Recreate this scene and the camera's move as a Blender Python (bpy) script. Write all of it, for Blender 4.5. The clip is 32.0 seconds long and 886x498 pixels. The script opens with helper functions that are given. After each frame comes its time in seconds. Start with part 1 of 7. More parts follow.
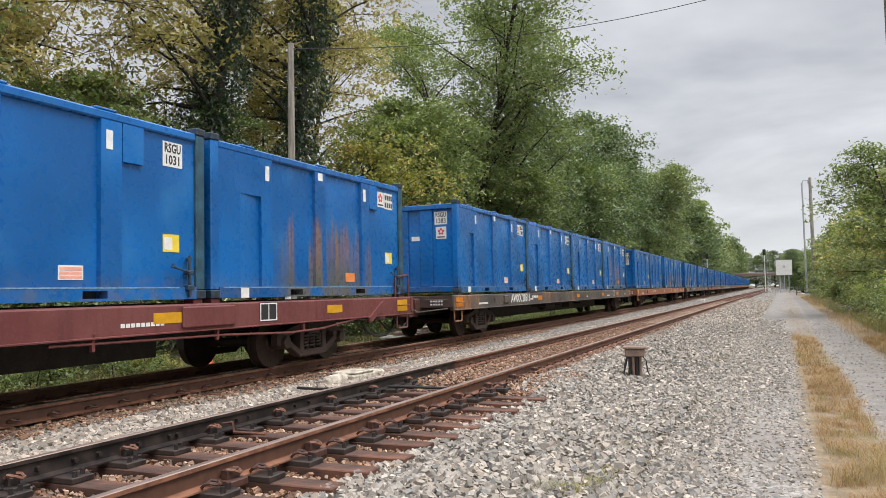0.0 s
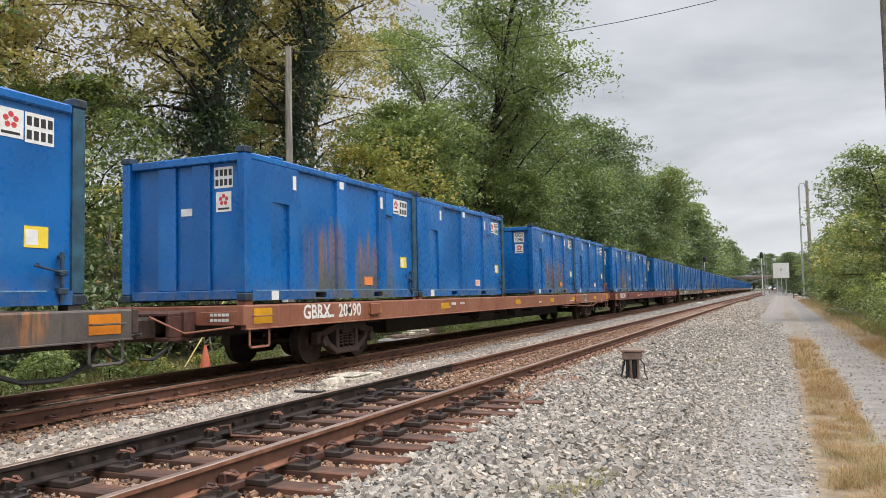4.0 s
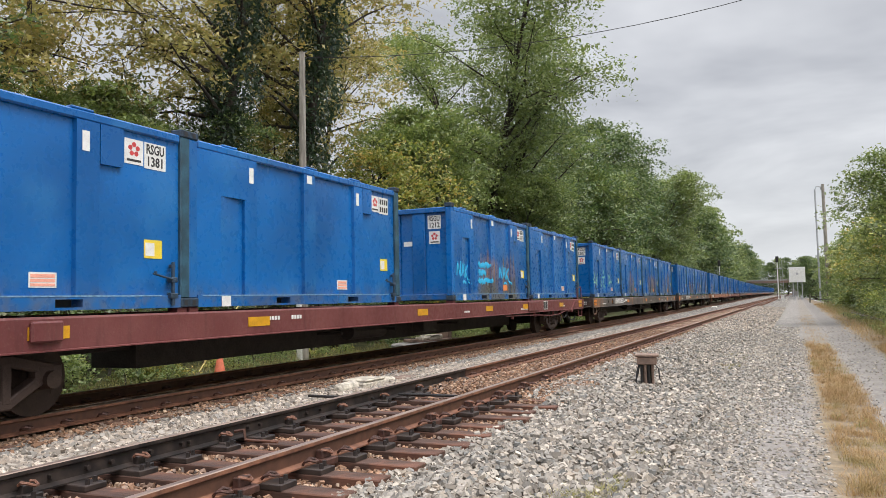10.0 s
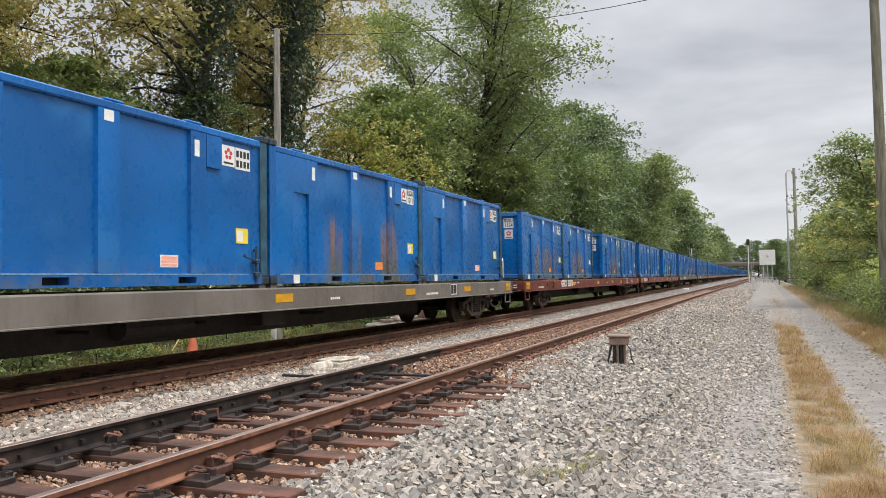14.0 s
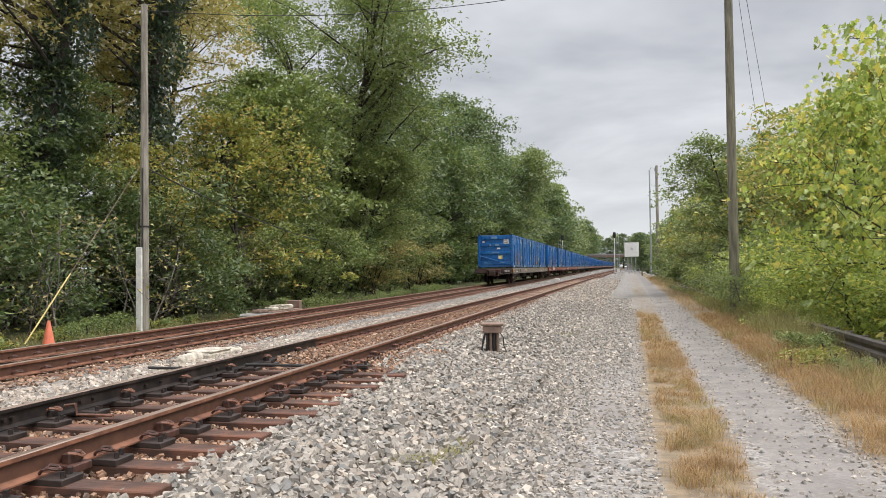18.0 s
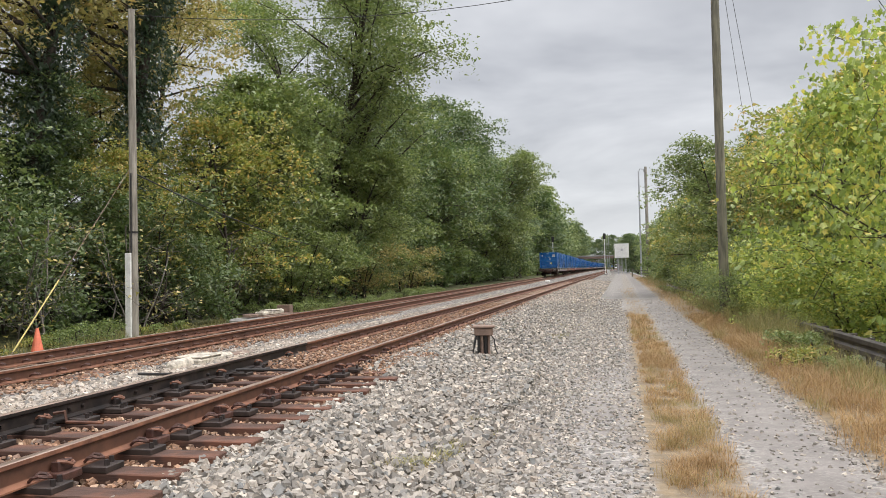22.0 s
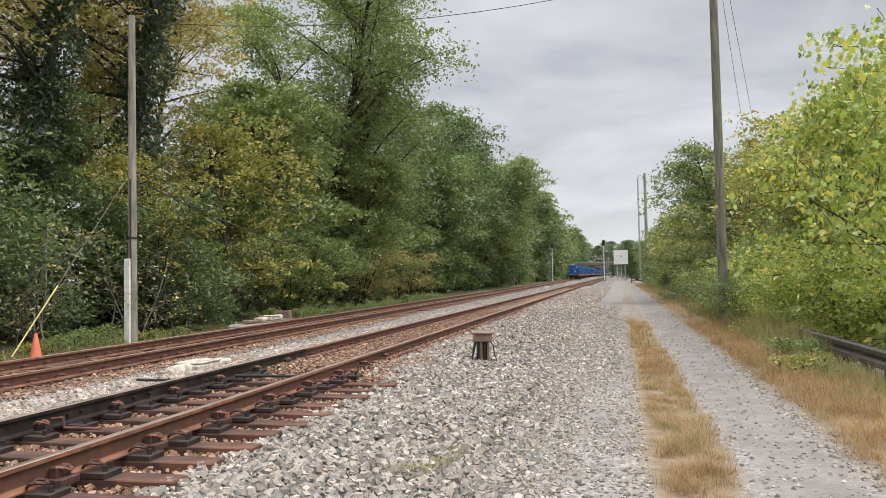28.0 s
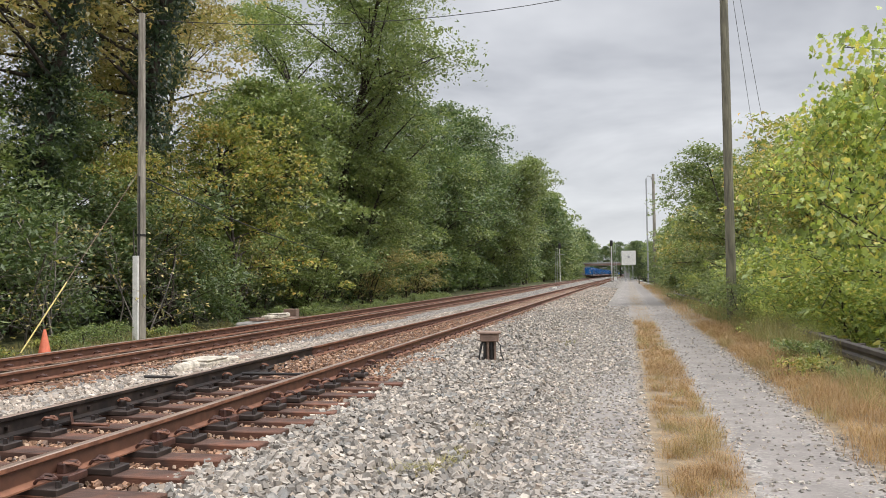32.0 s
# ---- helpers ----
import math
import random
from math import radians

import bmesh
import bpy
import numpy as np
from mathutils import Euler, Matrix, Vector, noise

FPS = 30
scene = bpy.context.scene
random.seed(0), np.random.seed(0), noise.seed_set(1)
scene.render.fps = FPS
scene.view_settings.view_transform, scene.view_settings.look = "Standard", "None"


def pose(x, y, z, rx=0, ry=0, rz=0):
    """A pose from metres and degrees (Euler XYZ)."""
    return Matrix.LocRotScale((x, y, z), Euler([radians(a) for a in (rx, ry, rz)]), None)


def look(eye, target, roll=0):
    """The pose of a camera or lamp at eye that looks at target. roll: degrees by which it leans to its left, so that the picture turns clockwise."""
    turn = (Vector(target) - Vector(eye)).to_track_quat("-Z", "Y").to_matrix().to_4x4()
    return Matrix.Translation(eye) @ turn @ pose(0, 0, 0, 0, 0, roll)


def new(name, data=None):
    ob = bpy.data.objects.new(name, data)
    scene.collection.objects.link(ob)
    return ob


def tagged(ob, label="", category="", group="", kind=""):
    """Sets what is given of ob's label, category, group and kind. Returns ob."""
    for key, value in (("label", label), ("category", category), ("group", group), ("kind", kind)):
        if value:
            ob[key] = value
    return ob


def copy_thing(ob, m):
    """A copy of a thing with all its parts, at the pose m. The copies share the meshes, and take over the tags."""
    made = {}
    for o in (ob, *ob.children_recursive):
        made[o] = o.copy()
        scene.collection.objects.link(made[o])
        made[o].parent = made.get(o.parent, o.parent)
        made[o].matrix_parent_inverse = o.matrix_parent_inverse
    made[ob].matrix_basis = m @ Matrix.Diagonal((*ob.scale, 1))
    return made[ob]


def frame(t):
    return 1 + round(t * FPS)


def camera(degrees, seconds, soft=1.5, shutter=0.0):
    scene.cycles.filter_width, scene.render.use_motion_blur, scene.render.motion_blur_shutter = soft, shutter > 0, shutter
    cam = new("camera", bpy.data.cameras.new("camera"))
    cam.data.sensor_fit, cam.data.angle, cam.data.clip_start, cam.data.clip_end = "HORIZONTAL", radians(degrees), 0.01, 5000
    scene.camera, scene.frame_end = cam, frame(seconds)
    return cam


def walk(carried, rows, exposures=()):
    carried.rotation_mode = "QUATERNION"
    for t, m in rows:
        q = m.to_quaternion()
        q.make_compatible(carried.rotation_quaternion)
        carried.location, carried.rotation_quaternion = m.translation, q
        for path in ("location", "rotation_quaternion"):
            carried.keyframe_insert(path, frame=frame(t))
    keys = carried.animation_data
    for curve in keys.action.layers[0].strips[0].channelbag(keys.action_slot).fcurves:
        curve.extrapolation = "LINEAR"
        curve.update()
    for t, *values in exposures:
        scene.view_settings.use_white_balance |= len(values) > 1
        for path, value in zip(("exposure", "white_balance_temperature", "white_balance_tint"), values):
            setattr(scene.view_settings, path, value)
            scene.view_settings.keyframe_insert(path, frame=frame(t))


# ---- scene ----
cam = camera(60.0, 32.0, soft=0.8)
PATH = [
    (0, pose(-0.026, 0.011, 1.244, 93.36, 1.15, 23.08)),
    (0.5, pose(-0.026, 0.011, 1.244, 93.40, 1.22, 22.98)),
    (1, pose(-0.026, 0.011, 1.243, 93.49, 1.15, 22.89)),
    (1.5, pose(-0.026, 0.011, 1.243, 93.55, 1.15, 22.89)),
    (2, pose(-0.026, 0.011, 1.243, 93.59, 1.07, 22.72)),
    (2.5, pose(-0.025, 0.011, 1.243, 93.47, 1.07, 22.60)),
    (3, pose(-0.025, 0.011, 1.243, 93.35, 1.08, 22.67)),
    (3.5, pose(-0.026, 0.011, 1.243, 93.45, 1.14, 22.80)),
    (5.5, pose(-0.026, 0.011, 1.244, 93.81, 1.18, 23.07)),
    (6, pose(-0.026, 0.011, 1.244, 93.81, 1.33, 23.04)),
    (6.5, pose(-0.026, 0.011, 1.244, 93.90, 1.32, 23.04)),
    (7, pose(-0.027, 0.011, 1.244, 93.92, 1.39, 23.11)),
    (7.5, pose(-0.027, 0.012, 1.244, 93.84, 1.30, 23.25)),
    (8, pose(-0.027, 0.012, 1.244, 93.88, 1.23, 23.40)),
    (8.5, pose(-0.028, 0.012, 1.245, 94.03, 1.29, 23.75)),
    (9, pose(-0.029, 0.013, 1.246, 94.14, 1.50, 24.28)),
    (9.5, pose(-0.030, 0.013, 1.247, 94.16, 1.34, 24.73)),
    (10, pose(-0.028, 0.012, 1.245, 93.94, 1.20, 23.89)),
    (10.5, pose(-0.025, 0.011, 1.242, 93.35, 0.97, 22.36)),
    (11, pose(-0.023, 0.010, 1.241, 92.95, 0.94, 21.65)),
    (11.5, pose(-0.023, 0.010, 1.241, 92.89, 0.99, 21.46)),
    (12, pose(-0.023, 0.010, 1.241, 92.74, 0.93, 21.57)),
    (12.5, pose(-0.023, 0.010, 1.241, 92.41, 0.79, 21.75)),
    (13, pose(-0.024, 0.010, 1.242, 92.27, 0.75, 21.93)),
    (13.5, pose(-0.024, 0.010, 1.242, 92.47, 0.87, 22.05)),
    (15.5, pose(-0.023, 0.010, 1.241, 92.11, 0.75, 21.61)),
    (16, pose(-0.018, 0.008, 1.238, 91.90, 0.43, 19.67)),
    (16.5, pose(-0.012, 0.005, 1.233, 91.73, 0.20, 17.07)),
    (17, pose(-0.007, 0.003, 1.230, 91.58, 0.40, 15.05)),
    (17.5, pose(-0.004, 0.002, 1.228, 91.51, 0.56, 13.70)),
    (18, pose(-0.002, 0.001, 1.226, 91.60, 0.69, 12.93)),
    (18.5, pose(-0.001, 0.000, 1.225, 91.66, 0.77, 12.40)),
    (19, pose(0.001, -0.000, 1.225, 91.55, 0.61, 11.96)),
    (19.5, pose(0.001, -0.000, 1.224, 91.49, 0.60, 11.79)),
    (20, pose(0.001, -0.001, 1.224, 91.60, 0.89, 11.70)),
    (20.5, pose(0.001, -0.000, 1.224, 91.77, 1.15, 11.80)),
    (21, pose(0.001, -0.000, 1.225, 91.79, 1.11, 11.95)),
    (21.5, pose(0.000, -0.000, 1.225, 91.76, 1.09, 12.12)),
    (22, pose(-0.000, 0.000, 1.225, 91.80, 1.26, 12.24)),
    (22.5, pose(-0.001, 0.000, 1.225, 91.80, 1.23, 12.45)),
    (23, pose(-0.001, 0.001, 1.226, 91.70, 1.27, 12.66)),
    (23.5, pose(-0.001, 0.001, 1.226, 91.67, 1.41, 12.77)),
    (24, pose(-0.001, 0.001, 1.226, 91.74, 1.37, 12.76)),
    (24.5, pose(-0.002, 0.001, 1.226, 91.91, 1.32, 12.82)),
    (25, pose(-0.002, 0.001, 1.226, 92.05, 1.31, 12.94)),
    (25.5, pose(-0.002, 0.001, 1.226, 92.05, 1.22, 12.86)),
    (27.5, pose(-0.000, 0.000, 1.225, 92.06, 0.93, 12.27)),
    (28, pose(0.000, -0.000, 1.225, 92.26, 1.16, 12.18)),
    (28.5, pose(0.000, -0.000, 1.225, 92.40, 1.16, 12.10)),
    (29, pose(-0.000, 0.000, 1.225, 92.40, 1.11, 12.21)),
    (29.5, pose(-0.001, 0.000, 1.225, 92.14, 0.97, 12.40)),
    (30, pose(-0.001, 0.000, 1.226, 91.96, 0.79, 12.55)),
    (30.5, pose(-0.001, 0.000, 1.226, 91.96, 0.70, 12.55)),
    (31, pose(-0.001, 0.000, 1.226, 92.04, 0.70, 12.63)),
    (31.5, pose(-0.001, 0.001, 1.226, 92.15, 0.74, 12.75)),
    (32, pose(-0.001, 0.001, 1.226, 92.22, 0.72, 12.72)),
]
walk(cam, PATH)

# ---- world, sun ----
world = bpy.data.worlds.new("overcast_sky")
scene.world = world
world.use_nodes = True
wn, wl = world.node_tree.nodes, world.node_tree.links
wn.clear()
w_out = wn.new("ShaderNodeOutputWorld")
w_bg = wn.new("ShaderNodeBackground")
w_co = wn.new("ShaderNodeTexCoord")
w_sky = wn.new("ShaderNodeTexSky")
w_sky.sky_type, w_sky.sun_disc = "NISHITA", False
w_sky.sun_elevation, w_sky.sun_rotation = radians(52), radians(150)
w_sky.air_density, w_sky.dust_density = 1.0, 4.0
w_skyv = wn.new("ShaderNodeVectorMath")
w_skyv.operation = "SCALE"
w_skyv.inputs["Scale"].default_value = 0.02
wl.new(w_sky.outputs[0], w_skyv.inputs[0])
# cloud layers: the direction is divided by its height so that the bands flatten towards the horizon
w_sep = wn.new("ShaderNodeSeparateXYZ")
wl.new(w_co.outputs["Generated"], w_sep.inputs[0])
w_zm = wn.new("ShaderNodeMath")
w_zm.operation = "MAXIMUM"
w_zm.inputs[1].default_value = 0.0
wl.new(w_sep.outputs["Z"], w_zm.inputs[0])
w_za = wn.new("ShaderNodeMath")
w_za.operation = "ADD"
w_za.inputs[1].default_value = 0.18
wl.new(w_zm.outputs[0], w_za.inputs[0])
w_dx = wn.new("ShaderNodeMath")
w_dx.operation = "DIVIDE"
wl.new(w_sep.outputs["X"], w_dx.inputs[0])
wl.new(w_za.outputs[0], w_dx.inputs[1])
w_dy = wn.new("ShaderNodeMath")
w_dy.operation = "DIVIDE"
wl.new(w_sep.outputs["Y"], w_dy.inputs[0])
wl.new(w_za.outputs[0], w_dy.inputs[1])
w_cmb = wn.new("ShaderNodeCombineXYZ")
wl.new(w_dx.outputs[0], w_cmb.inputs[0])
wl.new(w_dy.outputs[0], w_cmb.inputs[1])
w_no = wn.new("ShaderNodeTexNoise")
w_no.inputs["Scale"].default_value = 1.05
w_no.inputs["Detail"].default_value = 5.0
w_no.inputs["Roughness"].default_value = 0.55
w_no.inputs["Distortion"].default_value = 0.25
wl.new(w_cmb.outputs[0], w_no.inputs["Vector"])
w_rmp = wn.new("ShaderNodeValToRGB")
w_rmp.color_ramp.elements[0].position = 0.36
w_rmp.color_ramp.elements[0].color = (0.40, 0.405, 0.43, 1)
w_rmp.color_ramp.elements[1].position = 0.62
w_rmp.color_ramp.elements[1].color = (0.66, 0.665, 0.685, 1)
wl.new(w_no.outputs["Fac"], w_rmp.inputs[0])
# a brighter strip low down, as under the edge of the cloud deck
w_hz = wn.new("ShaderNodeMapRange")
w_hz.inputs["From Min"].default_value, w_hz.inputs["From Max"].default_value = 0.0, 0.16
w_hz.inputs["To Min"].default_value, w_hz.inputs["To Max"].default_value = 1.0, 0.0
wl.new(w_sep.outputs["Z"], w_hz.inputs["Value"])
w_mix = wn.new("ShaderNodeMix")
w_mix.data_type = "RGBA"
wl.new(w_hz.outputs[0], w_mix.inputs["Factor"])
wl.new(w_rmp.outputs[0], w_mix.inputs["A"])
w_mix.inputs["B"].default_value = (0.68, 0.70, 0.73, 1)
w_add = wn.new("ShaderNodeVectorMath")
w_add.operation = "ADD"
wl.new(w_mix.outputs["Result"], w_add.inputs[0])
wl.new(w_skyv.outputs[0], w_add.inputs[1])
wl.new(w_add.outputs[0], w_bg.inputs["Color"])
# an overcast sky is brightest overhead
w_up = wn.new("ShaderNodeMapRange")
w_up.inputs["From Min"].default_value, w_up.inputs["From Max"].default_value = 0.36, 0.90
w_up.inputs["To Min"].default_value, w_up.inputs["To Max"].default_value = 1.0, 4.0
wl.new(w_sep.outputs["Z"], w_up.inputs["Value"])
wl.new(w_up.outputs[0], w_bg.inputs["Strength"])
wl.new(w_bg.outputs[0], w_out.inputs["Surface"])

sun_data = bpy.data.lights.new("sun", "SUN")
sun_data.energy, sun_data.angle, sun_data.color = 2.1, radians(25), (1.0, 0.96, 0.9)
sun = new("sun", sun_data)
sun.matrix_world = look((20, 3, 34), (0, 0, 0))

scene.view_settings.exposure = 0.12

# ---- materials ----


class Mat:
    """A node material with short ways to make nodes."""

    def __init__(self, name, rough=0.7, metal=0.0, spec=0.5):
        self.m = bpy.data.materials.new(name)
        self.m.use_nodes = True
        self.n, self.l = self.m.node_tree.nodes, self.m.node_tree.links
        self.b = self.n["Principled BSDF"]
        self.b.inputs["Roughness"].default_value = rough
        self.b.inputs["Metallic"].default_value = metal
        self.b.inputs["Specular IOR Level"].default_value = spec
        self.co = self.n.new("ShaderNodeTexCoord")

    def set(self, node, key, v):
        if hasattr(v, "is_output"):
            self.l.new(v, node.inputs[key])
        else:
            node.inputs[key].default_value = v

    def noise(self, scale, detail=3.0, rough=0.55, vec=None, stretch=None):
        n = self.n.new("ShaderNodeTexNoise")
        self.set(n, "Scale", scale)
        self.set(n, "Detail", detail)
        self.set(n, "Roughness", rough)
        v = vec or self.co.outputs["Object"]
        if stretch:
            mp = self.n.new("ShaderNodeMapping")
            mp.inputs["Scale"].default_value = stretch
            self.l.new(v, mp.inputs["Vector"])
            v = mp.outputs[0]
        self.l.new(v, n.inputs["Vector"])
        return n.outputs["Fac"]

    def voronoi(self, scale, feature="F1", out="Distance", vec=None):
        n = self.n.new("ShaderNodeTexVoronoi")
        n.feature = feature
        self.set(n, "Scale", scale)
        self.l.new(vec or self.co.outputs["Object"], n.inputs["Vector"])
        return n.outputs[out]

    def math(self, op, a, b=0.0):
        n = self.n.new("ShaderNodeMath")
        n.operation = op
        for i, v in enumerate((a, b)):
            self.set(n, i, v)
        return n.outputs[0]

    def ramp(self, fac, a, b, va=0.0, vb=1.0):
        """Maps a..b to va..vb, clamped, smooth."""
        n = self.n.new("ShaderNodeMapRange")
        n.interpolation_type = "SMOOTHSTEP"
        self.set(n, "Value", fac)
        for key, v in (("From Min", a), ("From Max", b), ("To Min", va), ("To Max", vb)):
            self.set(n, key, v)
        return n.outputs[0]

    def mix(self, fac, a, b, blend="MIX"):
        n = self.n.new("ShaderNodeMix")
        n.data_type, n.blend_type = "RGBA", blend
        self.set(n, "Factor", fac)
        for key, v in (("A", a), ("B", b)):
            if hasattr(v, "is_output"):
                self.l.new(v, n.inputs[key])
            else:
                n.inputs[key].default_value = (*v, 1.0)
        return n.outputs["Result"]

    def xyz(self, which="Object"):
        n = self.n.new("ShaderNodeSeparateXYZ")
        self.l.new(self.co.outputs[which], n.inputs[0])
        return n.outputs

    def rand(self):
        return self.n.new("ShaderNodeObjectInfo").outputs["Random"]

    def island(self):
        return self.n.new("ShaderNodeNewGeometry").outputs["Random Per Island"]

    def bump(self, height, strength=0.3, dist=0.02):
        n = self.n.new("ShaderNodeBump")
        self.set(n, "Strength", strength)
        self.set(n, "Distance", dist)
        self.l.new(height, n.inputs["Height"])
        self.l.new(n.outputs[0], self.b.inputs["Normal"])

    def done(self, colour=None, rough=None):
        if colour is not None:
            self.l.new(colour, self.b.inputs["Base Color"])
        if rough is not None:
            self.l.new(rough, self.b.inputs["Roughness"])
        return self.m


def plain(name, c, rough=0.6, metal=0.0, vary=0.25, scale=6.0, bump=0.1):
    """One colour with two scales of dirt and wear."""
    k = Mat(name, rough, metal)
    big, fine = k.noise(scale, 4), k.noise(scale * 9, 3)
    dark = tuple(v * (1 - vary) for v in c)
    light = tuple(min(1, v * (1 + vary * 0.6)) for v in c)
    col = k.mix(k.ramp(big, 0.3, 0.7), dark, light)
    col = k.mix(k.ramp(fine, 0.45, 0.7, 0, 0.35), col, tuple(v * 0.55 for v in c))
    k.bump(fine, bump, 0.01)
    return k.done(col, k.ramp(fine, 0.2, 0.8, rough * 0.85, min(1, rough * 1.15)))


def container_paint(name, rusty):
    k = Mat(name, 0.4)
    x, y, z = k.xyz()
    r = k.rand()
    sh = k.n.new("ShaderNodeVectorMath")
    sh.operation = "ADD"
    k.l.new(k.co.outputs["Object"], sh.inputs[0])
    cm = k.n.new("ShaderNodeCombineXYZ")
    for i, f in enumerate((37.0, 61.0, 23.0)):
        k.l.new(k.math("MULTIPLY", r, f), cm.inputs[i])
    k.l.new(cm.outputs[0], sh.inputs[1])
    v = sh.outputs[0]
    base = k.mix(k.ramp(k.noise(0.55, 1, 0.4, v), 0.3, 0.7), (0.002, 0.080, 0.275), (0.004, 0.124, 0.405))
    base = k.mix(k.ramp(k.noise(0.9, 4, 0.55, v), 0.52, 0.72, 0, 0.45), base, (0.03, 0.175, 0.42))
    # pale scuffs and specks
    spk = k.ramp(k.noise(38, 2, 0.6, v), 0.73, 0.77)
    spk = k.math("MULTIPLY", spk, k.ramp(k.noise(1.1, 2, 0.5, v), 0.5, 0.7))
    base = k.mix(spk, base, (0.35, 0.42, 0.5))
    if rusty:
        # rust running down between the ribs in many narrow streaks, uneven at the top
        broad = k.noise(1.0, 2, 0.5, v, (1.5, 1.5, 0.0))
        fine = k.noise(1.0, 3, 0.6, v, (15.0, 15.0, 0.10))
        wide = k.noise(1.0, 2, 0.5, v, (4.5, 4.5, 0.1))
        top = k.math("ADD", -0.15, k.math("MULTIPLY", k.math("ADD", fine, k.math("MULTIPLY", wide, 1.2)), 1.25))
        below = k.ramp(k.math("SUBTRACT", z, top), -0.30, 0.10, 1.0, 0.0)
        where = k.math("MULTIPLY", k.ramp(broad, 0.40, 0.52), k.ramp(k.math("ABSOLUTE", k.math("SUBTRACT", y, 0.3)), 1.2, 1.9, 1.0, 0.0))
        rust = k.math("MULTIPLY", k.math("MULTIPLY", below, where), k.ramp(fine, 0.35, 0.6, 0.1, 1.0))
        rustcol = k.mix(k.ramp(k.noise(1.0, 3, 0.6, v, (20, 20, 2)), 0.35, 0.7), (0.17, 0.115, 0.055), (0.30, 0.135, 0.05))
        rustcol = k.mix(k.ramp(z, 0.2, 0.7, 0.55, 0.0), rustcol, (0.12, 0.12, 0.10))
        base = k.mix(k.math("MULTIPLY", rust, 0.85), base, rustcol)
        wash = k.math("MULTIPLY", k.math("MULTIPLY", k.ramp(z, 0.25, 0.85, 0.75, 0.0), where), k.ramp(wide, 0.3, 0.6, 0.5, 1.0))
        base = k.mix(wash, base, (0.085, 0.09, 0.07))
    # road dirt low down
    dirt = k.math("MULTIPLY", k.ramp(z, 0.05, 0.45, 0.5, 0.0), k.ramp(k.noise(5, 4, 0.6, v), 0.35, 0.7))
    base = k.mix(dirt, base, (0.12, 0.12, 0.11))
    k.bump(k.noise(0.9, 1, 0.4, v), 0.55, 0.10)
    return k.done(base, k.ramp(k.noise(9, 3, 0.5, v), 0.3, 0.7, 0.25, 0.34))


def car_paint(name, c, c2, dust=0.35, patches=False):
    k = Mat(name, 0.55)
    x, y, z = k.xyz()
    col = k.mix(k.ramp(k.noise(1.2, 4), 0.3, 0.7), c, c2)
    col = k.mix(k.ramp(k.noise(1.0, 4, 0.6, None, (8, 8, 0.8)), 0.5, 0.75, 0, 0.5), col, tuple(v * 0.45 for v in c))
    col = k.mix(k.ramp(k.noise(30, 4), 0.55, 0.75, 0, dust), col, (0.20, 0.13, 0.09))
    if patches:      # orange rust breaking through in streaky patches
        p = k.math("MULTIPLY", k.ramp(k.noise(0.6, 3, 0.6, None, (1, 1, 0.4)), 0.57, 0.66), k.ramp(k.noise(1.0, 4, 0.65, None, (14, 14, 2)), 0.36, 0.6))
        col = k.mix(k.math("MULTIPLY", p, 0.85), col, (0.36, 0.15, 0.05))
    k.bump(k.noise(25, 3), 0.15, 0.01)
    return k.done(col, k.ramp(k.noise(12, 3), 0.3, 0.7, 0.45, 0.7))


def leaf_mat(name, a, b, c, thin=False, patches=0.35):
    """Leaves: three tones spread over the single leaves, some light passing through."""
    k = Mat(name, 0.45, 0.0, 0.4)
    i = k.island()
    col = k.mix(k.ramp(i, 0.0, 0.62), a, b)
    col = k.mix(k.ramp(i, 0.66, 1.0), col, c)
    patch = k.noise(patches, 3)
    col = k.mix(k.ramp(patch, 0.4, 0.7, 0.0, 0.4), col, tuple(v * 0.8 for v in a))
    if thin:      # every tree has its own tone
        col = k.mix(k.math("MULTIPLY", k.rand(), 0.35), col, tuple(0.5 * p + 0.25 * q for p, q in zip(a, c)))
    if not thin:      # dead grass lies in ruddy and greenish patches
        col = k.mix(k.ramp(k.noise(2.3, 3), 0.5, 0.68, 0.0, 0.35), col, (0.36, 0.24, 0.125))
        col = k.mix(k.ramp(k.noise(1.1, 3), 0.54, 0.68, 0.0, 0.6), col, (0.27, 0.27, 0.11))
    tr = k.n.new("ShaderNodeBsdfTranslucent")
    k.l.new(k.mix(1.0, col, (0.72, 0.76, 0.50), "MULTIPLY") if thin else col, tr.inputs["Color"])
    if thin:      # living leaves let about half as much light through as they send back
        mx = k.n.new("ShaderNodeAddShader")
        k.l.new(k.b.outputs[0], mx.inputs[0])
        k.l.new(tr.outputs[0], mx.inputs[1])
    else:
        mx = k.n.new("ShaderNodeMixShader")
        mx.inputs[0].default_value = 0.42
        k.l.new(k.b.outputs[0], mx.inputs[1])
        k.l.new(tr.outputs[0], mx.inputs[2])
    k.l.new(mx.outputs[0], k.n["Material Output"].inputs["Surface"])
    return k.done(col)


def bark_mat(name, a, b):
    k = Mat(name, 0.9)
    g = k.noise(1.0, 5, 0.6, None, (9, 9, 1.2))
    col = k.mix(k.ramp(g, 0.35, 0.65), a, b)
    k.bump(g, 0.6, 0.04)
    return k.done(col)


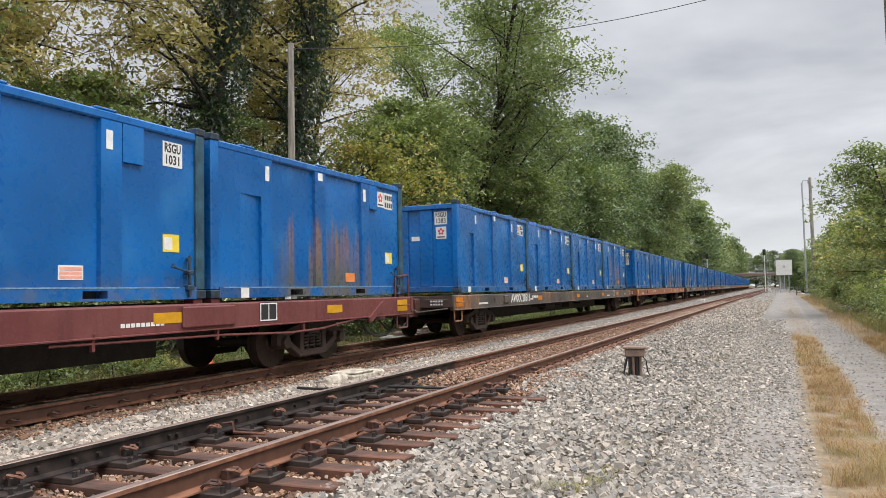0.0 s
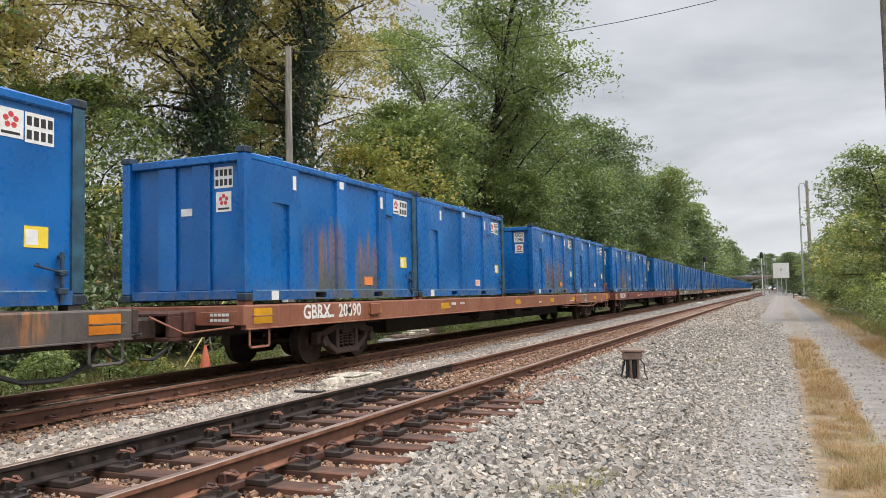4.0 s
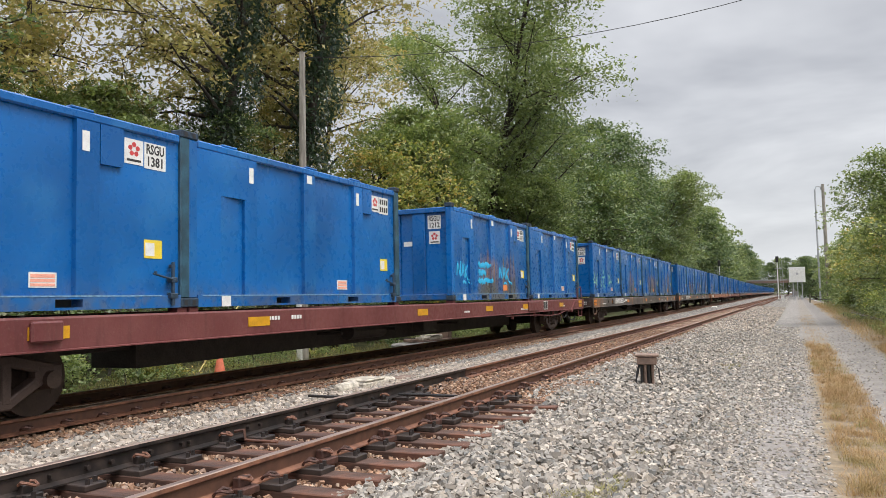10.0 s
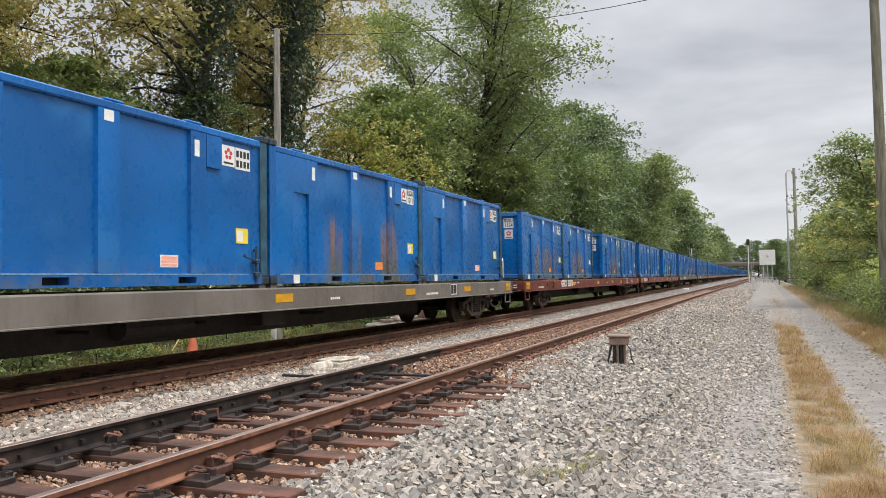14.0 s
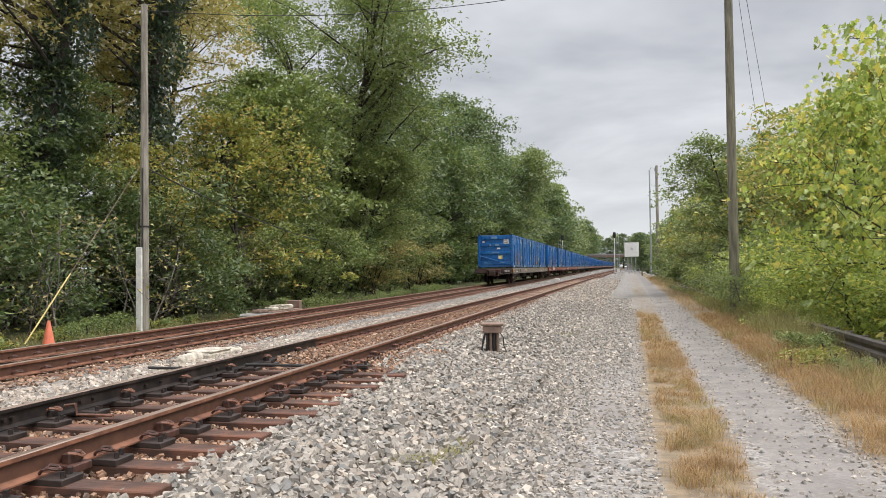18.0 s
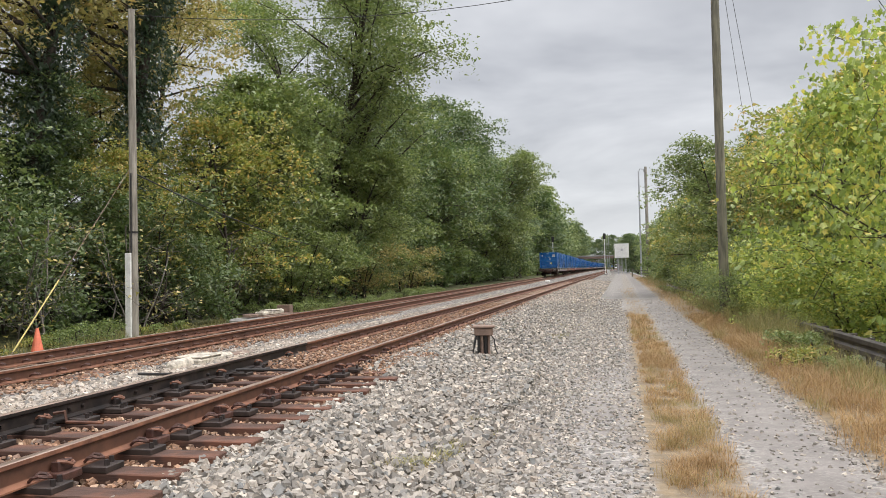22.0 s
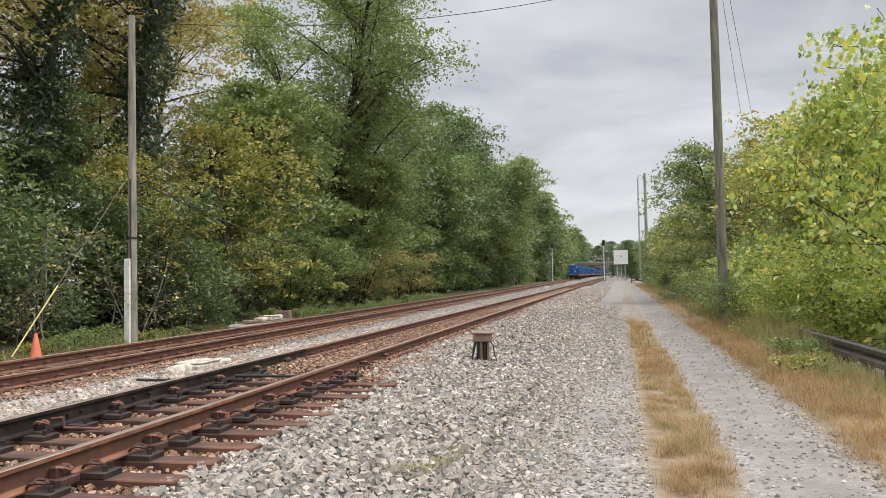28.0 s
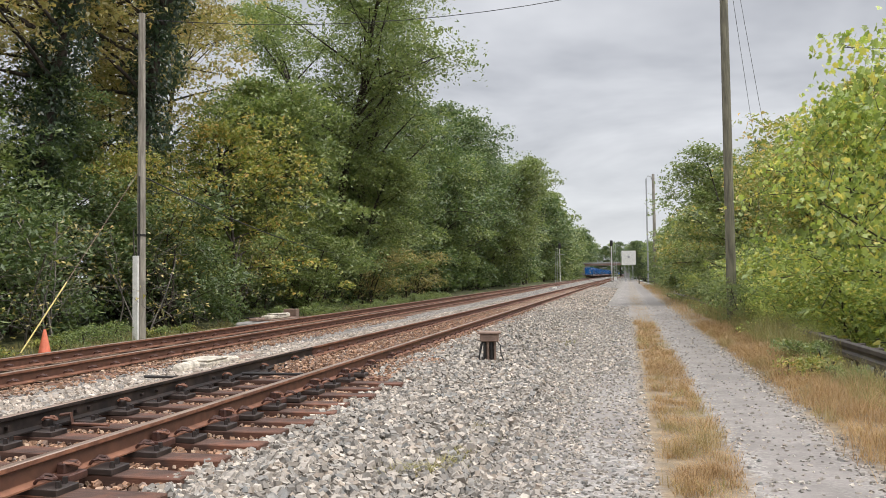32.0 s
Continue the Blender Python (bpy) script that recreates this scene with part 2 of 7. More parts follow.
def stone_mat(name, a, b, c):
    k = Mat(name, 0.85)
    i = k.island()
    col = k.mix(k.ramp(i, 0.0, 0.85), a, b)
    col = k.mix(k.ramp(i, 0.86, 0.97), col, c)
    # some stones are bluish, some tan
    tint = k.math("FRACT", k.math("MULTIPLY", i, 37.0))
    col = k.mix(k.ramp(tint, 0.6, 1.0, 0, 0.4), col, (0.17, 0.195, 0.205))
    col = k.mix(k.ramp(tint, 0.0, 0.16, 0.4, 0), col, (0.34, 0.255, 0.18))
    col = k.mix(k.ramp(k.noise(28, 4), 0.4, 0.75, 0, 0.4), col, tuple(v * 0.75 for v in a))
    k.bump(k.noise(70, 3), 0.3, 0.01)
    return k.done(col)


M = {}
M["paint"] = container_paint("blue_container_paint", False)
M["paint_rust"] = container_paint("rust_streaked_blue_container_paint", True)
M["dark"] = plain("black_steel", (0.018, 0.016, 0.015), 0.6)
M["under"] = plain("grimy_underframe_steel", (0.030, 0.022, 0.019), 0.8, 0, 0.4)
M["wheel"] = plain("rusty_wheel_steel", (0.045, 0.027, 0.02), 0.6, 0.3)
M["grimy"] = plain("grimy_brown_end_steel", (0.060, 0.036, 0.029), 0.75, 0, 0.4)
M["drawgear"] = plain("red_brown_drawgear_steel", (0.085, 0.035, 0.027), 0.7, 0.1, 0.35)
M["spring"] = plain("rust_brown_spring_steel", (0.048, 0.028, 0.021), 0.75)
M["maroon"] = car_paint("maroon_car_paint", (0.115, 0.026, 0.026), (0.155, 0.045, 0.042), 0.3)
M["red"] = car_paint("red_oxide_car_paint", (0.10, 0.017, 0.011), (0.14, 0.03, 0.02), 0.2)
M["orange"] = car_paint("rust_orange_car_paint", (0.206, 0.072, 0.039), (0.271, 0.113, 0.067), 0.45)
M["black"] = car_paint("faded_black_car_paint", (0.055, 0.046, 0.041), (0.10, 0.086, 0.077), 0.5, True)
M["grey"] = car_paint("grey_car_paint", (0.11, 0.096, 0.082), (0.165, 0.147, 0.128), 0.45)
M["yellow"] = plain("yellow_reflector", (0.60, 0.30, 0.015), 0.4, 0, 0.15)
M["amber"] = plain("orange_reflector", (0.62, 0.20, 0.015), 0.4, 0, 0.15)
M["white"] = plain("white_marking", (0.72, 0.72, 0.70), 0.5, 0, 0.1)
# also the black that replaces shade in fork pockets and casting holes
M["ink"] = plain("black_lettering", (0.02, 0.02, 0.022), 0.6, 0, 0.1)
M["redink"] = plain("red_print", (0.52, 0.05, 0.05), 0.6, 0, 0.1)
M["salmon"] = plain("salmon_print", (0.80, 0.36, 0.27), 0.6, 0, 0.1)
M["sticker_y"] = plain("yellow_sticker", (0.78, 0.58, 0.05), 0.5, 0, 0.1)
M["sticker_o"] = plain("orange_sticker", (0.75, 0.24, 0.07), 0.5, 0, 0.1)
M["worn_blue"] = plain("worn_pale_blue_paint", (0.16, 0.30, 0.46), 0.5, 0, 0.3, 20)
M["cyan"] = plain("cyan_spray_paint", (0.03, 0.42, 0.72), 0.5, 0, 0.1)
M["lime"] = plain("pale_green_spray_paint", (0.36, 0.66, 0.42), 0.5, 0, 0.25)
M["tan"] = plain("tan_spray_paint", (0.42, 0.33, 0.2), 0.5, 0, 0.1)
M["hose"] = plain("black_rubber_hose", (0.015, 0.015, 0.015), 0.5)
M["post"] = plain("grimy_blue_green_post_paint", (0.022, 0.075, 0.115), 0.55, 0, 0.5, 4)
M["casting"] = plain("dark_grimy_casting_steel", (0.022, 0.045, 0.075), 0.6, 0.1, 0.5, 12)
M["gladhand"] = plain("brass_yellow_fitting", (0.45, 0.32, 0.10), 0.5, 0.3)


def rail_mat():
    k = Mat("rusty_rail_steel", 0.6, 0.15)
    x, y, z = k.xyz()
    col = k.mix(k.ramp(k.noise(9, 4), 0.3, 0.7), (0.135, 0.060, 0.038), (0.265, 0.120, 0.070))
    col = k.mix(k.ramp(k.noise(2, 4, 0.6, None, (1, 0.3, 1)), 0.5, 0.7, 0, 0.6), col, (0.075, 0.036, 0.026))
    # the colour goes darker over the web, between the head and the foot
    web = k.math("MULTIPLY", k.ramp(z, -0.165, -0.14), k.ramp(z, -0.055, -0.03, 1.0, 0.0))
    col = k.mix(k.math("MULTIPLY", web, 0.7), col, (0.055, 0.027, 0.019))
    return k, col, z


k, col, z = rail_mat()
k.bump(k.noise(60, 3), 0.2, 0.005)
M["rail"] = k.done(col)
k = Mat("worn_rail_head_steel", 0.42, 0.55)
k.m.name = "worn_rail_head"
M["head"] = k.done(k.mix(k.ramp(k.noise(3, 4, 0.6, None, (6, 0.4, 6)), 0.3, 0.7), (0.20, 0.14, 0.11), (0.36, 0.27, 0.22)))
M["braces"] = plain("dark_rusty_brace_steel", (0.075, 0.033, 0.024), 0.6, 0.1, 0.4, 12)
k = Mat("greased_black_rail_steel", 0.45, 0.0, 0.35)
M["blackrail"] = k.done(k.mix(k.ramp(k.noise(5, 4), 0.35, 0.7), (0.014, 0.012, 0.012), (0.050, 0.037, 0.032)))


def tie_mat(name, a, b, c):
    k = Mat(name, 0.85)
    g = k.noise(1.0, 5, 0.65, None, (2.0, 30, 30))
    r = k.rand()
    col = k.mix(k.ramp(g, 0.3, 0.7), a, b)
    col = k.mix(k.ramp(k.noise(2.5, 4), 0.45, 0.65, 0, 0.85), col, c)
    col = k.mix(k.math("MULTIPLY", r, 0.4), col, a)
    k.bump(g, 0.5, 0.015)
    return k.done(col)


M["tie"] = tie_mat("creosoted_tie_wood", (0.034, 0.017, 0.012), (0.105, 0.054, 0.037), (0.170, 0.070, 0.040))
M["tie_dry"] = tie_mat("rust_stained_tie_wood", (0.057, 0.030, 0.020), (0.172, 0.088, 0.056), (0.230, 0.100, 0.054))
M["stone"] = stone_mat("grey_ballast_stone", (0.150, 0.136, 0.118), (0.350, 0.312, 0.266), (0.52, 0.46, 0.385))
M["stone_pale"] = stone_mat("pale_limestone_ballast", (0.205, 0.178, 0.150), (0.425, 0.365, 0.302), (0.58, 0.50, 0.42))
M["stone_rust"] = stone_mat("rust_stained_ballast", (0.120, 0.066, 0.040), (0.330, 0.190, 0.115), (0.50, 0.36, 0.25))
M["bark"] = bark_mat("tree_bark", (0.020, 0.015, 0.012), (0.06, 0.046, 0.036))
M["bark_pale"] = bark_mat("grey_twig_bark", (0.09, 0.08, 0.07), (0.2, 0.18, 0.155))
M["pole"] = bark_mat("weathered_pole_wood", (0.16, 0.145, 0.12), (0.30, 0.275, 0.23))
M["pole_dark"] = bark_mat("dark_pole_wood", (0.10, 0.094, 0.07), (0.20, 0.185, 0.135))
M["leaf_green"] = leaf_mat("green_leaves", (0.064, 0.093, 0.030), (0.137, 0.174, 0.060), (0.215, 0.228, 0.084), True)
M["leaf_deep"] = leaf_mat("deep_green_leaves", (0.034, 0.058, 0.023), (0.085, 0.121, 0.044), (0.140, 0.163, 0.062), True)
M["leaf_olive"] = leaf_mat("olive_brown_leaves", (0.150, 0.138, 0.052), (0.275, 0.242, 0.094), (0.370, 0.255, 0.108), True)
M["leaf_gold"] = leaf_mat("yellowing_leaves", (0.112, 0.138, 0.032), (0.226, 0.232, 0.062), (0.380, 0.246, 0.075), True)
M["leaf_ivy"] = leaf_mat("dark_ivy_leaves", (0.015, 0.029, 0.018), (0.037, 0.058, 0.034), (0.068, 0.092, 0.056), True)
M["leaf_lime"] = leaf_mat("fresh_light_green_leaves", (0.100, 0.145, 0.036), (0.268, 0.322, 0.082), (0.500, 0.415, 0.108), True)
M["grass_dry"] = leaf_mat("dry_straw_grass", (0.275, 0.165, 0.075), (0.490, 0.325, 0.155), (0.370, 0.260, 0.112), False, 1.6)
M["grass_green"] = leaf_mat("green_verge_grass", (0.180, 0.176, 0.060), (0.325, 0.302, 0.112), (0.430, 0.345, 0.165), False, 1.6)
M["cone"] = plain("orange_cone_plastic", (0.70, 0.19, 0.11), 0.5, 0, 0.15)
M["guy"] = plain("yellow_guy_cover", (0.58, 0.48, 0.17), 0.5, 0, 0.1)
M["whitewood"] = plain("white_painted_board", (0.68, 0.68, 0.65), 0.6, 0, 0.12)
M["cable"] = plain("black_cable", (0.02, 0.02, 0.02), 0.5)
M["galv"] = plain("galvanised_steel", (0.42, 0.43, 0.44), 0.45, 0.5, 0.15)
M["concrete"] = plain("grey_concrete", (0.27, 0.26, 0.245), 0.85, 0, 0.2)
M["boxrust"] = plain("rust_stained_box_steel", (0.22, 0.15, 0.115), 0.75, 0.1, 0.3)
M["guard"] = plain("weathered_guardrail_steel", (0.10, 0.085, 0.075), 0.6, 0.4, 0.3)
M["machine"] = plain("cream_switch_machine_paint", (0.50, 0.45, 0.37), 0.7, 0, 0.5, 9, 0.5)
M["lens"] = plain("red_lens", (0.6, 0.03, 0.02), 0.2, 0, 0.1)

# ---- building helpers ----


def part(name, bm, material, parent, label="", loc=None):
    """Links a bmesh as one mesh object under a thing or a part."""
    me = bpy.data.meshes.new(name)
    bm.to_mesh(me)
    bm.free()
    if material:
        me.materials.append(material)
    return part_of(name, me, parent, label, loc)


def part_of(name, me, parent, label="", loc=None):
    ob = new(name, me)
    ob.parent = parent
    if loc is not None:
        ob.matrix_basis = loc
    if label:
        ob["label"] = label
    return ob


def thing(name, label, category, group="", kind="", at=None):
    ob = new(name)
    ob.empty_display_size = 0.2
    if at is not None:
        ob.matrix_basis = at
    return tagged(ob, label, category, group, kind)


def box(bm, x0, x1, y0, y1, z0, z1, bevel=0.0):
    r = bmesh.ops.create_cube(bm, size=1.0, matrix=Matrix.LocRotScale(((x0 + x1) / 2, (y0 + y1) / 2, (z0 + z1) / 2), None, (abs(x1 - x0), abs(y1 - y0), abs(z1 - z0))))
    if bevel:
        es = {e for v in r["verts"] for e in v.link_edges}
        bmesh.ops.bevel(bm, geom=list(es), offset=bevel, segments=1, affect="EDGES", clamp_overlap=True)
    return bm


def boxes(*args, bevel=0.0):
    bm = bmesh.new()
    for a in args:
        box(bm, *a, bevel=bevel)
    return bm


def rod(bm, a, b, r0, r1=None, seg=8, caps=True):
    """A tapered rod from a to b."""
    a, b = Vector(a), Vector(b)
    d = b - a
    m = Matrix.Translation((a + b) / 2) @ d.to_track_quat("Z", "Y").to_matrix().to_4x4()
    bmesh.ops.create_cone(bm, cap_ends=caps, segments=seg, radius1=r0, radius2=r0 if r1 is None else r1, depth=d.length, matrix=m)
    return bm


def rods(pts, r, seg=6):
    """One bent tube along the points."""
    bm = bmesh.new()
    pts = [Vector(p) for p in pts]
    rings = []
    for i, p in enumerate(pts):
        d = (pts[min(i + 1, len(pts) - 1)] - pts[max(i - 1, 0)]).normalized()
        u = d.cross(Vector((0.31, 0.2, 0.93)) if abs(d.z) < 0.8 else Vector((1, 0.1, 0))).normalized()
        w = d.cross(u)
        rings.append([bm.verts.new(p + u * (r * math.cos(a * 2 * math.pi / seg)) + w * (r * math.sin(a * 2 * math.pi / seg))) for a in range(seg)])
    for a, b in zip(rings, rings[1:]):
        for i in range(seg):
            bm.faces.new((a[i], a[(i + 1) % seg], b[(i + 1) % seg], b[i]))
    bm.faces.new(rings[0][::-1])
    bm.faces.new(rings[-1])
    bmesh.ops.recalc_face_normals(bm, faces=bm.faces)
    return bm


def prism(bm, outline, y0, y1):
    """An outline of (x, z) drawn out from y0 to y1."""
    a = [bm.verts.new((x, y0, z)) for x, z in outline]
    b = [bm.verts.new((x, y1, z)) for x, z in outline]
    n = len(outline)
    for i in range(n):
        j = (i + 1) % n
        bm.faces.new((a[i], a[j], b[j], b[i]))
    bm.faces.new(a[::-1])
    bm.faces.new(b)
    bmesh.ops.recalc_face_normals(bm, faces=bm.faces)
    return bm


def mesh_of(name, verts, faces, material, smooth=False):
    me = bpy.data.meshes.new(name)
    me.from_pydata(verts, [], faces)
    if material:
        me.materials.append(material)
    if smooth:
        me.polygons.foreach_set("use_smooth", [True] * len(me.polygons))
    me.update()
    return me


def quads_mesh(name, v, n_per, faces_per, material):
    """v: array (count, n_per, 3); every item has the same faces."""
    c = v.shape[0]
    loops = np.array(faces_per)
    k = loops.shape[1]
    idx = (np.arange(c)[:, None, None] * n_per + loops[None]).reshape(-1)
    me = bpy.data.meshes.new(name)
    me.vertices.add(c * n_per)
    me.vertices.foreach_set("co", v.reshape(-1).astype(np.float32))
    nf = c * loops.shape[0]
    me.loops.add(nf * k)
    me.loops.foreach_set("vertex_index", idx.astype(np.int32))
    me.polygons.add(nf)
    me.polygons.foreach_set("loop_start", (np.arange(nf) * k).astype(np.int32))
    me.polygons.foreach_set("loop_total", np.full(nf, k, np.int32))
    me.materials.append(material)
    me.update(calc_edges=True)
    me.shade_flat()
    return me


text_meshes = {}


def text_mesh(words, size, material, align="CENTER"):
    key = (words, size, material.name, align)
    if key not in text_meshes:
        cu = bpy.data.curves.new("lettering", "FONT")
        cu.body, cu.size, cu.align_x, cu.align_y, cu.extrude, cu.resolution_u = words, size, align, "CENTER", 0.002, 2
        cu.offset = 0.022 * size
        tmp = bpy.data.objects.new("lettering", cu)
        scene.collection.objects.link(tmp)
        bpy.context.view_layer.update()
        me = bpy.data.meshes.new_from_object(tmp.evaluated_get(bpy.context.evaluated_depsgraph_get()))
        me.materials.clear()
        me.materials.append(material)
        bpy.data.objects.remove(tmp)
        text_meshes[key] = me
    return text_meshes[key]


def on_side(y, z, x):
    """A pose on a face that looks along +x: text runs along +y."""
    return Matrix.Translation((x, y, z)) @ Matrix(((0, 0, 1, 0), (1, 0, 0, 0), (0, 1, 0, 0), (0, 0, 0, 1)))


def on_end(x, z, y):
    """A pose on a face that looks along -y: text runs along +x."""
    return Matrix.Translation((x, y, z)) @ Matrix(((1, 0, 0, 0), (0, 0, -1, 0), (0, 1, 0, 0), (0, 0, 0, 1)))


rng = np.random.default_rng(7)

# ---- ground ----
PSI = 0.014            # the near track and the lane run this much to the right of the far track
NEAR_X, FAR_X = -4.81, -8.68   # track centres at y = 0
FAR_Z = 0.03
GRADE = 0.003          # the line climbs gently ahead
BEND_Y, BEND_R = 250.0, 6000.0   # and bends to the right far away


def bend(y):
    return max(0.0, y - BEND_Y) ** 2 / (2 * BEND_R)


def near_x(y):
    return NEAR_X + PSI * y + bend(y)


PROFILE = ((-400, 4.0), (-60, 1.5), (-26, 0.2), (-15, -0.45), (-12.2, -0.5), (-11.4, -0.42), (-10.3, -0.19), (-7.2, -0.19), (-6.6, -0.24), (-6.0, -0.21), (-3.35, -0.21),
           (-2.7, -0.27), (-1.9, -0.38), (-1.2, -0.41), (0.0, -0.42), (2.0, -0.42), (2.6, -0.38), (3.5, -0.46), (4.6, -0.9), (9.0, -1.0), (400, -1.0))


def ground_z(x, y):
    x = x - bend(y)
    u = x - (PSI * y if x > -6.3 else 0)
    px, pz = [p[0] for p in PROFILE], [p[1] for p in PROFILE]
    z = float(np.interp(u, px, pz))
    if y < 11.5 and -6.25 < u < -2.7:      # the stones lie lower among the turnout's ties
        z -= 0.125 * min(1, (11.5 - y) / 1.0) * min(1, (u + 6.25) / 0.25, (-2.7 - u) / 0.35)
    amp = 0.012 if u > -12 and u < 3 else 0.08
    z += amp * noise.noise(Vector((x * 1.3, y * 0.9, 0.0))) + 0.4 * amp * noise.noise(Vector((x * 6, y * 5, 3.0)))
    return z + GRADE * min(y, 600.0)


def ground_mat():
    k = Mat("ground_surface", 0.92)
    x, y, z = k.xyz()
    past = k.math("MAXIMUM", k.math("SUBTRACT", y, BEND_Y), 0.0)
    x = k.math("SUBTRACT", x, k.math("DIVIDE", k.math("MULTIPLY", past, past), 2 * BEND_R))
    wob = k.math("MULTIPLY", k.math("SUBTRACT", k.noise(0.9, 4, 0.6), 0.5), 0.9)
    fine = k.math("MULTIPLY", k.math("SUBTRACT", k.noise(5, 3, 0.6), 0.5), 0.35)
    u = k.math("SUBTRACT", x, k.math("MULTIPLY", y, PSI))
    u = k.math("ADD", k.math("ADD", u, fine), k.math("MULTIPLY", wob, 0.35))
    # crushed stone of the lane, with pale crumbs
    cell = k.voronoi(34, "F1", "Color")
    dist = k.voronoi(34)
    hsv = k.n.new("ShaderNodeSeparateColor")
    k.l.new(cell, hsv.inputs[0])
    crumbs = k.mix(k.ramp(hsv.outputs[0], 0.1, 0.95), (0.13, 0.123, 0.115), (0.36, 0.335, 0.305))
    lane = k.mix(k.ramp(k.noise(2.2, 5, 0.6), 0.35, 0.65), (0.145, 0.130, 0.119), (0.245, 0.224, 0.205))
    # the right wheel track is worn to smooth dirt, the left one is half gravel
    worn = k.ramp(k.math("ABSOLUTE", k.math("SUBTRACT", u, 1.42)), 0.22, 0.5, 1.0, 0.0)
    bare = k.math("MULTIPLY", k.ramp(k.math("ABSOLUTE", k.math("SUBTRACT", u, -0.25)), 0.15, 0.5, 1.0, 0.0), k.ramp(k.noise(0.8, 3), 0.45, 0.6))
    worn = k.math("MAXIMUM", worn, bare)
    loose = k.math("MULTIPLY", k.ramp(k.noise(9, 5, 0.75), 0.38, 0.58, 0.0, 0.9), k.math("SUBTRACT", 1.0, k.math("MULTIPLY", worn, 0.75)))
    lane = k.mix(k.math("MULTIPLY", worn, 0.5), lane, (0.165, 0.147, 0.136))
    lane = k.mix(loose, lane, crumbs)
    lane = k.mix(k.ramp(k.noise(1.1, 3, 0.6), 0.60, 0.74, 0, 0.5), lane, (0.10, 0.091, 0.086))
    # coarse ballast between and beside the tracks
    cell2 = k.voronoi(19, "F1", "Color")
    hs2 = k.n.new("ShaderNodeSeparateColor")
    k.l.new(cell2, hs2.inputs[0])
    stone = k.mix(k.ramp(hs2.outputs[1], 0.05, 0.95), (0.12, 0.109, 0.098), (0.40, 0.36, 0.315))
    # shade in the gaps between stones is coloured in as near-black cell edges
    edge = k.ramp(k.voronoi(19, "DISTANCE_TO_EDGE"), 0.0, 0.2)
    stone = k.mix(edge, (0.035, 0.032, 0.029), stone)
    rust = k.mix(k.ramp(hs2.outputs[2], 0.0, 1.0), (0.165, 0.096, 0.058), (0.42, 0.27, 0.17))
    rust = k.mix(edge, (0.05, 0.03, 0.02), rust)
    # rust-stained ground within the two tracks
    in_near = k.ramp(k.math("ABSOLUTE", k.math("SUBTRACT", u, NEAR_X)), 0.95, 1.35, 1.0, 0.0)
    in_far = k.ramp(k.math("ABSOLUTE", k.math("SUBTRACT", x, FAR_X)), 0.95, 1.35, 1.0, 0.0)
    rusty = k.math("MULTIPLY", k.math("MAXIMUM", in_near, in_far), k.ramp(k.noise(1.7, 4), 0.25, 0.5, 0.55, 1.0))
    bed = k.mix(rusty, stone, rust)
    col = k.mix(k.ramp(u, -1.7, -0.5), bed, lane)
    # earth with fallen straw beside the lane, and under the trees
    earth = k.mix(k.ramp(k.noise(6, 5, 0.65), 0.3, 0.7), (0.12, 0.088, 0.052), (0.26, 0.19, 0.108))
    mid = k.ramp(k.math("ABSOLUTE", k.math("SUBTRACT", u, 0.5)), 0.25, 0.5, 1.0, 0.0)
    mid = k.math("MULTIPLY", mid, k.ramp(y, 22, 34, 0.85, 0.25))
    col = k.mix(mid, col, earth)
    col = k.mix(k.ramp(u, 1.75, 2.15), col, earth)
    # sparse moss and weeds on the stones beside the lane
    moss = k.math("MULTIPLY", k.ramp(k.noise(1.3, 4, 0.6), 0.60, 0.72), k.math("MULTIPLY", k.ramp(u, -2.2, -1.5), k.ramp(u, -0.9, -0.3, 1.0, 0.0)))
    col = k.mix(k.math("MULTIPLY", moss, 0.7), col, (0.16, 0.16, 0.05))
    forest = k.mix(k.ramp(k.noise(3, 5), 0.35, 0.65), (0.035, 0.045, 0.015), (0.10, 0.10, 0.035))
    col = k.mix(k.ramp(x, -11.3, -12.3), col, forest)
    asphalt = k.mix(k.ramp(k.noise(3, 4), 0.3, 0.7), (0.30, 0.30, 0.30), (0.42, 0.42, 0.41))
    col = k.mix(k.ramp(x, 5.0, 5.5), col, asphalt)
    h = k.math("ADD", k.math("MULTIPLY", dist, -0.5), k.noise(30, 4, 0.7))
    h2 = k.math("SUBTRACT", 0.6, k.voronoi(19))
    zone = k.ramp(u, -1.6, -0.6)
    hm = k.n.new("ShaderNodeMix")
    k.l.new(zone, hm.inputs["Factor"])
    k.l.new(h2, hm.inputs["A"])
    k.l.new(k.math("MULTIPLY", h, 0.35), hm.inputs["B"])
    k.bump(hm.outputs["Result"], 0.6, 0.02)
    return k.done(col)


gx = [-1500, -700, -400, -200, -120, -80, -60, -45, -35, -28] + list(np.arange(-24, -12, 1.0)) + list(np.arange(-12, 4.01, 0.2)) + list(np.arange(4.5, 12, 1.0)) + [16, 25, 40, 80, 200, 400, 1500]
gy = [-300, -150, -80, -50, -35, -25, -18, -12, -8] + list(np.arange(-5, 30, 0.3)) + list(np.arange(30, 80, 1.5)) + list(np.arange(80, 320, 8)) + [400, 600, 900, 1500, 2500, 4000]
gverts = [(x, y, ground_z(x, y)) for y in gy for x in gx]
nx = len(gx)
gfaces = [(j * nx + i, j * nx + i + 1, (j + 1) * nx + i + 1, (j + 1) * nx + i) for j in range(len(gy) - 1) for i in range(nx - 1)]
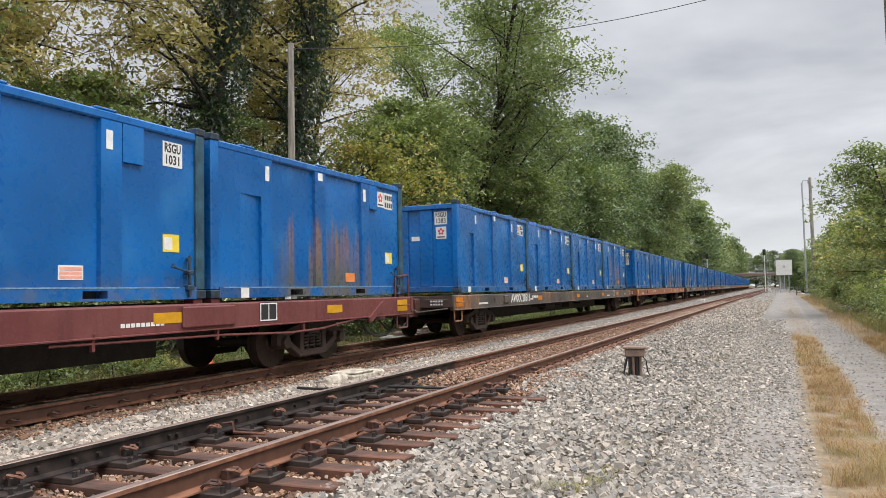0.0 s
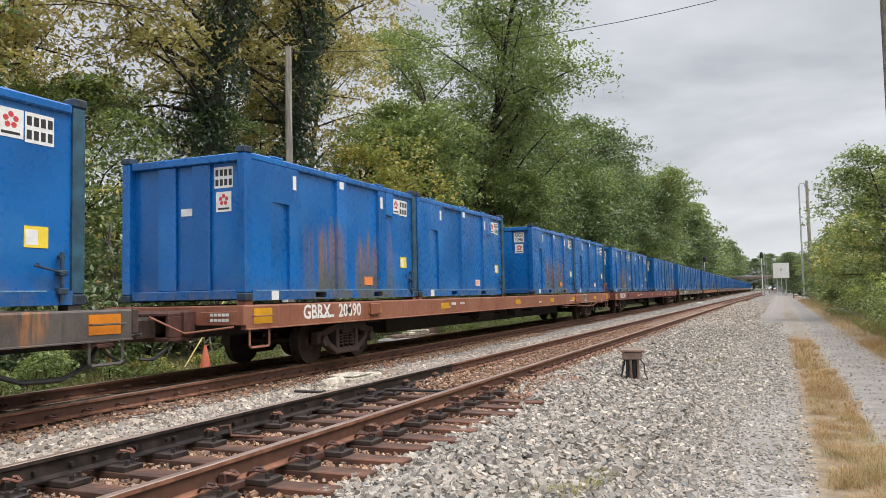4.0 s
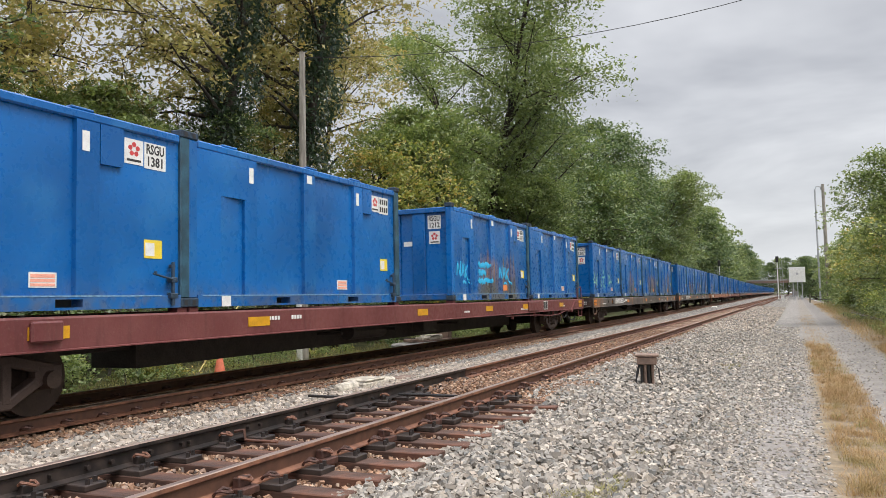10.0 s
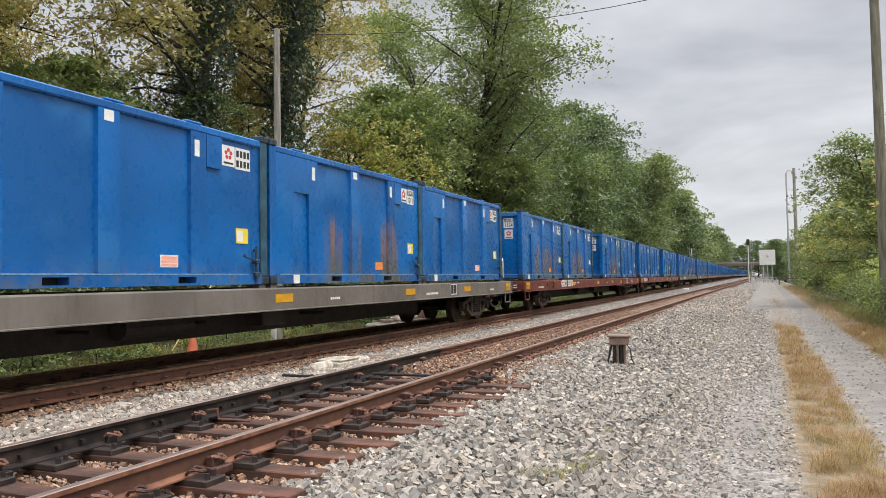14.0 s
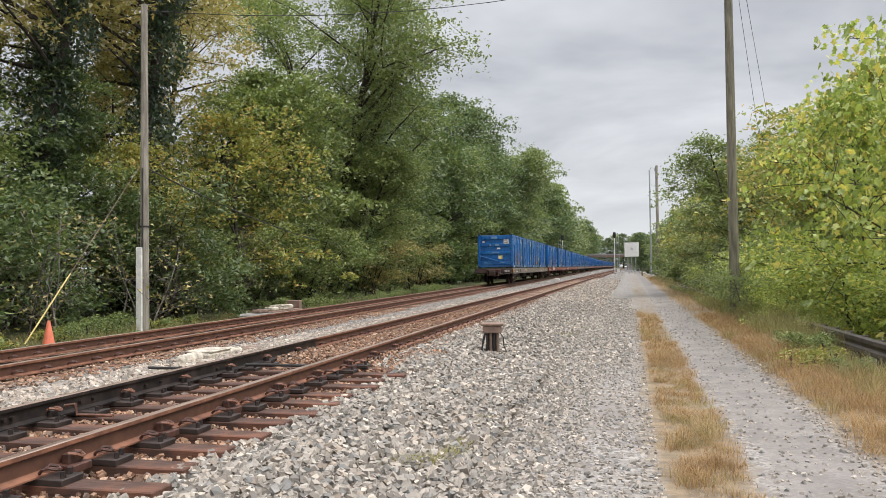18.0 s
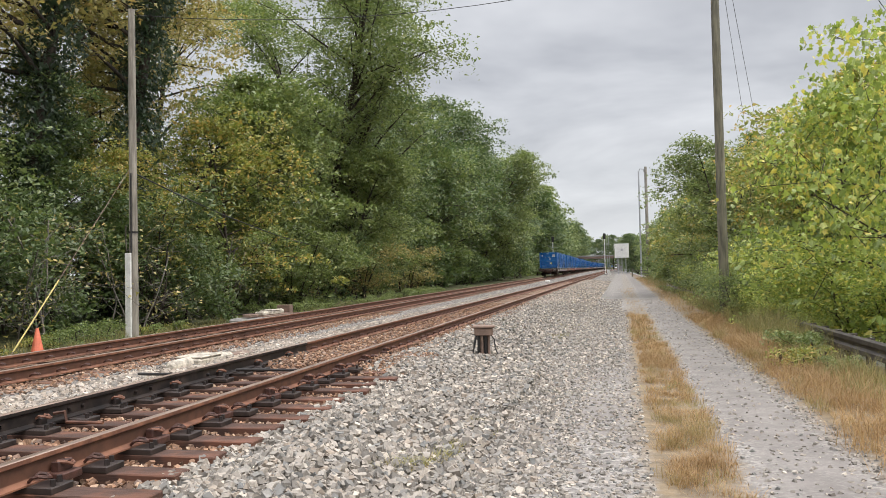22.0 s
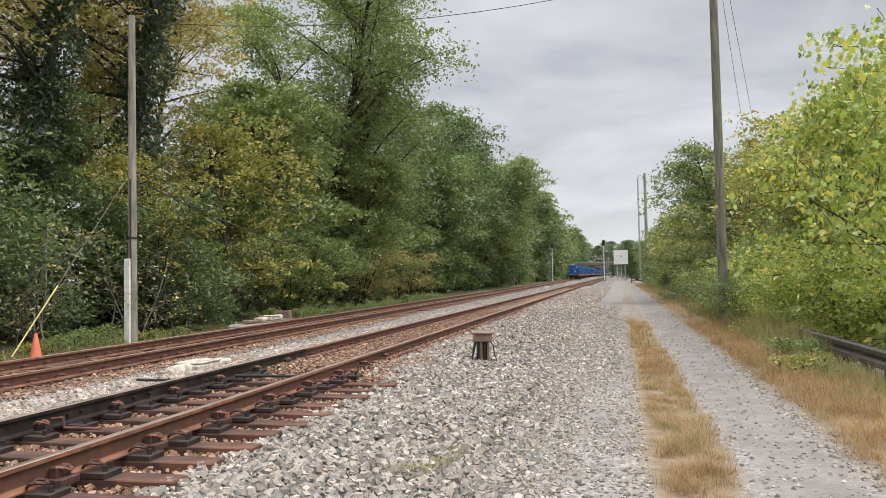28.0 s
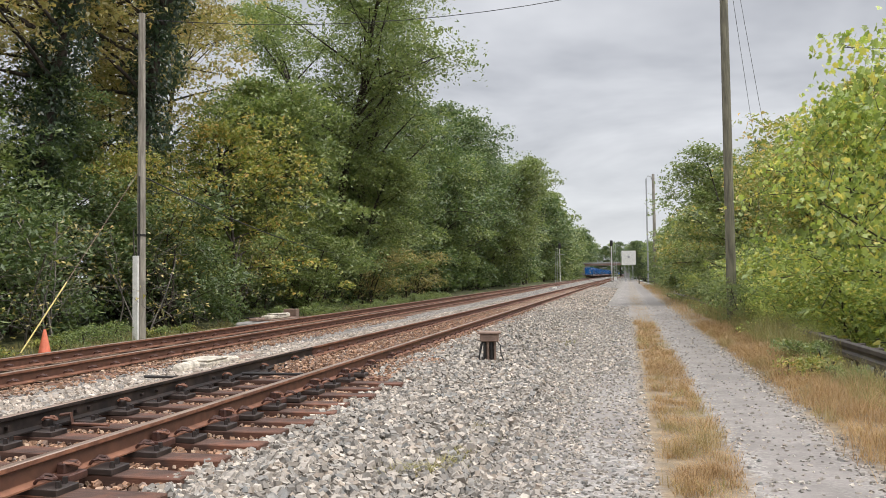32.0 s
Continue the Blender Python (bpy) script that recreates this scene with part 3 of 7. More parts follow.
ground = tagged(new("ground", mesh_of("ground", gverts, gfaces, ground_mat(), True)), "grey gravel lane, ballast shoulders and wooded verge earth", "ground", kind="structure")

# ---- tracks ----
RAIL = ((-0.07, -0.185), (0.07, -0.185), (0.07, -0.173), (0.012, -0.152), (0.010, -0.048), (0.036, -0.036), (0.036, -0.006), (0.028, 0.0),
        (-0.028, 0.0), (-0.036, -0.006), (-0.036, -0.036), (-0.010, -0.048), (-0.012, -0.152), (-0.07, -0.173))


def rail(name, parent, y0, y1, material, loc, label):
    """One rail; the running surface is worn bright."""
    bm = bmesh.new()
    ys = [y0, min(y1, BEND_Y)] + [y for y in np.arange(BEND_Y + 15, 700, 15) if y < y1]
    rings = [[bm.verts.new((x + bend(y), y, z)) for x, z in RAIL] for y in ys if y <= y1]
    n = len(RAIL)
    for a, b in zip(rings, rings[1:]):
        for i in range(n):
            bm.faces.new((a[i], a[(i + 1) % n], b[(i + 1) % n], b[i]))
    bm.faces.new(rings[0][::-1])
    bm.faces.new(rings[-1])
    bmesh.ops.recalc_face_normals(bm, faces=bm.faces)
    me = bpy.data.meshes.new(name)
    for f in bm.faces:
        f.material_index = 1 if f.calc_center_median().z > -0.004 and abs(f.normal.y) < 0.5 else 0
    bm.to_mesh(me)
    bm.free()
    me.materials.append(material)
    me.materials.append(M["head"])
    return part_of(name, me, parent, label, loc)


track_near = thing("track_near", "rusty railway track with a turnout on dark wooden ties", "railway track", kind="structure", at=pose(NEAR_X, 0, 0, math.degrees(math.atan(GRADE)), 0, -math.degrees(math.atan(PSI))))
track_far = thing("track_far", "rusty running track on wooden ties in pale ballast", "railway track", kind="structure", at=pose(FAR_X, 0, FAR_Z, math.degrees(math.atan(GRADE))))
G = 0.7525
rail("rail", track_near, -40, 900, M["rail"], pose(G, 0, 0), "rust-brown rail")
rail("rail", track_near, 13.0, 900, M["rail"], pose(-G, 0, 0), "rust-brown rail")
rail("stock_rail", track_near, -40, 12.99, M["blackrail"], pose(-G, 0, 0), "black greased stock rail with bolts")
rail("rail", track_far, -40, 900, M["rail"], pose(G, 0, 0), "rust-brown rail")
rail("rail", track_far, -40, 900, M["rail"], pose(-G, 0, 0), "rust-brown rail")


def shared_box(name, sx, sy, sz, material, bevel=0.008):
    bm = bmesh.new()
    box(bm, -sx / 2, sx / 2, -sy / 2, sy / 2, -sz, 0, bevel)
    me = bpy.data.meshes.new(name)
    bm.to_mesh(me)
    bm.free()
    me.materials.append(material)
    return me


# ---- things: the train ----
TRAIN_Z = FAR_Z
CL = 6.12
LEN, HINGE = 1.03, 8.0      # lengths and speed of the train are drawn out by LEN about y = HINGE


def train_shift(t):
    """How far the train has rolled at t seconds."""
    s = 12.917 * t - 0.011 * ((t - 10) ** 2 - 100)
    if t > 13:
        s += 0.17 * (min(t, 17) - 13) ** 2 + 1.36 * max(0, t - 17)
    return s * LEN


WALL, OUT = 1.20, 0.058      # the sheet, and how far ribs and raised plates stand out from it


def wall_x(f, z):
    """How far out the long wall stands at a share f of its length and at height z."""
    if f < 0.105 or (f < 0.236 and (z > 1.60 or f > 0.19)) or 0.438 < f < 0.498 or 0.704 < f < 0.760 or (0.76 < f < 0.815 and z > 1.74):
        return WALL + OUT
    if f < 0.19:
        return WALL + OUT - 0.055 * (f - 0.105) / 0.085
    return WALL + (0.012 if f > 0.76 else 0)


def side_panel_mesh(sgn):
    """Long wall: the sheet, and a face that slopes inwards to a step beside the first rib."""
    bm = bmesh.new()
    o = lambda d: sgn * (WALL + d)
    Y = lambda f: -CL / 2 + CL * f
    box(bm, o(-0.05), o(0.0), Y(0.02), Y(0.985), 0.16, 2.225)
    box(bm, o(-0.02), o(0.012), Y(0.755), Y(0.984), 0.162, 2.223)
    plan = ((o(-0.02), Y(0.10)), (o(OUT), Y(0.10)), (o(0.003), Y(0.192)), (o(-0.02), Y(0.192)))
    lo, hi = [bm.verts.new((x, y, 0.164)) for x, y in plan], [bm.verts.new((x, y, 1.604)) for x, y in plan]
    for q in range(4):
        bm.faces.new((lo[q], lo[(q + 1) % 4], hi[(q + 1) % 4], hi[q]))
    bm.faces.new(lo)
    bm.faces.new(hi)
    bmesh.ops.recalc_face_normals(bm, faces=bm.faces)
    return to_mesh("side_wall", bm, M["paint"])


def raised_mesh(name, sgn, outline):
    """A raised sheet on the long wall, from its outline of (share of length, height)."""
    bm = bmesh.new()
    near, far = [[bm.verts.new((sgn * (WALL + d), -CL / 2 + CL * f, z)) for f, z in outline] for d in (-0.01, OUT)]
    n = len(outline)
    for q in range(n):
        bm.faces.new((near[q], near[(q + 1) % n], far[(q + 1) % n], far[q]))
    bm.faces.new(near)
    bm.faces.new(far)
    bmesh.ops.recalc_face_normals(bm, faces=bm.faces)
    return to_mesh(name, bm, M["paint"])


def rib_mesh(sgn, f, w=0.17):
    bm = bmesh.new()
    x = sgn * (WALL - 0.004)
    y = -CL / 2 + CL * f
    pts = ((y - w / 2, 0), (y - w / 2 + 0.012, OUT + 0.004), (y + w / 2 - 0.012, OUT + 0.004), (y + w / 2, 0))
    lo = [bm.verts.new((x + sgn * d, yy, 0.17)) for yy, d in pts]
    hi = [bm.verts.new((x + sgn * d, yy, 2.222)) for yy, d in pts]
    for i in range(3):
        bm.faces.new((lo[i], lo[i + 1], hi[i + 1], hi[i]))
    bm.faces.new(lo)
    bm.faces.new(hi)
    bm.faces.new((lo[3], lo[0], hi[0], hi[3]))
    bmesh.ops.recalc_face_normals(bm, faces=bm.faces)
    return to_mesh("rib", bm, M["paint"])


def to_mesh(name, bm, material):
    me = bpy.data.meshes.new(name)
    bm.to_mesh(me)
    bm.free()
    me.materials.append(material)
    return me


def with_rust(me):
    """The same mesh in rust-streaked paint."""
    m2 = me.copy()
    m2.materials.clear()
    m2.materials.append(M["paint_rust"])
    return m2


C = {}
for s, tag in ((1, "r"), (-1, "l")):
    C["side_" + tag] = side_panel_mesh(s)
    C["rib1_" + tag], C["rib2_" + tag] = rib_mesh(s, 0.468, 0.36), rib_mesh(s, 0.732, 0.34)
    C["frame_" + tag] = raised_mesh("door_frame", s, ((0.025, 0.166), (0.105, 0.166), (0.105, 1.60), (0.19, 1.60), (0.19, 0.166), (0.236, 0.166), (0.236, 2.222), (0.025, 2.222)))
    C["plate_" + tag] = raised_mesh("plate", s, ((0.760, 1.74), (0.815, 1.74), (0.815, 2.222), (0.760, 2.222)))
    for n in ("side_", "rib1_", "rib2_"):
        C[n + tag + "_rust"] = with_rust(C[n + tag])
    # bottom rail with two fork pockets cut through it
    cuts, rows = [-2.89, -1.14, -0.78, 1.00, 1.36, 2.89], [0.0, 0.03, 0.122, 0.165]
    bm = bmesh.new()
    grid = [[bm.verts.new((s * 1.06, y, z)) for z in rows] for y in cuts]
    front = [bm.faces.new((grid[a][b], grid[a + 1][b], grid[a + 1][b + 1], grid[a][b + 1])) for a in range(5) for b in range(3) if not (b == 1 and a in (1, 3))]
    out = bmesh.ops.extrude_face_region(bm, geom=front)["geom"]
    bmesh.ops.translate(bm, verts=[v for v in out if isinstance(v, bmesh.types.BMVert)], vec=(s * 0.202, 0, 0))
    bmesh.ops.recalc_face_normals(bm, faces=bm.faces)
    C["brail_" + tag] = to_mesh("bottom_rail", bm, M["paint"])
    C["brail_" + tag + "_rust"] = with_rust(C["brail_" + tag])
    # a flat black sheet closes each pocket in place of its inner shade
    C["pocket_" + tag] = [to_mesh("fork_pocket", boxes((s * 1.07, s * 1.075, cuts[a], cuts[a + 1], 0.028, 0.124)), M["ink"]) for a in (1, 3)]
    C["trail_" + tag] = to_mesh("top_rail", boxes((s * 1.13, s * 1.262, -2.88, 2.88, 2.22, 2.335), bevel=0.02), M["paint"])
    C["edge_" + tag] = to_mesh("worn_edge", boxes((s * 1.262, s * 1.266, -2.80, 2.55, 0.150, 0.167)), M["worn_blue"])
    # latch: upright rod with brackets and a lever
    bm = bmesh.new()
    rod(bm, (s * 1.29, 2.72, 0.03), (s * 1.29, 2.72, 0.60), 0.022)
    rod(bm, (s * 1.31, 2.36, 0.44), (s * 1.31, 2.74, 0.36), 0.014)
    rod(bm, (s * 1.31, 2.40, 0.43), (s * 1.31, 2.40, 0.47), 0.02)
    box(bm, s * 1.23, s * 1.32, 2.66, 2.79, 0.12, 0.19, 0.01)
    box(bm, s * 1.23, s * 1.32, 2.67, 2.78, 0.33, 0.40, 0.01)
    box(bm, s * 1.23, s * 1.30, 2.69, 2.76, 0.52, 0.57, 0.01)
    C["latch_" + tag] = to_mesh("latch", bm, M["casting"])
for i, (sx, sy) in enumerate(((1, -1), (1, 1), (-1, -1), (-1, 1))):
    x0, x1, y0, y1 = sx * 1.10, sx * 1.262, sy * 2.89, sy * 3.06
    C["post%d" % i] = to_mesh("corner_post", boxes((x0, x1, y0, y1, 0.12, 2.32), bevel=0.018), M["paint"] if sy < 0 else M["post"])
    for lv, z0, z1 in (("lo", 0.0, 0.12), ("hi", 2.32, 2.42)):
        C["cast%d%s" % (i, lv)] = to_mesh("corner_casting", boxes((sx * 1.085, sx * 1.272, sy * 2.88, sy * 3.07, z0, z1), bevel=0.012), M["casting"])
        z = (z0 + z1) / 2
        # no hole is cut: a thin black plate gives the shade inside it
        C["hole%d%s" % (i, lv)] = to_mesh("casting_hole", boxes((sx * 1.2715, sx * 1.2735, sy * 2.945, sy * 3.005, z - 0.035, z + 0.035)), M["ink"])
C["lid"] = to_mesh("lid", boxes((-1.13, 1.13, -2.86, 2.86, 2.25, 2.29)), M["paint"])
C["floor"] = to_mesh("floor_pan", boxes((-1.06, 1.06, -2.9, 2.9, 0.05, 0.14)), M["under"])
C["lug"] = to_mesh("lid_lug", boxes((1.14, 1.25, -0.16, 0.16, 2.332, 2.37), bevel=0.012), M["paint"])
# upright-ribbed end wall
C["end_ribbed"] = to_mesh("end_wall", boxes((-1.12, 1.12, -2.92, -2.90, 0.15, 2.23)), M["paint"])
C["end_ribs"] = [to_mesh("end_rib", boxes((xa, xb, -2.985, -2.92, 0.165, 2.205), bevel=0.02), M["paint"]) for xa, xb in ((-0.56, -0.20), (0.14, 0.50))]
C["end_top"] = to_mesh("end_rail", boxes((-1.10, 1.10, -3.02, -2.86, 2.20, 2.33), bevel=0.015), M["paint"])
C["end_bottom"] = to_mesh("end_sill", boxes((-1.09, 1.09, -3.02, -2.86, 0.02, 0.17), bevel=0.012), M["paint"])
C["end_top_f"] = to_mesh("end_rail", boxes((-1.10, 1.10, 2.86, 3.02, 2.20, 2.33), bevel=0.015), M["paint"])
C["end_bottom_f"] = to_mesh("end_sill", boxes((-1.09, 1.09, 2.86, 3.02, 0.02, 0.17), bevel=0.012), M["paint"])
C["end_front"] = to_mesh("end_wall", boxes((-1.12, 1.12, 2.90, 2.95, 0.15, 2.23)), M["paint"])
# tailgate end with level bars, hinge posts and a locking bar
bm = bmesh.new()
box(bm, -1.12, 1.12, -2.95, -2.90, 0.15, 2.23)
C["gate"] = to_mesh("tailgate", bm, M["paint"])
C["gate_bars"] = [to_mesh("tailgate_bar", boxes((-1.13, 1.17, -3.03, -2.951, z, z + h), bevel=0.02), M["paint"]) for z, h in ((0.20, 0.26), (0.97, 0.19), (1.52, 0.22), (2.02, 0.27))]
bm = bmesh.new()
rod(bm, (-1.12, -3.06, 0.86), (0.28, -3.06, 0.44), 0.03)
box(bm, 0.18, 0.42, -3.09, -3.03, 0.38, 0.48, 0.01)
rod(bm, (-1.16, -3.05, 0.1), (-1.16, -3.05, 2.35), 0.022)
C["gate_lock"] = to_mesh("locking_bar", bm, M["paint"])


def decal_mesh(sy, sz, material):
    return to_mesh("decal", boxes((-sy / 2, sy / 2, -sz / 2, sz / 2, 0.0, 0.004)), material)


C["d_small"] = decal_mesh(0.10, 0.24, M["white"])
C["d_tag"] = decal_mesh(0.15, 0.14, M["white"])
C["d_num"] = decal_mesh(0.36, 0.34, M["white"])
C["d_logo"] = decal_mesh(0.30, 0.32, M["white"])
C["d_red"] = decal_mesh(0.34, 0.17, M["white"])
C["d_redbar"] = to_mesh("print", boxes((-0.15, 0.15, 0.025, 0.065, 0, 0.006), (-0.15, 0.15, -0.025, 0.012, 0, 0.006), (-0.15, 0.15, -0.07, -0.038, 0, 0.006)), M["salmon"])
C["d_orange"] = decal_mesh(0.34, 0.17, M["sticker_o"])
C["d_yellow"] = decal_mesh(0.30, 0.24, M["sticker_y"])
C["d_yellowbar"] = to_mesh("print", boxes((-0.13, 0.02, -0.09, 0.08, 0, 0.006)), M["white"])
C["d_label"] = decal_mesh(0.24, 0.12, M["white"])
C["d_rail"] = decal_mesh(0.19, 0.15, M["white"])
bm = bmesh.new()
for a in range(5):
    c, s = math.cos(a * 1.2566 + 1.571), math.sin(a * 1.2566 + 1.571)
    rod(bm, (c * 0.062, 0.03 + s * 0.062, 0.0), (c * 0.062, 0.03 + s * 0.062, 0.006), 0.034, seg=8)
C["d_star"] = to_mesh("emblem", bm, M["redink"])
C["d_starline"] = to_mesh("print", boxes((-0.11, 0.11, -0.125, -0.095, 0, 0.006)), M["ink"])
bm = bmesh.new()
for r in range(2):
    for i in range(4):
        x = -0.13 + i * 0.087
        z = 0.075 - r * 0.155
        box(bm, x - 0.03, x + 0.03, z - 0.052, z + 0.052, 0, 0.006)
C["d_bars"] = to_mesh("unreadable_number", bm, M["ink"])


def number_plate(parent, base, number):
    """The four letters over the box's number on a white square; plain bars where it cannot be read."""
    sq = part_of("number_panel", C["d_num"], parent, "white square with a black number", base)
    if number:
        for words, dz, w in (("RSGU", 0.08, 0.70), (number, -0.08, 0.86)):
            part_of("lettering", text_mesh(words, 0.175, M["ink"]), sq, "", pose(0, dz, 0.005) @ Matrix.Diagonal((w, 1, 1, 1)))
    else:
        part_of("lettering", C["d_bars"], sq)


def logo(parent, base):
    sq = part_of("logo_panel", C["d_logo"], parent, "white square with a red emblem", base)
    part_of("emblem", C["d_star"], sq)
    part_of("print", C["d_starline"], sq)


def container(number="", rust=0, orange=False, with_logo=False, gate=False, near=True):
    label = "blue steel waste container with %s" % ("rust streaks and white stickers" if rust else "white and yellow stickers")
    if gate:
        label = "blue steel waste container with barred tailgate and rust streaks"
    c = thing("container", label, "container", "containers on the train")
    for tag in "rl":
        rs_ = tag + ("_rust" if rust else "")
        part_of("side_wall", C["side_" + rs_], c)
        part_of("bottom_rail", C["brail_" + rs_], c, "blue rail with a scuffed pale edge")
        if near or tag == "r":
            part_of("worn_edge", C["edge_" + tag], c, "pale worn paint edge")
            part_of("rib", C["rib1_" + rs_], c)
            part_of("rib", C["rib2_" + rs_], c)
            part_of("door_frame", C["frame_" + tag], c)
            part_of("plate", C["plate_" + tag], c)
            for m in C["pocket_" + tag] if tag == "r" else ():
                part_of("fork_pocket", m, c, "black sheet for the shade in a fork pocket")
        part_of("top_rail", C["trail_" + tag], c)
    part_of("latch", C["latch_r"], c, "dark blue steel latch lever")
    for i in range(4):
        part_of("corner_post", C["post%d" % i], c)
        if near or i < 2:
            for lv in ("lo", "hi"):
                q = part_of("corner_casting", C["cast%d%s" % (i, lv)], c)
                if near and i < 2:
                    part_of("casting_hole", C["hole%d%s" % (i, lv)], q, "thin black plate drawn as a shaded lifting hole")
    for y in (-2.2, -0.1, 1.35) if near else ():
        part_of("lid_lug", C["lug"], c, "", pose(0, y, 0))
    for n in ("lid", "floor", "end_top", "end_bottom", "end_top_f", "end_bottom_f", "end_front"):
        part_of({"lid": "lid", "floor": "floor_pan"}.get(n, C[n].name.split(".")[0]), C[n], c)
    if gate:
        part_of("tailgate", C["gate"], c)
        for m in C["gate_bars"]:
            part_of("tailgate_bar", m, c)
        part_of("locking_bar", C["gate_lock"], c)
    else:
        part_of("end_wall", C["end_ribbed"], c)
        for m in C["end_ribs"]:
            part_of("end_rib", m, c)
    Y = lambda f: -CL / 2 + CL * f
    s, sp, sr = WALL + OUT + 0.001, WALL + 0.002, WALL + 0.014
    part_of("sticker", C["d_small"], c, "small white sticker", on_side(Y(0.215), 1.99, s))
    part_of("sticker", C["d_small"], c, "small white sticker", on_side(Y(0.726), 1.98, s))
    part_of("sticker", C["d_tag"], c, "pale yellow and white tag", on_side(Y(0.467), 2.14, s))
    number_plate(c, on_side(Y(0.905), 1.97, sr), number)
    if with_logo:
        logo(c, on_side(Y(0.848), 1.98, sr))
    part_of("sticker", C["d_rail"], c, "worn white label", on_side(Y(0.12), 0.075, 1.267))
    y = part_of("sticker", C["d_yellow"], c, "yellow and white sticker", on_side(Y(0.90), 0.76, sr))
    part_of("print", C["d_yellowbar"], y)
    if orange:
        part_of("sticker", C["d_orange"], c, "orange sticker", on_side(Y(0.645), 0.34, sp))
    else:
        r = part_of("sticker", C["d_red"], c, "white sticker with red print", on_side(Y(0.645), 0.34, sp))
        part_of("print", C["d_redbar"], r)
    if gate:
        number_plate(c, on_end(0.80, 1.86, -3.034), number)
        for x, z, w, h in ((-0.05, 2.16, 0.42, 0.16), (0.14, 1.63, 0.30, 0.14), (-0.35, 1.62, 0.12, 0.12), (0.05, 1.06, 0.5, 0.07), (-0.7, 0.35, 0.3, 0.07), (0.5, 0.36, 0.36, 0.06)):
            part("scuff", boxes((-w / 2, w / 2, -h / 2, h / 2, 0, 0.003), bevel=0.001), M["worn_blue"], c, "pale worn paint", on_end(x, z, -3.031))
        part_of("sticker", C["d_tag"], c, "small white sticker", on_end(-0.86, 1.86, -2.953))
        part_of("sticker", C["d_label"], c, "worn white label", on_end(0.24, 1.38, -2.955))
        yy = part_of("sticker", C["d_yellow"], c, "yellow and white sticker", on_end(0.36, 0.74, -2.955))
        part_of("print", C["d_yellowbar"], yy)
    else:
        number_plate(c, on_end(0.74, 1.97, -2.925), number)
        if number != "1007":
            logo(c, on_end(0.74, 1.58, -2.925))
        part_of("sticker", C["d_label"], c, "worn white label", on_end(0.0, 1.45, -2.925))
    return c


F = {}


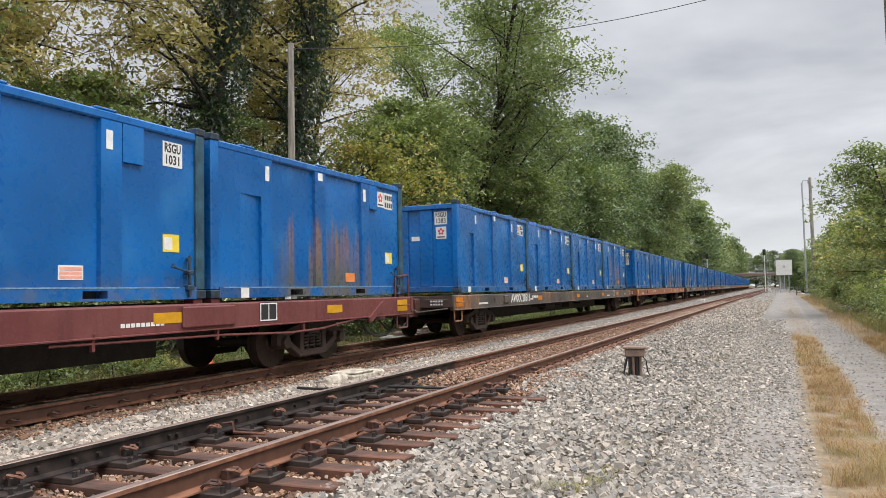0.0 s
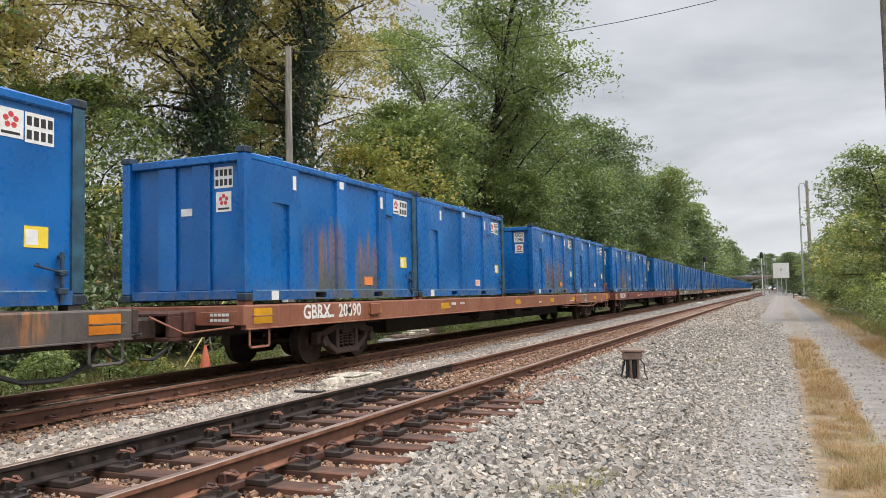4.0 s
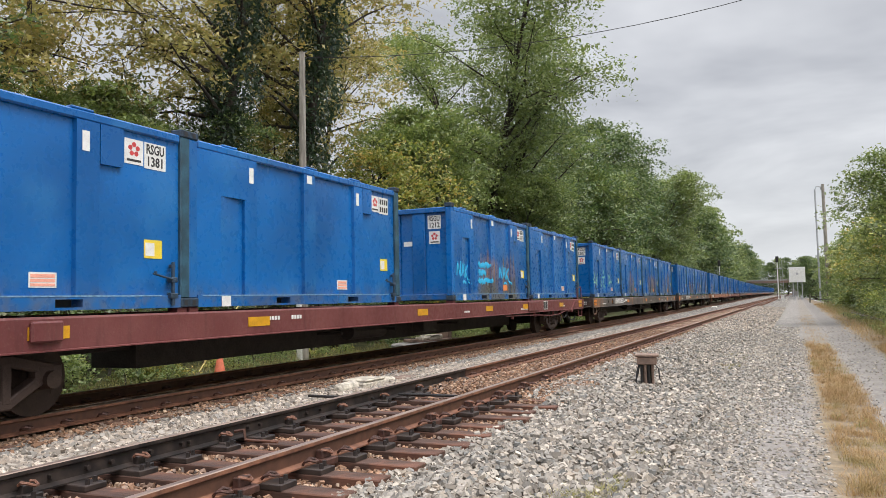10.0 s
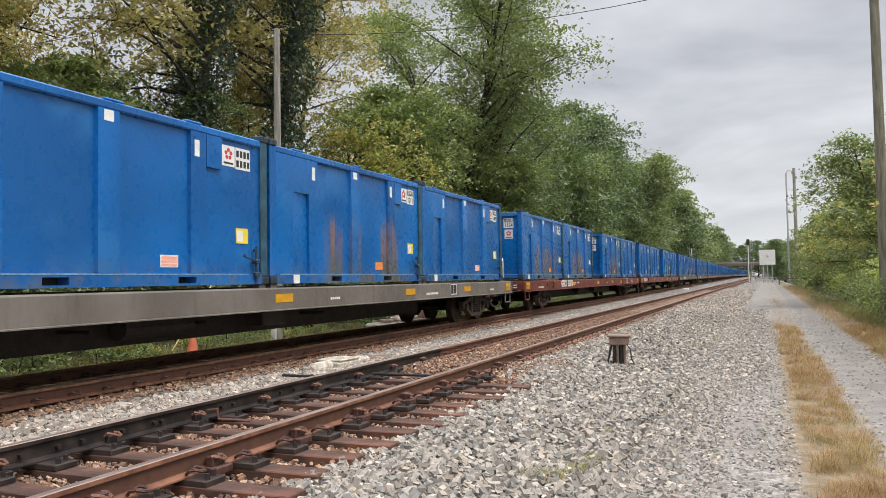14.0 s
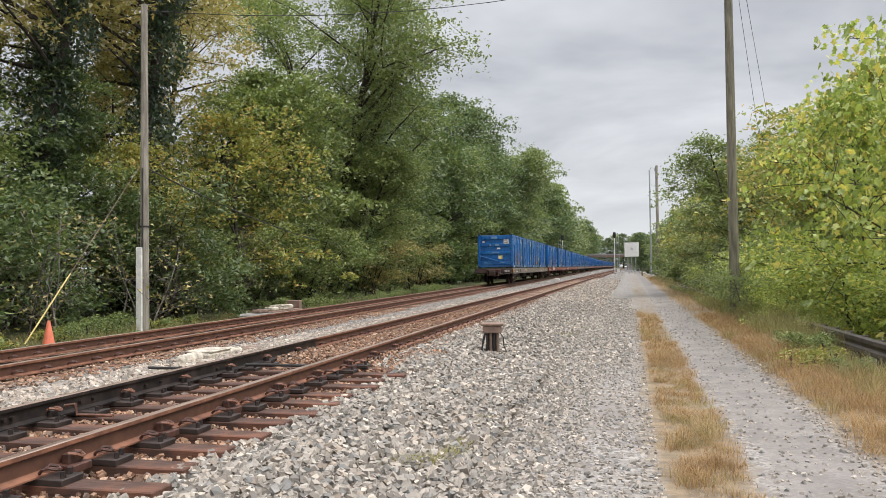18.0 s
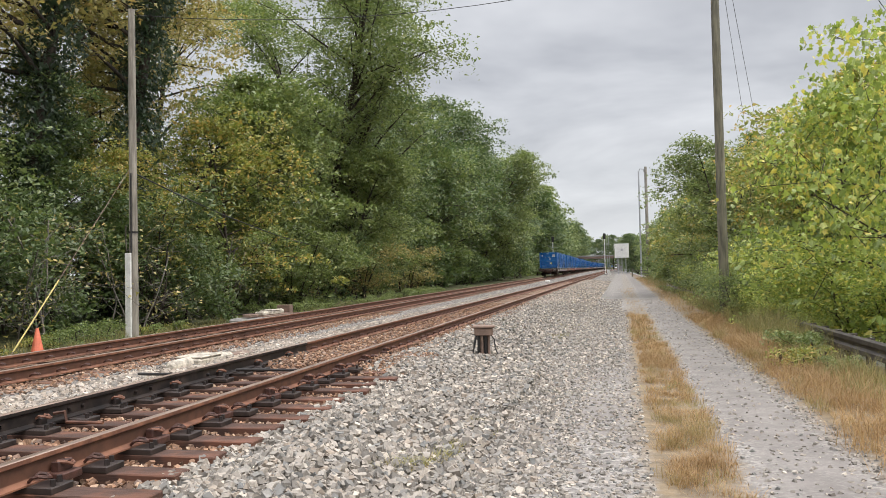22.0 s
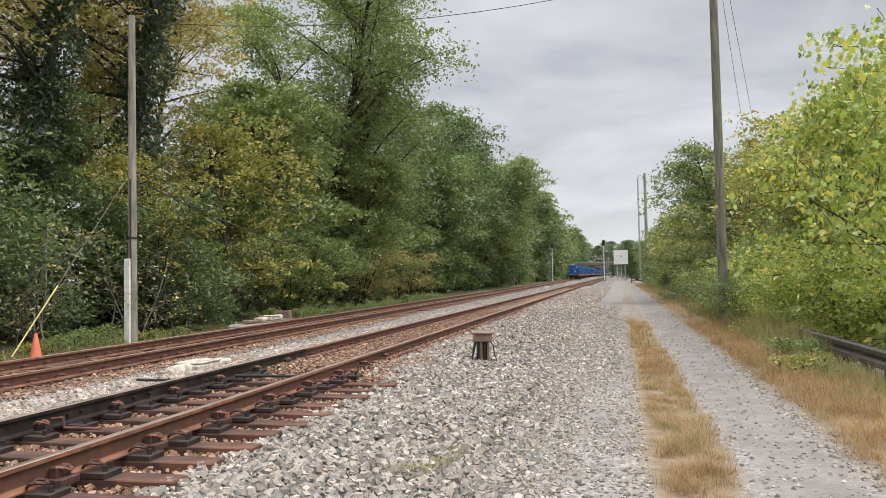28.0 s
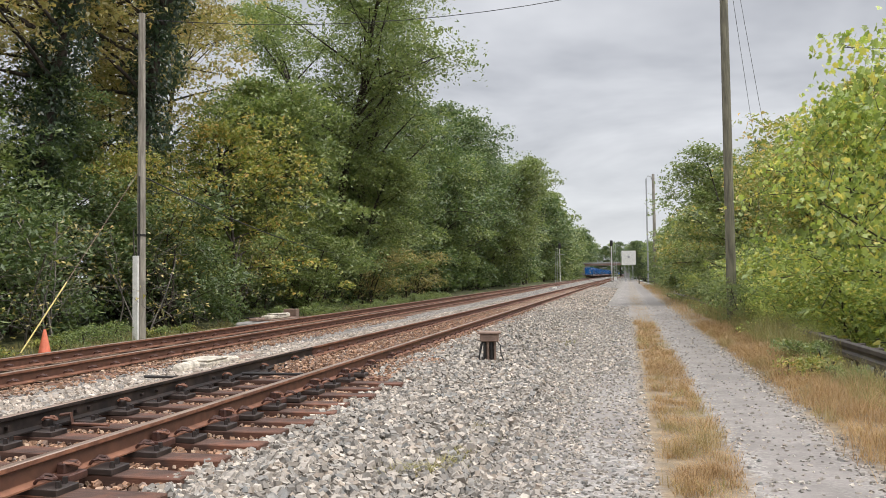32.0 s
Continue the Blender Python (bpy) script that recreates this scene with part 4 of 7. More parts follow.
def flatcar_meshes(key, HALF):
    """All meshes of a flat car in one paint, half its deck's length given."""
    m = M[key]
    f = {}
    f["deck"] = to_mesh("deck", boxes((-1.30, 1.30, -HALF, HALF, 1.02, 1.11)), M["under"])
    for s, tag in ((1, "r"), (-1, "l")):
        bm = bmesh.new()
        prism(bm, ((s * 1.26, 0.745), (s * 1.385, 0.745), (s * 1.385, 0.76), (s * 1.36, 0.767), (s * 1.36, 1.10), (s * 1.345, 1.125), (s * 1.26, 1.125)), -HALF, HALF)
        f["sill_" + tag] = to_mesh("side_sill", bm, m)
    bm = bmesh.new()
    prism(bm, ((-0.42, 0.36), (0.42, 0.36), (0.42, 1.0), (-0.42, 1.0)), -7.9, 7.9)
    prism(bm, ((-0.32, 0.62), (0.32, 0.62), (0.32, 1.0), (-0.32, 1.0)), -HALF - 0.2, HALF + 0.2)
    f["centre"] = to_mesh("centre_sill", bm, M["under"])
    f["bearer"] = to_mesh("crossbearer", boxes((-1.27, 1.27, -0.06, 0.06, 0.74, 1.01), bevel=0.01), M["under"])
    for e, tag in ((1, "f"), (-1, "b")):
        bm = bmesh.new()
        box(bm, -1.38, 1.38, e * HALF, e * (HALF + 0.10), 0.82, 1.12, 0.01)
        f["end_" + tag] = to_mesh("end_sill", bm, M["grimy"] if key in ("black", "grey") else m)
        f["striker_" + tag] = to_mesh("striker_plate", boxes((-0.5, 0.5, e * (HALF + 0.101), e * (HALF + 0.34), 0.68, 1.06), bevel=0.03), M["drawgear"])
        bm = bmesh.new()
        box(bm, -0.16, 0.16, e * (HALF + 0.2), e * (HALF + 0.72), 0.70, 0.92, 0.03)
        box(bm, -0.24, 0.20, e * (HALF + 0.6), e * (HALF + 0.98), 0.62, 0.98, 0.05)
        f["coupler_" + tag] = to_mesh("coupler", bm, M["wheel"])
        bm = bmesh.new()
        box(bm, -0.42, 0.42, e * (HALF + 0.101), e * (HALF + 0.62), 0.60, 0.66, 0.01)
        box(bm, -0.42, -0.36, e * (HALF + 0.101), e * (HALF + 0.62), 0.66, 0.98, 0.01)
        box(bm, 0.36, 0.42, e * (HALF + 0.101), e * (HALF + 0.62), 0.66, 0.98, 0.01)
        box(bm, -0.42, 0.42, e * (HALF + 0.341), e * (HALF + 0.62), 0.98, 1.03, 0.01)
        f["draft_" + tag] = to_mesh("draft_gear_pocket", bm, M["drawgear"])
        # stirrup steps below the corners, grab irons and the cut lever
        y0, y1 = e * (HALF - 0.12), e * (HALF - 0.62)
        f["step_" + tag] = to_mesh("stirrup_step", rods([(1.33, y0, 0.80), (1.33, y0, 0.50), (1.33, y0 - e * 0.03, 0.47), (1.33, y1 + e * 0.03, 0.47), (1.33, y1, 0.50), (1.33, y1, 0.80)], 0.022, 4), m)
        f["grab_" + tag] = to_mesh("grab_iron", rods([(1.36, e * (HALF - 0.15), 0.95), (1.42, e * (HALF - 0.15), 0.95), (1.42, e * (HALF - 0.65), 0.95), (1.36, e * (HALF - 0.65), 0.95)], 0.012), m)
        f["end_grab_" + tag] = to_mesh("grab_iron", rods([(1.25, e * (HALF + 0.1), 1.02), (1.25, e * (HALF + 0.17), 1.02), (0.65, e * (HALF + 0.17), 1.02), (0.65, e * (HALF + 0.1), 1.02)], 0.012), m)
        pts = [(0.28, e * (HALF + 0.3), 0.72), (0.36, e * (HALF + 0.62), 0.48), (0.34, e * (HALF + 0.85), 0.36), (0.24, e * (HALF + 1.0), 0.38)]
        f["hose_" + tag] = to_mesh("brake_hose", rods(pts, 0.026), M["hose"])
        bm = bmesh.new()
        rod(bm, (1.30, e * (HALF + 0.22), 0.80), (0.62, e * (HALF + 0.5), 0.72), 0.016)
        rod(bm, (0.62, e * (HALF + 0.5), 0.72), (0.20, e * (HALF + 0.78), 0.98), 0.016)
        f["lever_" + tag] = to_mesh("cut_lever", bm, m)
    bm = bmesh.new()
    for y in (-3.4, -1.2, 2.2):
        rod(bm, (0.45, y, 0.62), (1.0, y, 0.62), 0.03)
    rod(bm, (0.62, -2.6, 0.62), (0.62, -1.2, 0.62), 0.17, seg=12)
    rod(bm, (1.33, -8.6, 0.77), (1.33, 8.6, 0.77), 0.014)
    rod(bm, (1.05, 3.0, 0.70), (1.05, 9.4, 0.76), 0.014)
    box(bm, 0.7, 1.0, 0.2, 0.9, 0.48, 0.82, 0.02)
    f["brake"] = to_mesh("brake_rigging", bm, M["under"])
    f["pedestal"] = to_mesh("container_pedestal", boxes((-0.09, 0.09, -0.09, 0.09, 1.11, 1.19), bevel=0.01), m)
    f["handrail"] = to_mesh("handrail", rods([(1.30, HALF - 0.62, 1.10), (1.30, HALF - 0.62, 1.52), (1.30, HALF - 0.58, 1.56), (1.30, HALF - 0.05, 1.60), (1.30, HALF, 1.55), (1.30, HALF + 0.02, 1.08)], 0.022), m)
    bm = bmesh.new()
    prism_pts = [(HALF - 1.95, 0.74), (HALF - 1.40, 1.05), (HALF - 1.25, 1.06), (HALF - 1.25, 1.0), (HALF - 1.84, 0.66), (HALF - 1.95, 0.66)]
    lo_ = [bm.verts.new((1.365, y, z)) for y, z in prism_pts]
    hi_ = [bm.verts.new((1.41, y, z)) for y, z in prism_pts]
    bm.faces.new(lo_)
    bm.faces.new(hi_)
    for i in range(6):
        bm.faces.new((lo_[i], lo_[(i + 1) % 6], hi_[(i + 1) % 6], hi_[i]))
    bmesh.ops.recalc_face_normals(bm, faces=bm.faces)
    f["arm"] = to_mesh("brake_arm", bm, m)
    f["pipe"] = to_mesh("brake_pipe", rods([(1.34, HALF - 9.2, 0.70), (1.34, HALF - 6.2, 0.66), (1.36, HALF - 4.6, 0.60), (1.36, HALF - 3.6, 0.62), (1.36, HALF - 2.4, 0.74), (1.30, HALF - 1.9, 0.70)], 0.018), m)
    f["hanger"] = to_mesh("pipe_hanger", boxes((1.31, 1.36, -0.02, 0.02, 0.60, 0.80)), m)
    f["loop"] = to_mesh("air_hose", rods([(1.2, HALF - 1.9, 0.66), (1.2, HALF - 1.75, 0.48), (1.2, HALF - 1.4, 0.36), (1.2, HALF - 0.9, 0.34), (1.15, HALF - 0.5, 0.45), (1.1, HALF - 0.3, 0.66)], 0.03), M["hose"])
    f["glad"] = to_mesh("hose_coupling", rods([(0.30, HALF + 0.55, 0.62), (0.32, HALF + 0.62, 0.50), (0.30, HALF + 0.66, 0.38)], 0.035), M["gladhand"])
    f["bulge"] = to_mesh("bolster_cover", boxes((1.362, 1.405, -0.55, 0.55, 0.80, 1.09), bevel=0.018), m)
    f["bracket"] = to_mesh("bracket", boxes((1.36, 1.42, -HALF + 3.9, -HALF + 4.3, 0.85, 1.08), bevel=0.02), m)
    f["eyelet"] = to_mesh("tow_eye", rod(bmesh.new(), (1.36, -HALF + 3.1, 0.97), (1.375, -HALF + 3.1, 0.97), 0.06, seg=10), M["under"])
    return f


bm = bmesh.new()
rod(bm, (-G + 0.02, 0, 0), (G - 0.02, 0, 0), 0.075, seg=12)
for s in (1, -1):
    rod(bm, (s * (G - 0.06), 0, 0), (s * (G + 0.07), 0, 0), 0.42, 0.42, seg=28)
    rod(bm, (s * (G - 0.09), 0, 0), (s * (G - 0.058), 0, 0), 0.448, 0.448, seg=28)
    rod(bm, (s * (G + 0.07), 0, 0), (s * (G + 0.10), 0, 0), 0.16, 0.13, seg=14)
    for a in range(4):
        c, q = math.cos(a * 1.571), math.sin(a * 1.571)
        rod(bm, (s * (G + 0.07), c * 0.3, q * 0.3), (s * (G + 0.078), c * 0.3, q * 0.3), 0.035, seg=6)
WHEELSET = to_mesh("wheelset", bm, M["wheel"])
BOGIE = {}
for s, tag in ((1, "r"), (-1, "l")):
    x0, x1 = s * 0.92, s * 1.10
    bm = bmesh.new()
    # cast side frame: top compression bar, sloping tension bar, columns and pedestal ends
    for a, b, w in (((-0.98, 0.52), (-0.42, 0.66), 0.13), ((-0.42, 0.66), (0.42, 0.66), 0.13), ((0.42, 0.66), (0.98, 0.52), 0.13), ((-0.85, 0.46), (-0.40, 0.20), 0.11), ((-0.40, 0.20), (0.40, 0.20), 0.12), ((0.40, 0.20), (0.85, 0.46), 0.11)):
        dy, dz = b[0] - a[0], b[1] - a[1]
        ln = math.hypot(dy, dz)
        m = Matrix.Translation(((x0 + x1) / 2, (a[0] + b[0]) / 2, (a[1] + b[1]) / 2)) @ Euler((math.atan2(dz, dy), 0, 0)).to_matrix().to_4x4() @ Matrix.Diagonal((0.17, ln + 0.08, w, 1))
        r = bmesh.ops.create_cube(bm, size=1.0, matrix=m)
        bmesh.ops.bevel(bm, geom=list({e for v in r["verts"] for e in v.link_edges}), offset=0.018, segments=1, affect="EDGES")
    for y in (-0.36, 0.36):
        box(bm, x0, x1, y - 0.06, y + 0.06, 0.2, 0.66, 0.015)
    for y in (-0.89, 0.89):
        box(bm, x0, x1, y - 0.17, y + 0.17, 0.36, 0.60, 0.03)
    BOGIE["frame_" + tag] = to_mesh("side_frame", bm, M["spring"])
    BOGIE["axlebox_" + tag] = [to_mesh("axle_box", rod(bmesh.new(), (x0, y, 0.42), (s * 1.16, y, 0.42), 0.12, 0.10, seg=12), M["wheel"]) for y in (-0.89, 0.89)]
    turns = [(s * 1.03 + 0.075 * math.cos(i * 1.05), 0.075 * math.sin(i * 1.05), 0.27 + i * 0.0095) for i in range(30)]
    BOGIE["spring_" + tag] = to_mesh("coil_spring", rods(turns, 0.021, 5), M["spring"])
BOGIE["bolster"] = to_mesh("bolster", boxes((-1.12, 1.12, -0.20, 0.20, 0.52, 0.74), bevel=0.03), M["under"])
bm = bmesh.new()
for y in (-0.44, 0.44):
    box(bm, -0.85, 0.85, y - 0.05, y + 0.05, 0.33, 0.42, 0.01)
BOGIE["beam"] = to_mesh("brake_beam", bm, M["under"])
bars = lambda n, w, h, gap: to_mesh("stencil", boxes(*[(-w / 2 + i * (w / n), -w / 2 + i * (w / n) + w / n - gap, -h / 2, h / 2, 0, 0.004) for i in range(n)]), M["white"])
STENCIL = {"long": bars(9, 0.75, 0.05, 0.02), "short": bars(4, 0.3, 0.06, 0.02), "tiny": bars(5, 0.36, 0.045, 0.015)}
bm = bmesh.new()
for a in ((-0.22, 0.22, -0.14, -0.12), (-0.22, 0.22, 0.12, 0.14), (-0.22, -0.20, -0.12, 0.12), (0.20, 0.22, -0.12, 0.12), (-0.01, 0.01, -0.12, 0.12)):
    box(bm, a[0], a[1], a[2], a[3], 0.004, 0.008)
STENCIL["frame"] = to_mesh("stencil", bm, M["white"])
STENCIL["panel"] = to_mesh("notice_panel", boxes((-0.23, 0.23, -0.15, 0.15, 0, 0.004)), M["ink"])
PATCH = {c: to_mesh("reflector", boxes((-0.26, 0.26, -0.07, 0.07, 0, 0.006)), M[c]) for c in ("yellow", "amber")}
PATCH_BIG = {c: to_mesh("reflector", boxes((-0.24, 0.24, -0.12, 0.12, 0, 0.006)), M[c]) for c in ("yellow", "amber")}
ALL_WHEELS = []


def flatcar(paint, lettering, patch, HALF, close, seats):
    colour = {"maroon": "maroon", "red": "red oxide", "orange": "rust-orange", "black": "faded black", "grey": "grey"}[paint]
    car = thing("flat_car", "long %s flat car with grimy running gear on the rails" % colour, "railway car", "cars of the train")
    if (paint, round(HALF, 2)) not in F:
        F[paint, round(HALF, 2)] = flatcar_meshes(paint, HALF)
    f = F[paint, round(HALF, 2)]
    for y in seats:
        part_of("container_pedestal", f["pedestal"], car, "", pose(1.15, y, 0))
    for y in np.arange(-11.2, 11.3, 3.2) if seats else ():
        part_of("crossbearer", f["bearer"], car, "", pose(0, float(y), 0))
    bogie_y = HALF - (2.7 if close else 3.5)
    for k_, n in (("deck", "deck"), ("sill_r", "side_sill"), ("sill_l", "side_sill"), ("centre", "centre_sill"), ("end_f", "end_sill"), ("end_b", "end_sill"),
                  ("striker_f", "striker_plate"), ("striker_b", "striker_plate"), ("coupler_f", "coupler"), ("coupler_b", "coupler"), ("draft_f", "draft_gear_pocket"), ("draft_b", "draft_gear_pocket"), ("step_f", "stirrup_step"), ("step_b", "stirrup_step"), ("grab_f", "grab_iron"), ("grab_b", "grab_iron"), ("end_grab_f", "grab_iron"), ("end_grab_b", "grab_iron"),
                  ("hose_f", "brake_hose"), ("hose_b", "brake_hose"), ("lever_f", "cut_lever"), ("lever_b", "cut_lever"), ("brake", "brake_rigging"),
                  ("bracket", "bracket"), ("eyelet", "tow_eye")):
        part_of(n, f[k_], car)
    for y in (-bogie_y, bogie_y):
        b = part_of("bogie", BOGIE["bolster"], car, "rust-brown two-axle bogie", pose(0, y, 0))
        part_of("brake_beam", BOGIE["beam"], b)
        for tag in "rl":
            part_of("side_frame", BOGIE["frame_" + tag], b)
            for m in BOGIE["axlebox_" + tag]:
                part_of("axle_box", m, b)
            for dy in ((-0.2, 0.0, 0.2) if tag == "r" else (0.0,)) if seats else ():
                part_of("coil_spring", BOGIE["spring_" + tag], b, "", pose(0, dy, 0))
        for d in (-0.89, 0.89):
            w = part_of("wheelset", WHEELSET, car, "worn steel wheels on an axle", pose(0, 0, 0.42))
            w.matrix_parent_inverse = Matrix.Translation((0, y + d, 0))
            ALL_WHEELS.append(w)
    if seats:
        part_of("hose_coupling", f["glad"], car, "brass-yellow hose coupling")
        part_of("air_hose", f["loop"], car, "black rubber hose")
        if not close:
            part_of("handrail", f["handrail"], car)
            part_of("brake_arm", f["arm"], car)
            part_of("brake_pipe", f["pipe"], car)
            for y in (HALF - 8.6, HALF - 6.4, HALF - 4.2):
                part_of("pipe_hanger", f["hanger"], car, "", pose(0, y, 0))
            part_of("bolster_cover", f["bulge"], car, "", pose(0, HALF - 6.6, 0))
    s = 1.361
    for y in (-HALF + 4.15, -5.4, 0.3, 5.4, HALF - 4.15) if close else (-HALF + 4.15, -HALF + 7.8, -0.6, 3.6, HALF - 7.4, HALF - 3.2):
        part_of("reflector", PATCH[patch], car, "%s reflector strip" % patch, on_side(y, 0.95, s))
    for y in (-HALF + 0.42, HALF - 0.42):
        part_of("reflector", PATCH_BIG[patch], car, "%s end reflector" % patch, on_side(y, 0.95, s))
    if lettering:
        part_of("lettering", text_mesh(lettering, 0.38 if paint == "red" else 0.34, M["white"], "LEFT"), car, "white lettering", on_side(-HALF + (5.4 if paint == "red" else 4.65 if close else 1.55), 0.96, s))
    if paint == "black":
        part_of("lettering", text_mesh("RELEASE ROD", 0.12, M["white"]), car, "small white lettering", on_side(-6.0, 0.985, s))
    for n, y, z in (("long", -HALF + 2.2, 0.88), ("tiny", -6.4, 0.92), ("short", -6.0, 0.99), ("short", -5.4, 0.99), ("long", 6.7, 0.88), ("tiny", 2.0, 0.9), ("tiny", 11.3, 0.9)):
        part_of("stencil", STENCIL[n], car, "small white stencilled bars", on_side(y, z, s))["kind"] = "stuff"
    if paint == "grey" and seats:
        part("brake_lever", rods([(1.05, HALF + 0.02, 1.10), (1.05, HALF + 0.02, 1.80), (1.05, HALF + 0.06, 1.86), (1.05, HALF + 0.12, 1.80), (1.05, HALF + 0.12, 1.30), (1.05, HALF + 0.05, 1.25)], 0.028), M["galv"], car, "pale steel brake lever")
    part_of("notice_panel", STENCIL["panel"], car, "black panel with a white frame", on_side(HALF - 5.2, 0.96, s))
    part_of("stencil", STENCIL["frame"], car, "", on_side(HALF - 5.2, 0.96, s))
    part_of("stencil", STENCIL["tiny"], car, "", on_end(0.95, 0.98, -HALF - 0.104))["kind"] = "stuff"
    part_of("stencil", STENCIL["tiny"], car, "", on_end(0.95, 0.90, -HALF - 0.104))["kind"] = "stuff"
    return car


# rears of the four boxes at t = 0, paint, lettering, reflectors, close, numbers from the rear, rust
CARS = [
    ((-183.7, -177.5, -171.3, -165.15), "grey", "", "yellow", True, ("1093", "", "1011", "1089"), (1, 0, 1, 0)),
    ((-156.8, -150.7, -142.0, -135.85), "red", "GBRX  20673", "yellow", False, ("1154", "1295", "1162", ""), (1, 1, 1, 0)),
    ((-128.2, -122.1, -113.24, -107.0), "maroon", "GBRX 20669", "yellow", False, ("1381", "", "1212", ""), (0, 0, 1, 0)),
    ((-98.36, -92.16, -85.96, -79.76), "black", "AWXX 20558", "amber", True, ("1207", "", "", ""), (0, 1, 1, 1)),
    ((-70.38, -64.15, -57.95, -51.75), "black", "AWXX 20556", "amber", True, ("1007", "", "", ""), (0, 1, 1, 1)),
    ((-42.7, -36.5, -27.35, -21.15), "orange", "GBRX   20690", "yellow", False, ("", "1368", "1246", ""), (1, 0, 1, 0)),
    ((-13.0, -6.8, 2.6, 8.85), "maroon", "GBRX 20660", "yellow", False, ("1265", "", "1031", ""), (1, 0, 0, 1)),
    ((18.1, 24.2, 30.35, 36.5), "black", "AWXX 20511", "amber", True, ("1383", "", "", ""), (0, 0, 0, 1)),
]
for i in range(9):
    r0 = 45.6 + 28.4 * i
    CARS.append(((r0, r0 + 6.2, r0 + 13.6 + 0.9 * (i % 2), r0 + 19.8 + 0.9 * (i % 2)), ("orange", "black", "red", "grey", "maroon", "orange")[i % 6], "", "amber" if i % 2 else "yellow", False, ("", "", "", ""), (i % 2, 0, 1, (i + 1) % 2)))
TRAIN = []
MARKED = {}
for rears, paint, words, patch, close, numbers, rust in CARS:
    rears = [HINGE + LEN * (r - HINGE) for r in rears]
    centre = (rears[0] + rears[3] + CL * LEN) / 2
    half = (rears[3] + CL * LEN - rears[0]) / 2 + (0.62 if close else 0.12)
    n0 = len(ALL_WHEELS)
    TRAIN.append((flatcar(paint, words, patch, half, close, [r + d - centre for r in rears for d in (0.12, CL * LEN - 0.12)] if centre < 60 else []), centre, 0.0))
    for j, (rear, number, r) in enumerate(zip(rears, numbers, rust)):
        box_ = container(number, r, orange=bool(r), with_logo=number != "1031" and (paint, j) != ("red", 3), gate=rear < -185, near=centre < 60)
        box_.scale.y = LEN
        TRAIN.append((box_, rear + CL * LEN / 2, 1.19))
        MARKED[number] = box_


def stroke(parent, pts, r, material, label=""):
    """A sprayed line on the long wall: points along the wall and up it; it follows the wall's steps."""
    fine = [(a[0] + (b[0] - a[0]) * q / 6, a[1] + (b[1] - a[1]) * q / 6) for a, b in zip(pts, pts[1:]) for q in range(6)] + [pts[-1]]
    bm = rods([(0.0, -CL / 2 + CL * f, z) for f, z in fine], r, 6)
    for v in bm.verts:
        v.co.x = wall_x(v.co.y / CL + 0.5, v.co.z) + 0.002 + v.co.x * 0.12
    part("graffiti", bm, M[material], parent, label)


# sprayed letters on two of the boxes
c = MARKED["1207"]
for pts in ([(0.055, 1.06), (0.03, 0.84), (0.005, 0.76)], [(0.00, 0.74), (0.06, 0.62), (0.005, 0.62), (0.02, 0.48)], [(0.15, 1.02), (0.11, 0.88), (0.085, 0.80), (0.11, 0.72), (0.085, 0.56), (0.13, 0.52)], [(0.085, 0.72), (0.135, 0.70)],
            [(0.285, 0.98), (0.26, 1.02), (0.24, 0.90), (0.27, 0.76), (0.30, 0.62), (0.28, 0.46), (0.25, 0.42), (0.24, 0.50)], [(0.375, 1.22), (0.355, 0.80), (0.36, 0.50), (0.385, 0.42), (0.405, 0.56)], [(0.325, 0.86), (0.41, 0.92)],
            [(0.53, 0.98), (0.50, 0.88), (0.495, 0.62), (0.53, 0.44), (0.57, 0.60), (0.585, 0.92), (0.55, 1.0), (0.52, 0.76), (0.53, 0.60), (0.58, 0.66)], [(0.59, 0.62), (0.61, 0.74), (0.63, 0.66), (0.665, 0.72)]):
    stroke(c, pts, 0.024, "lime", "pale green sprayed line")
c = MARKED["1212"]
for f0 in (0.045, 0.565):
    for pts in ([(f0, 0.62), (f0 + 0.012, 0.95), (f0 + 0.035, 0.60), (f0 + 0.045, 0.98)], [(f0 + 0.05, 0.60), (f0 + 0.07, 0.95), (f0 + 0.085, 0.58)], [(f0 + 0.055, 0.72), (f0 + 0.085, 0.76)], [(f0 + 0.095, 0.92), (f0 + 0.10, 0.58)],
                [(f0 + 0.135, 0.90), (f0 + 0.10, 0.74), (f0 + 0.15, 0.42)], [(f0 + 0.06, 0.44), (f0 + 0.085, 0.48), (f0 + 0.11, 0.42)]):
        stroke(c, pts, 0.034, "cyan", "cyan sprayed line")
rw = np.random.default_rng(12)
for z, f1 in ((0.95, 0.445), (0.73, 0.40), (0.51, 0.46)):      # three rows of thick sprayed bars, past reading
    fs = np.arange(0.305, f1, 0.011)
    stroke(c, [(f, z + rw.uniform(-0.045, 0.045)) for f in fs], 0.06, "cyan", "thick cyan sprayed bar")
    for f in fs[1::3]:
        stroke(c, [(f, z - rw.uniform(0.04, 0.11)), (f + 0.004, z + rw.uniform(0.05, 0.10))], 0.028, "cyan", "cyan sprayed bar")


def train_pose(y, z):
    lean = math.degrees(math.atan(max(0.0, y - BEND_Y) / BEND_R))
    return pose(FAR_X + bend(y), y, TRAIN_Z + z + GRADE * y, math.degrees(math.atan(GRADE)), 0, -lean)


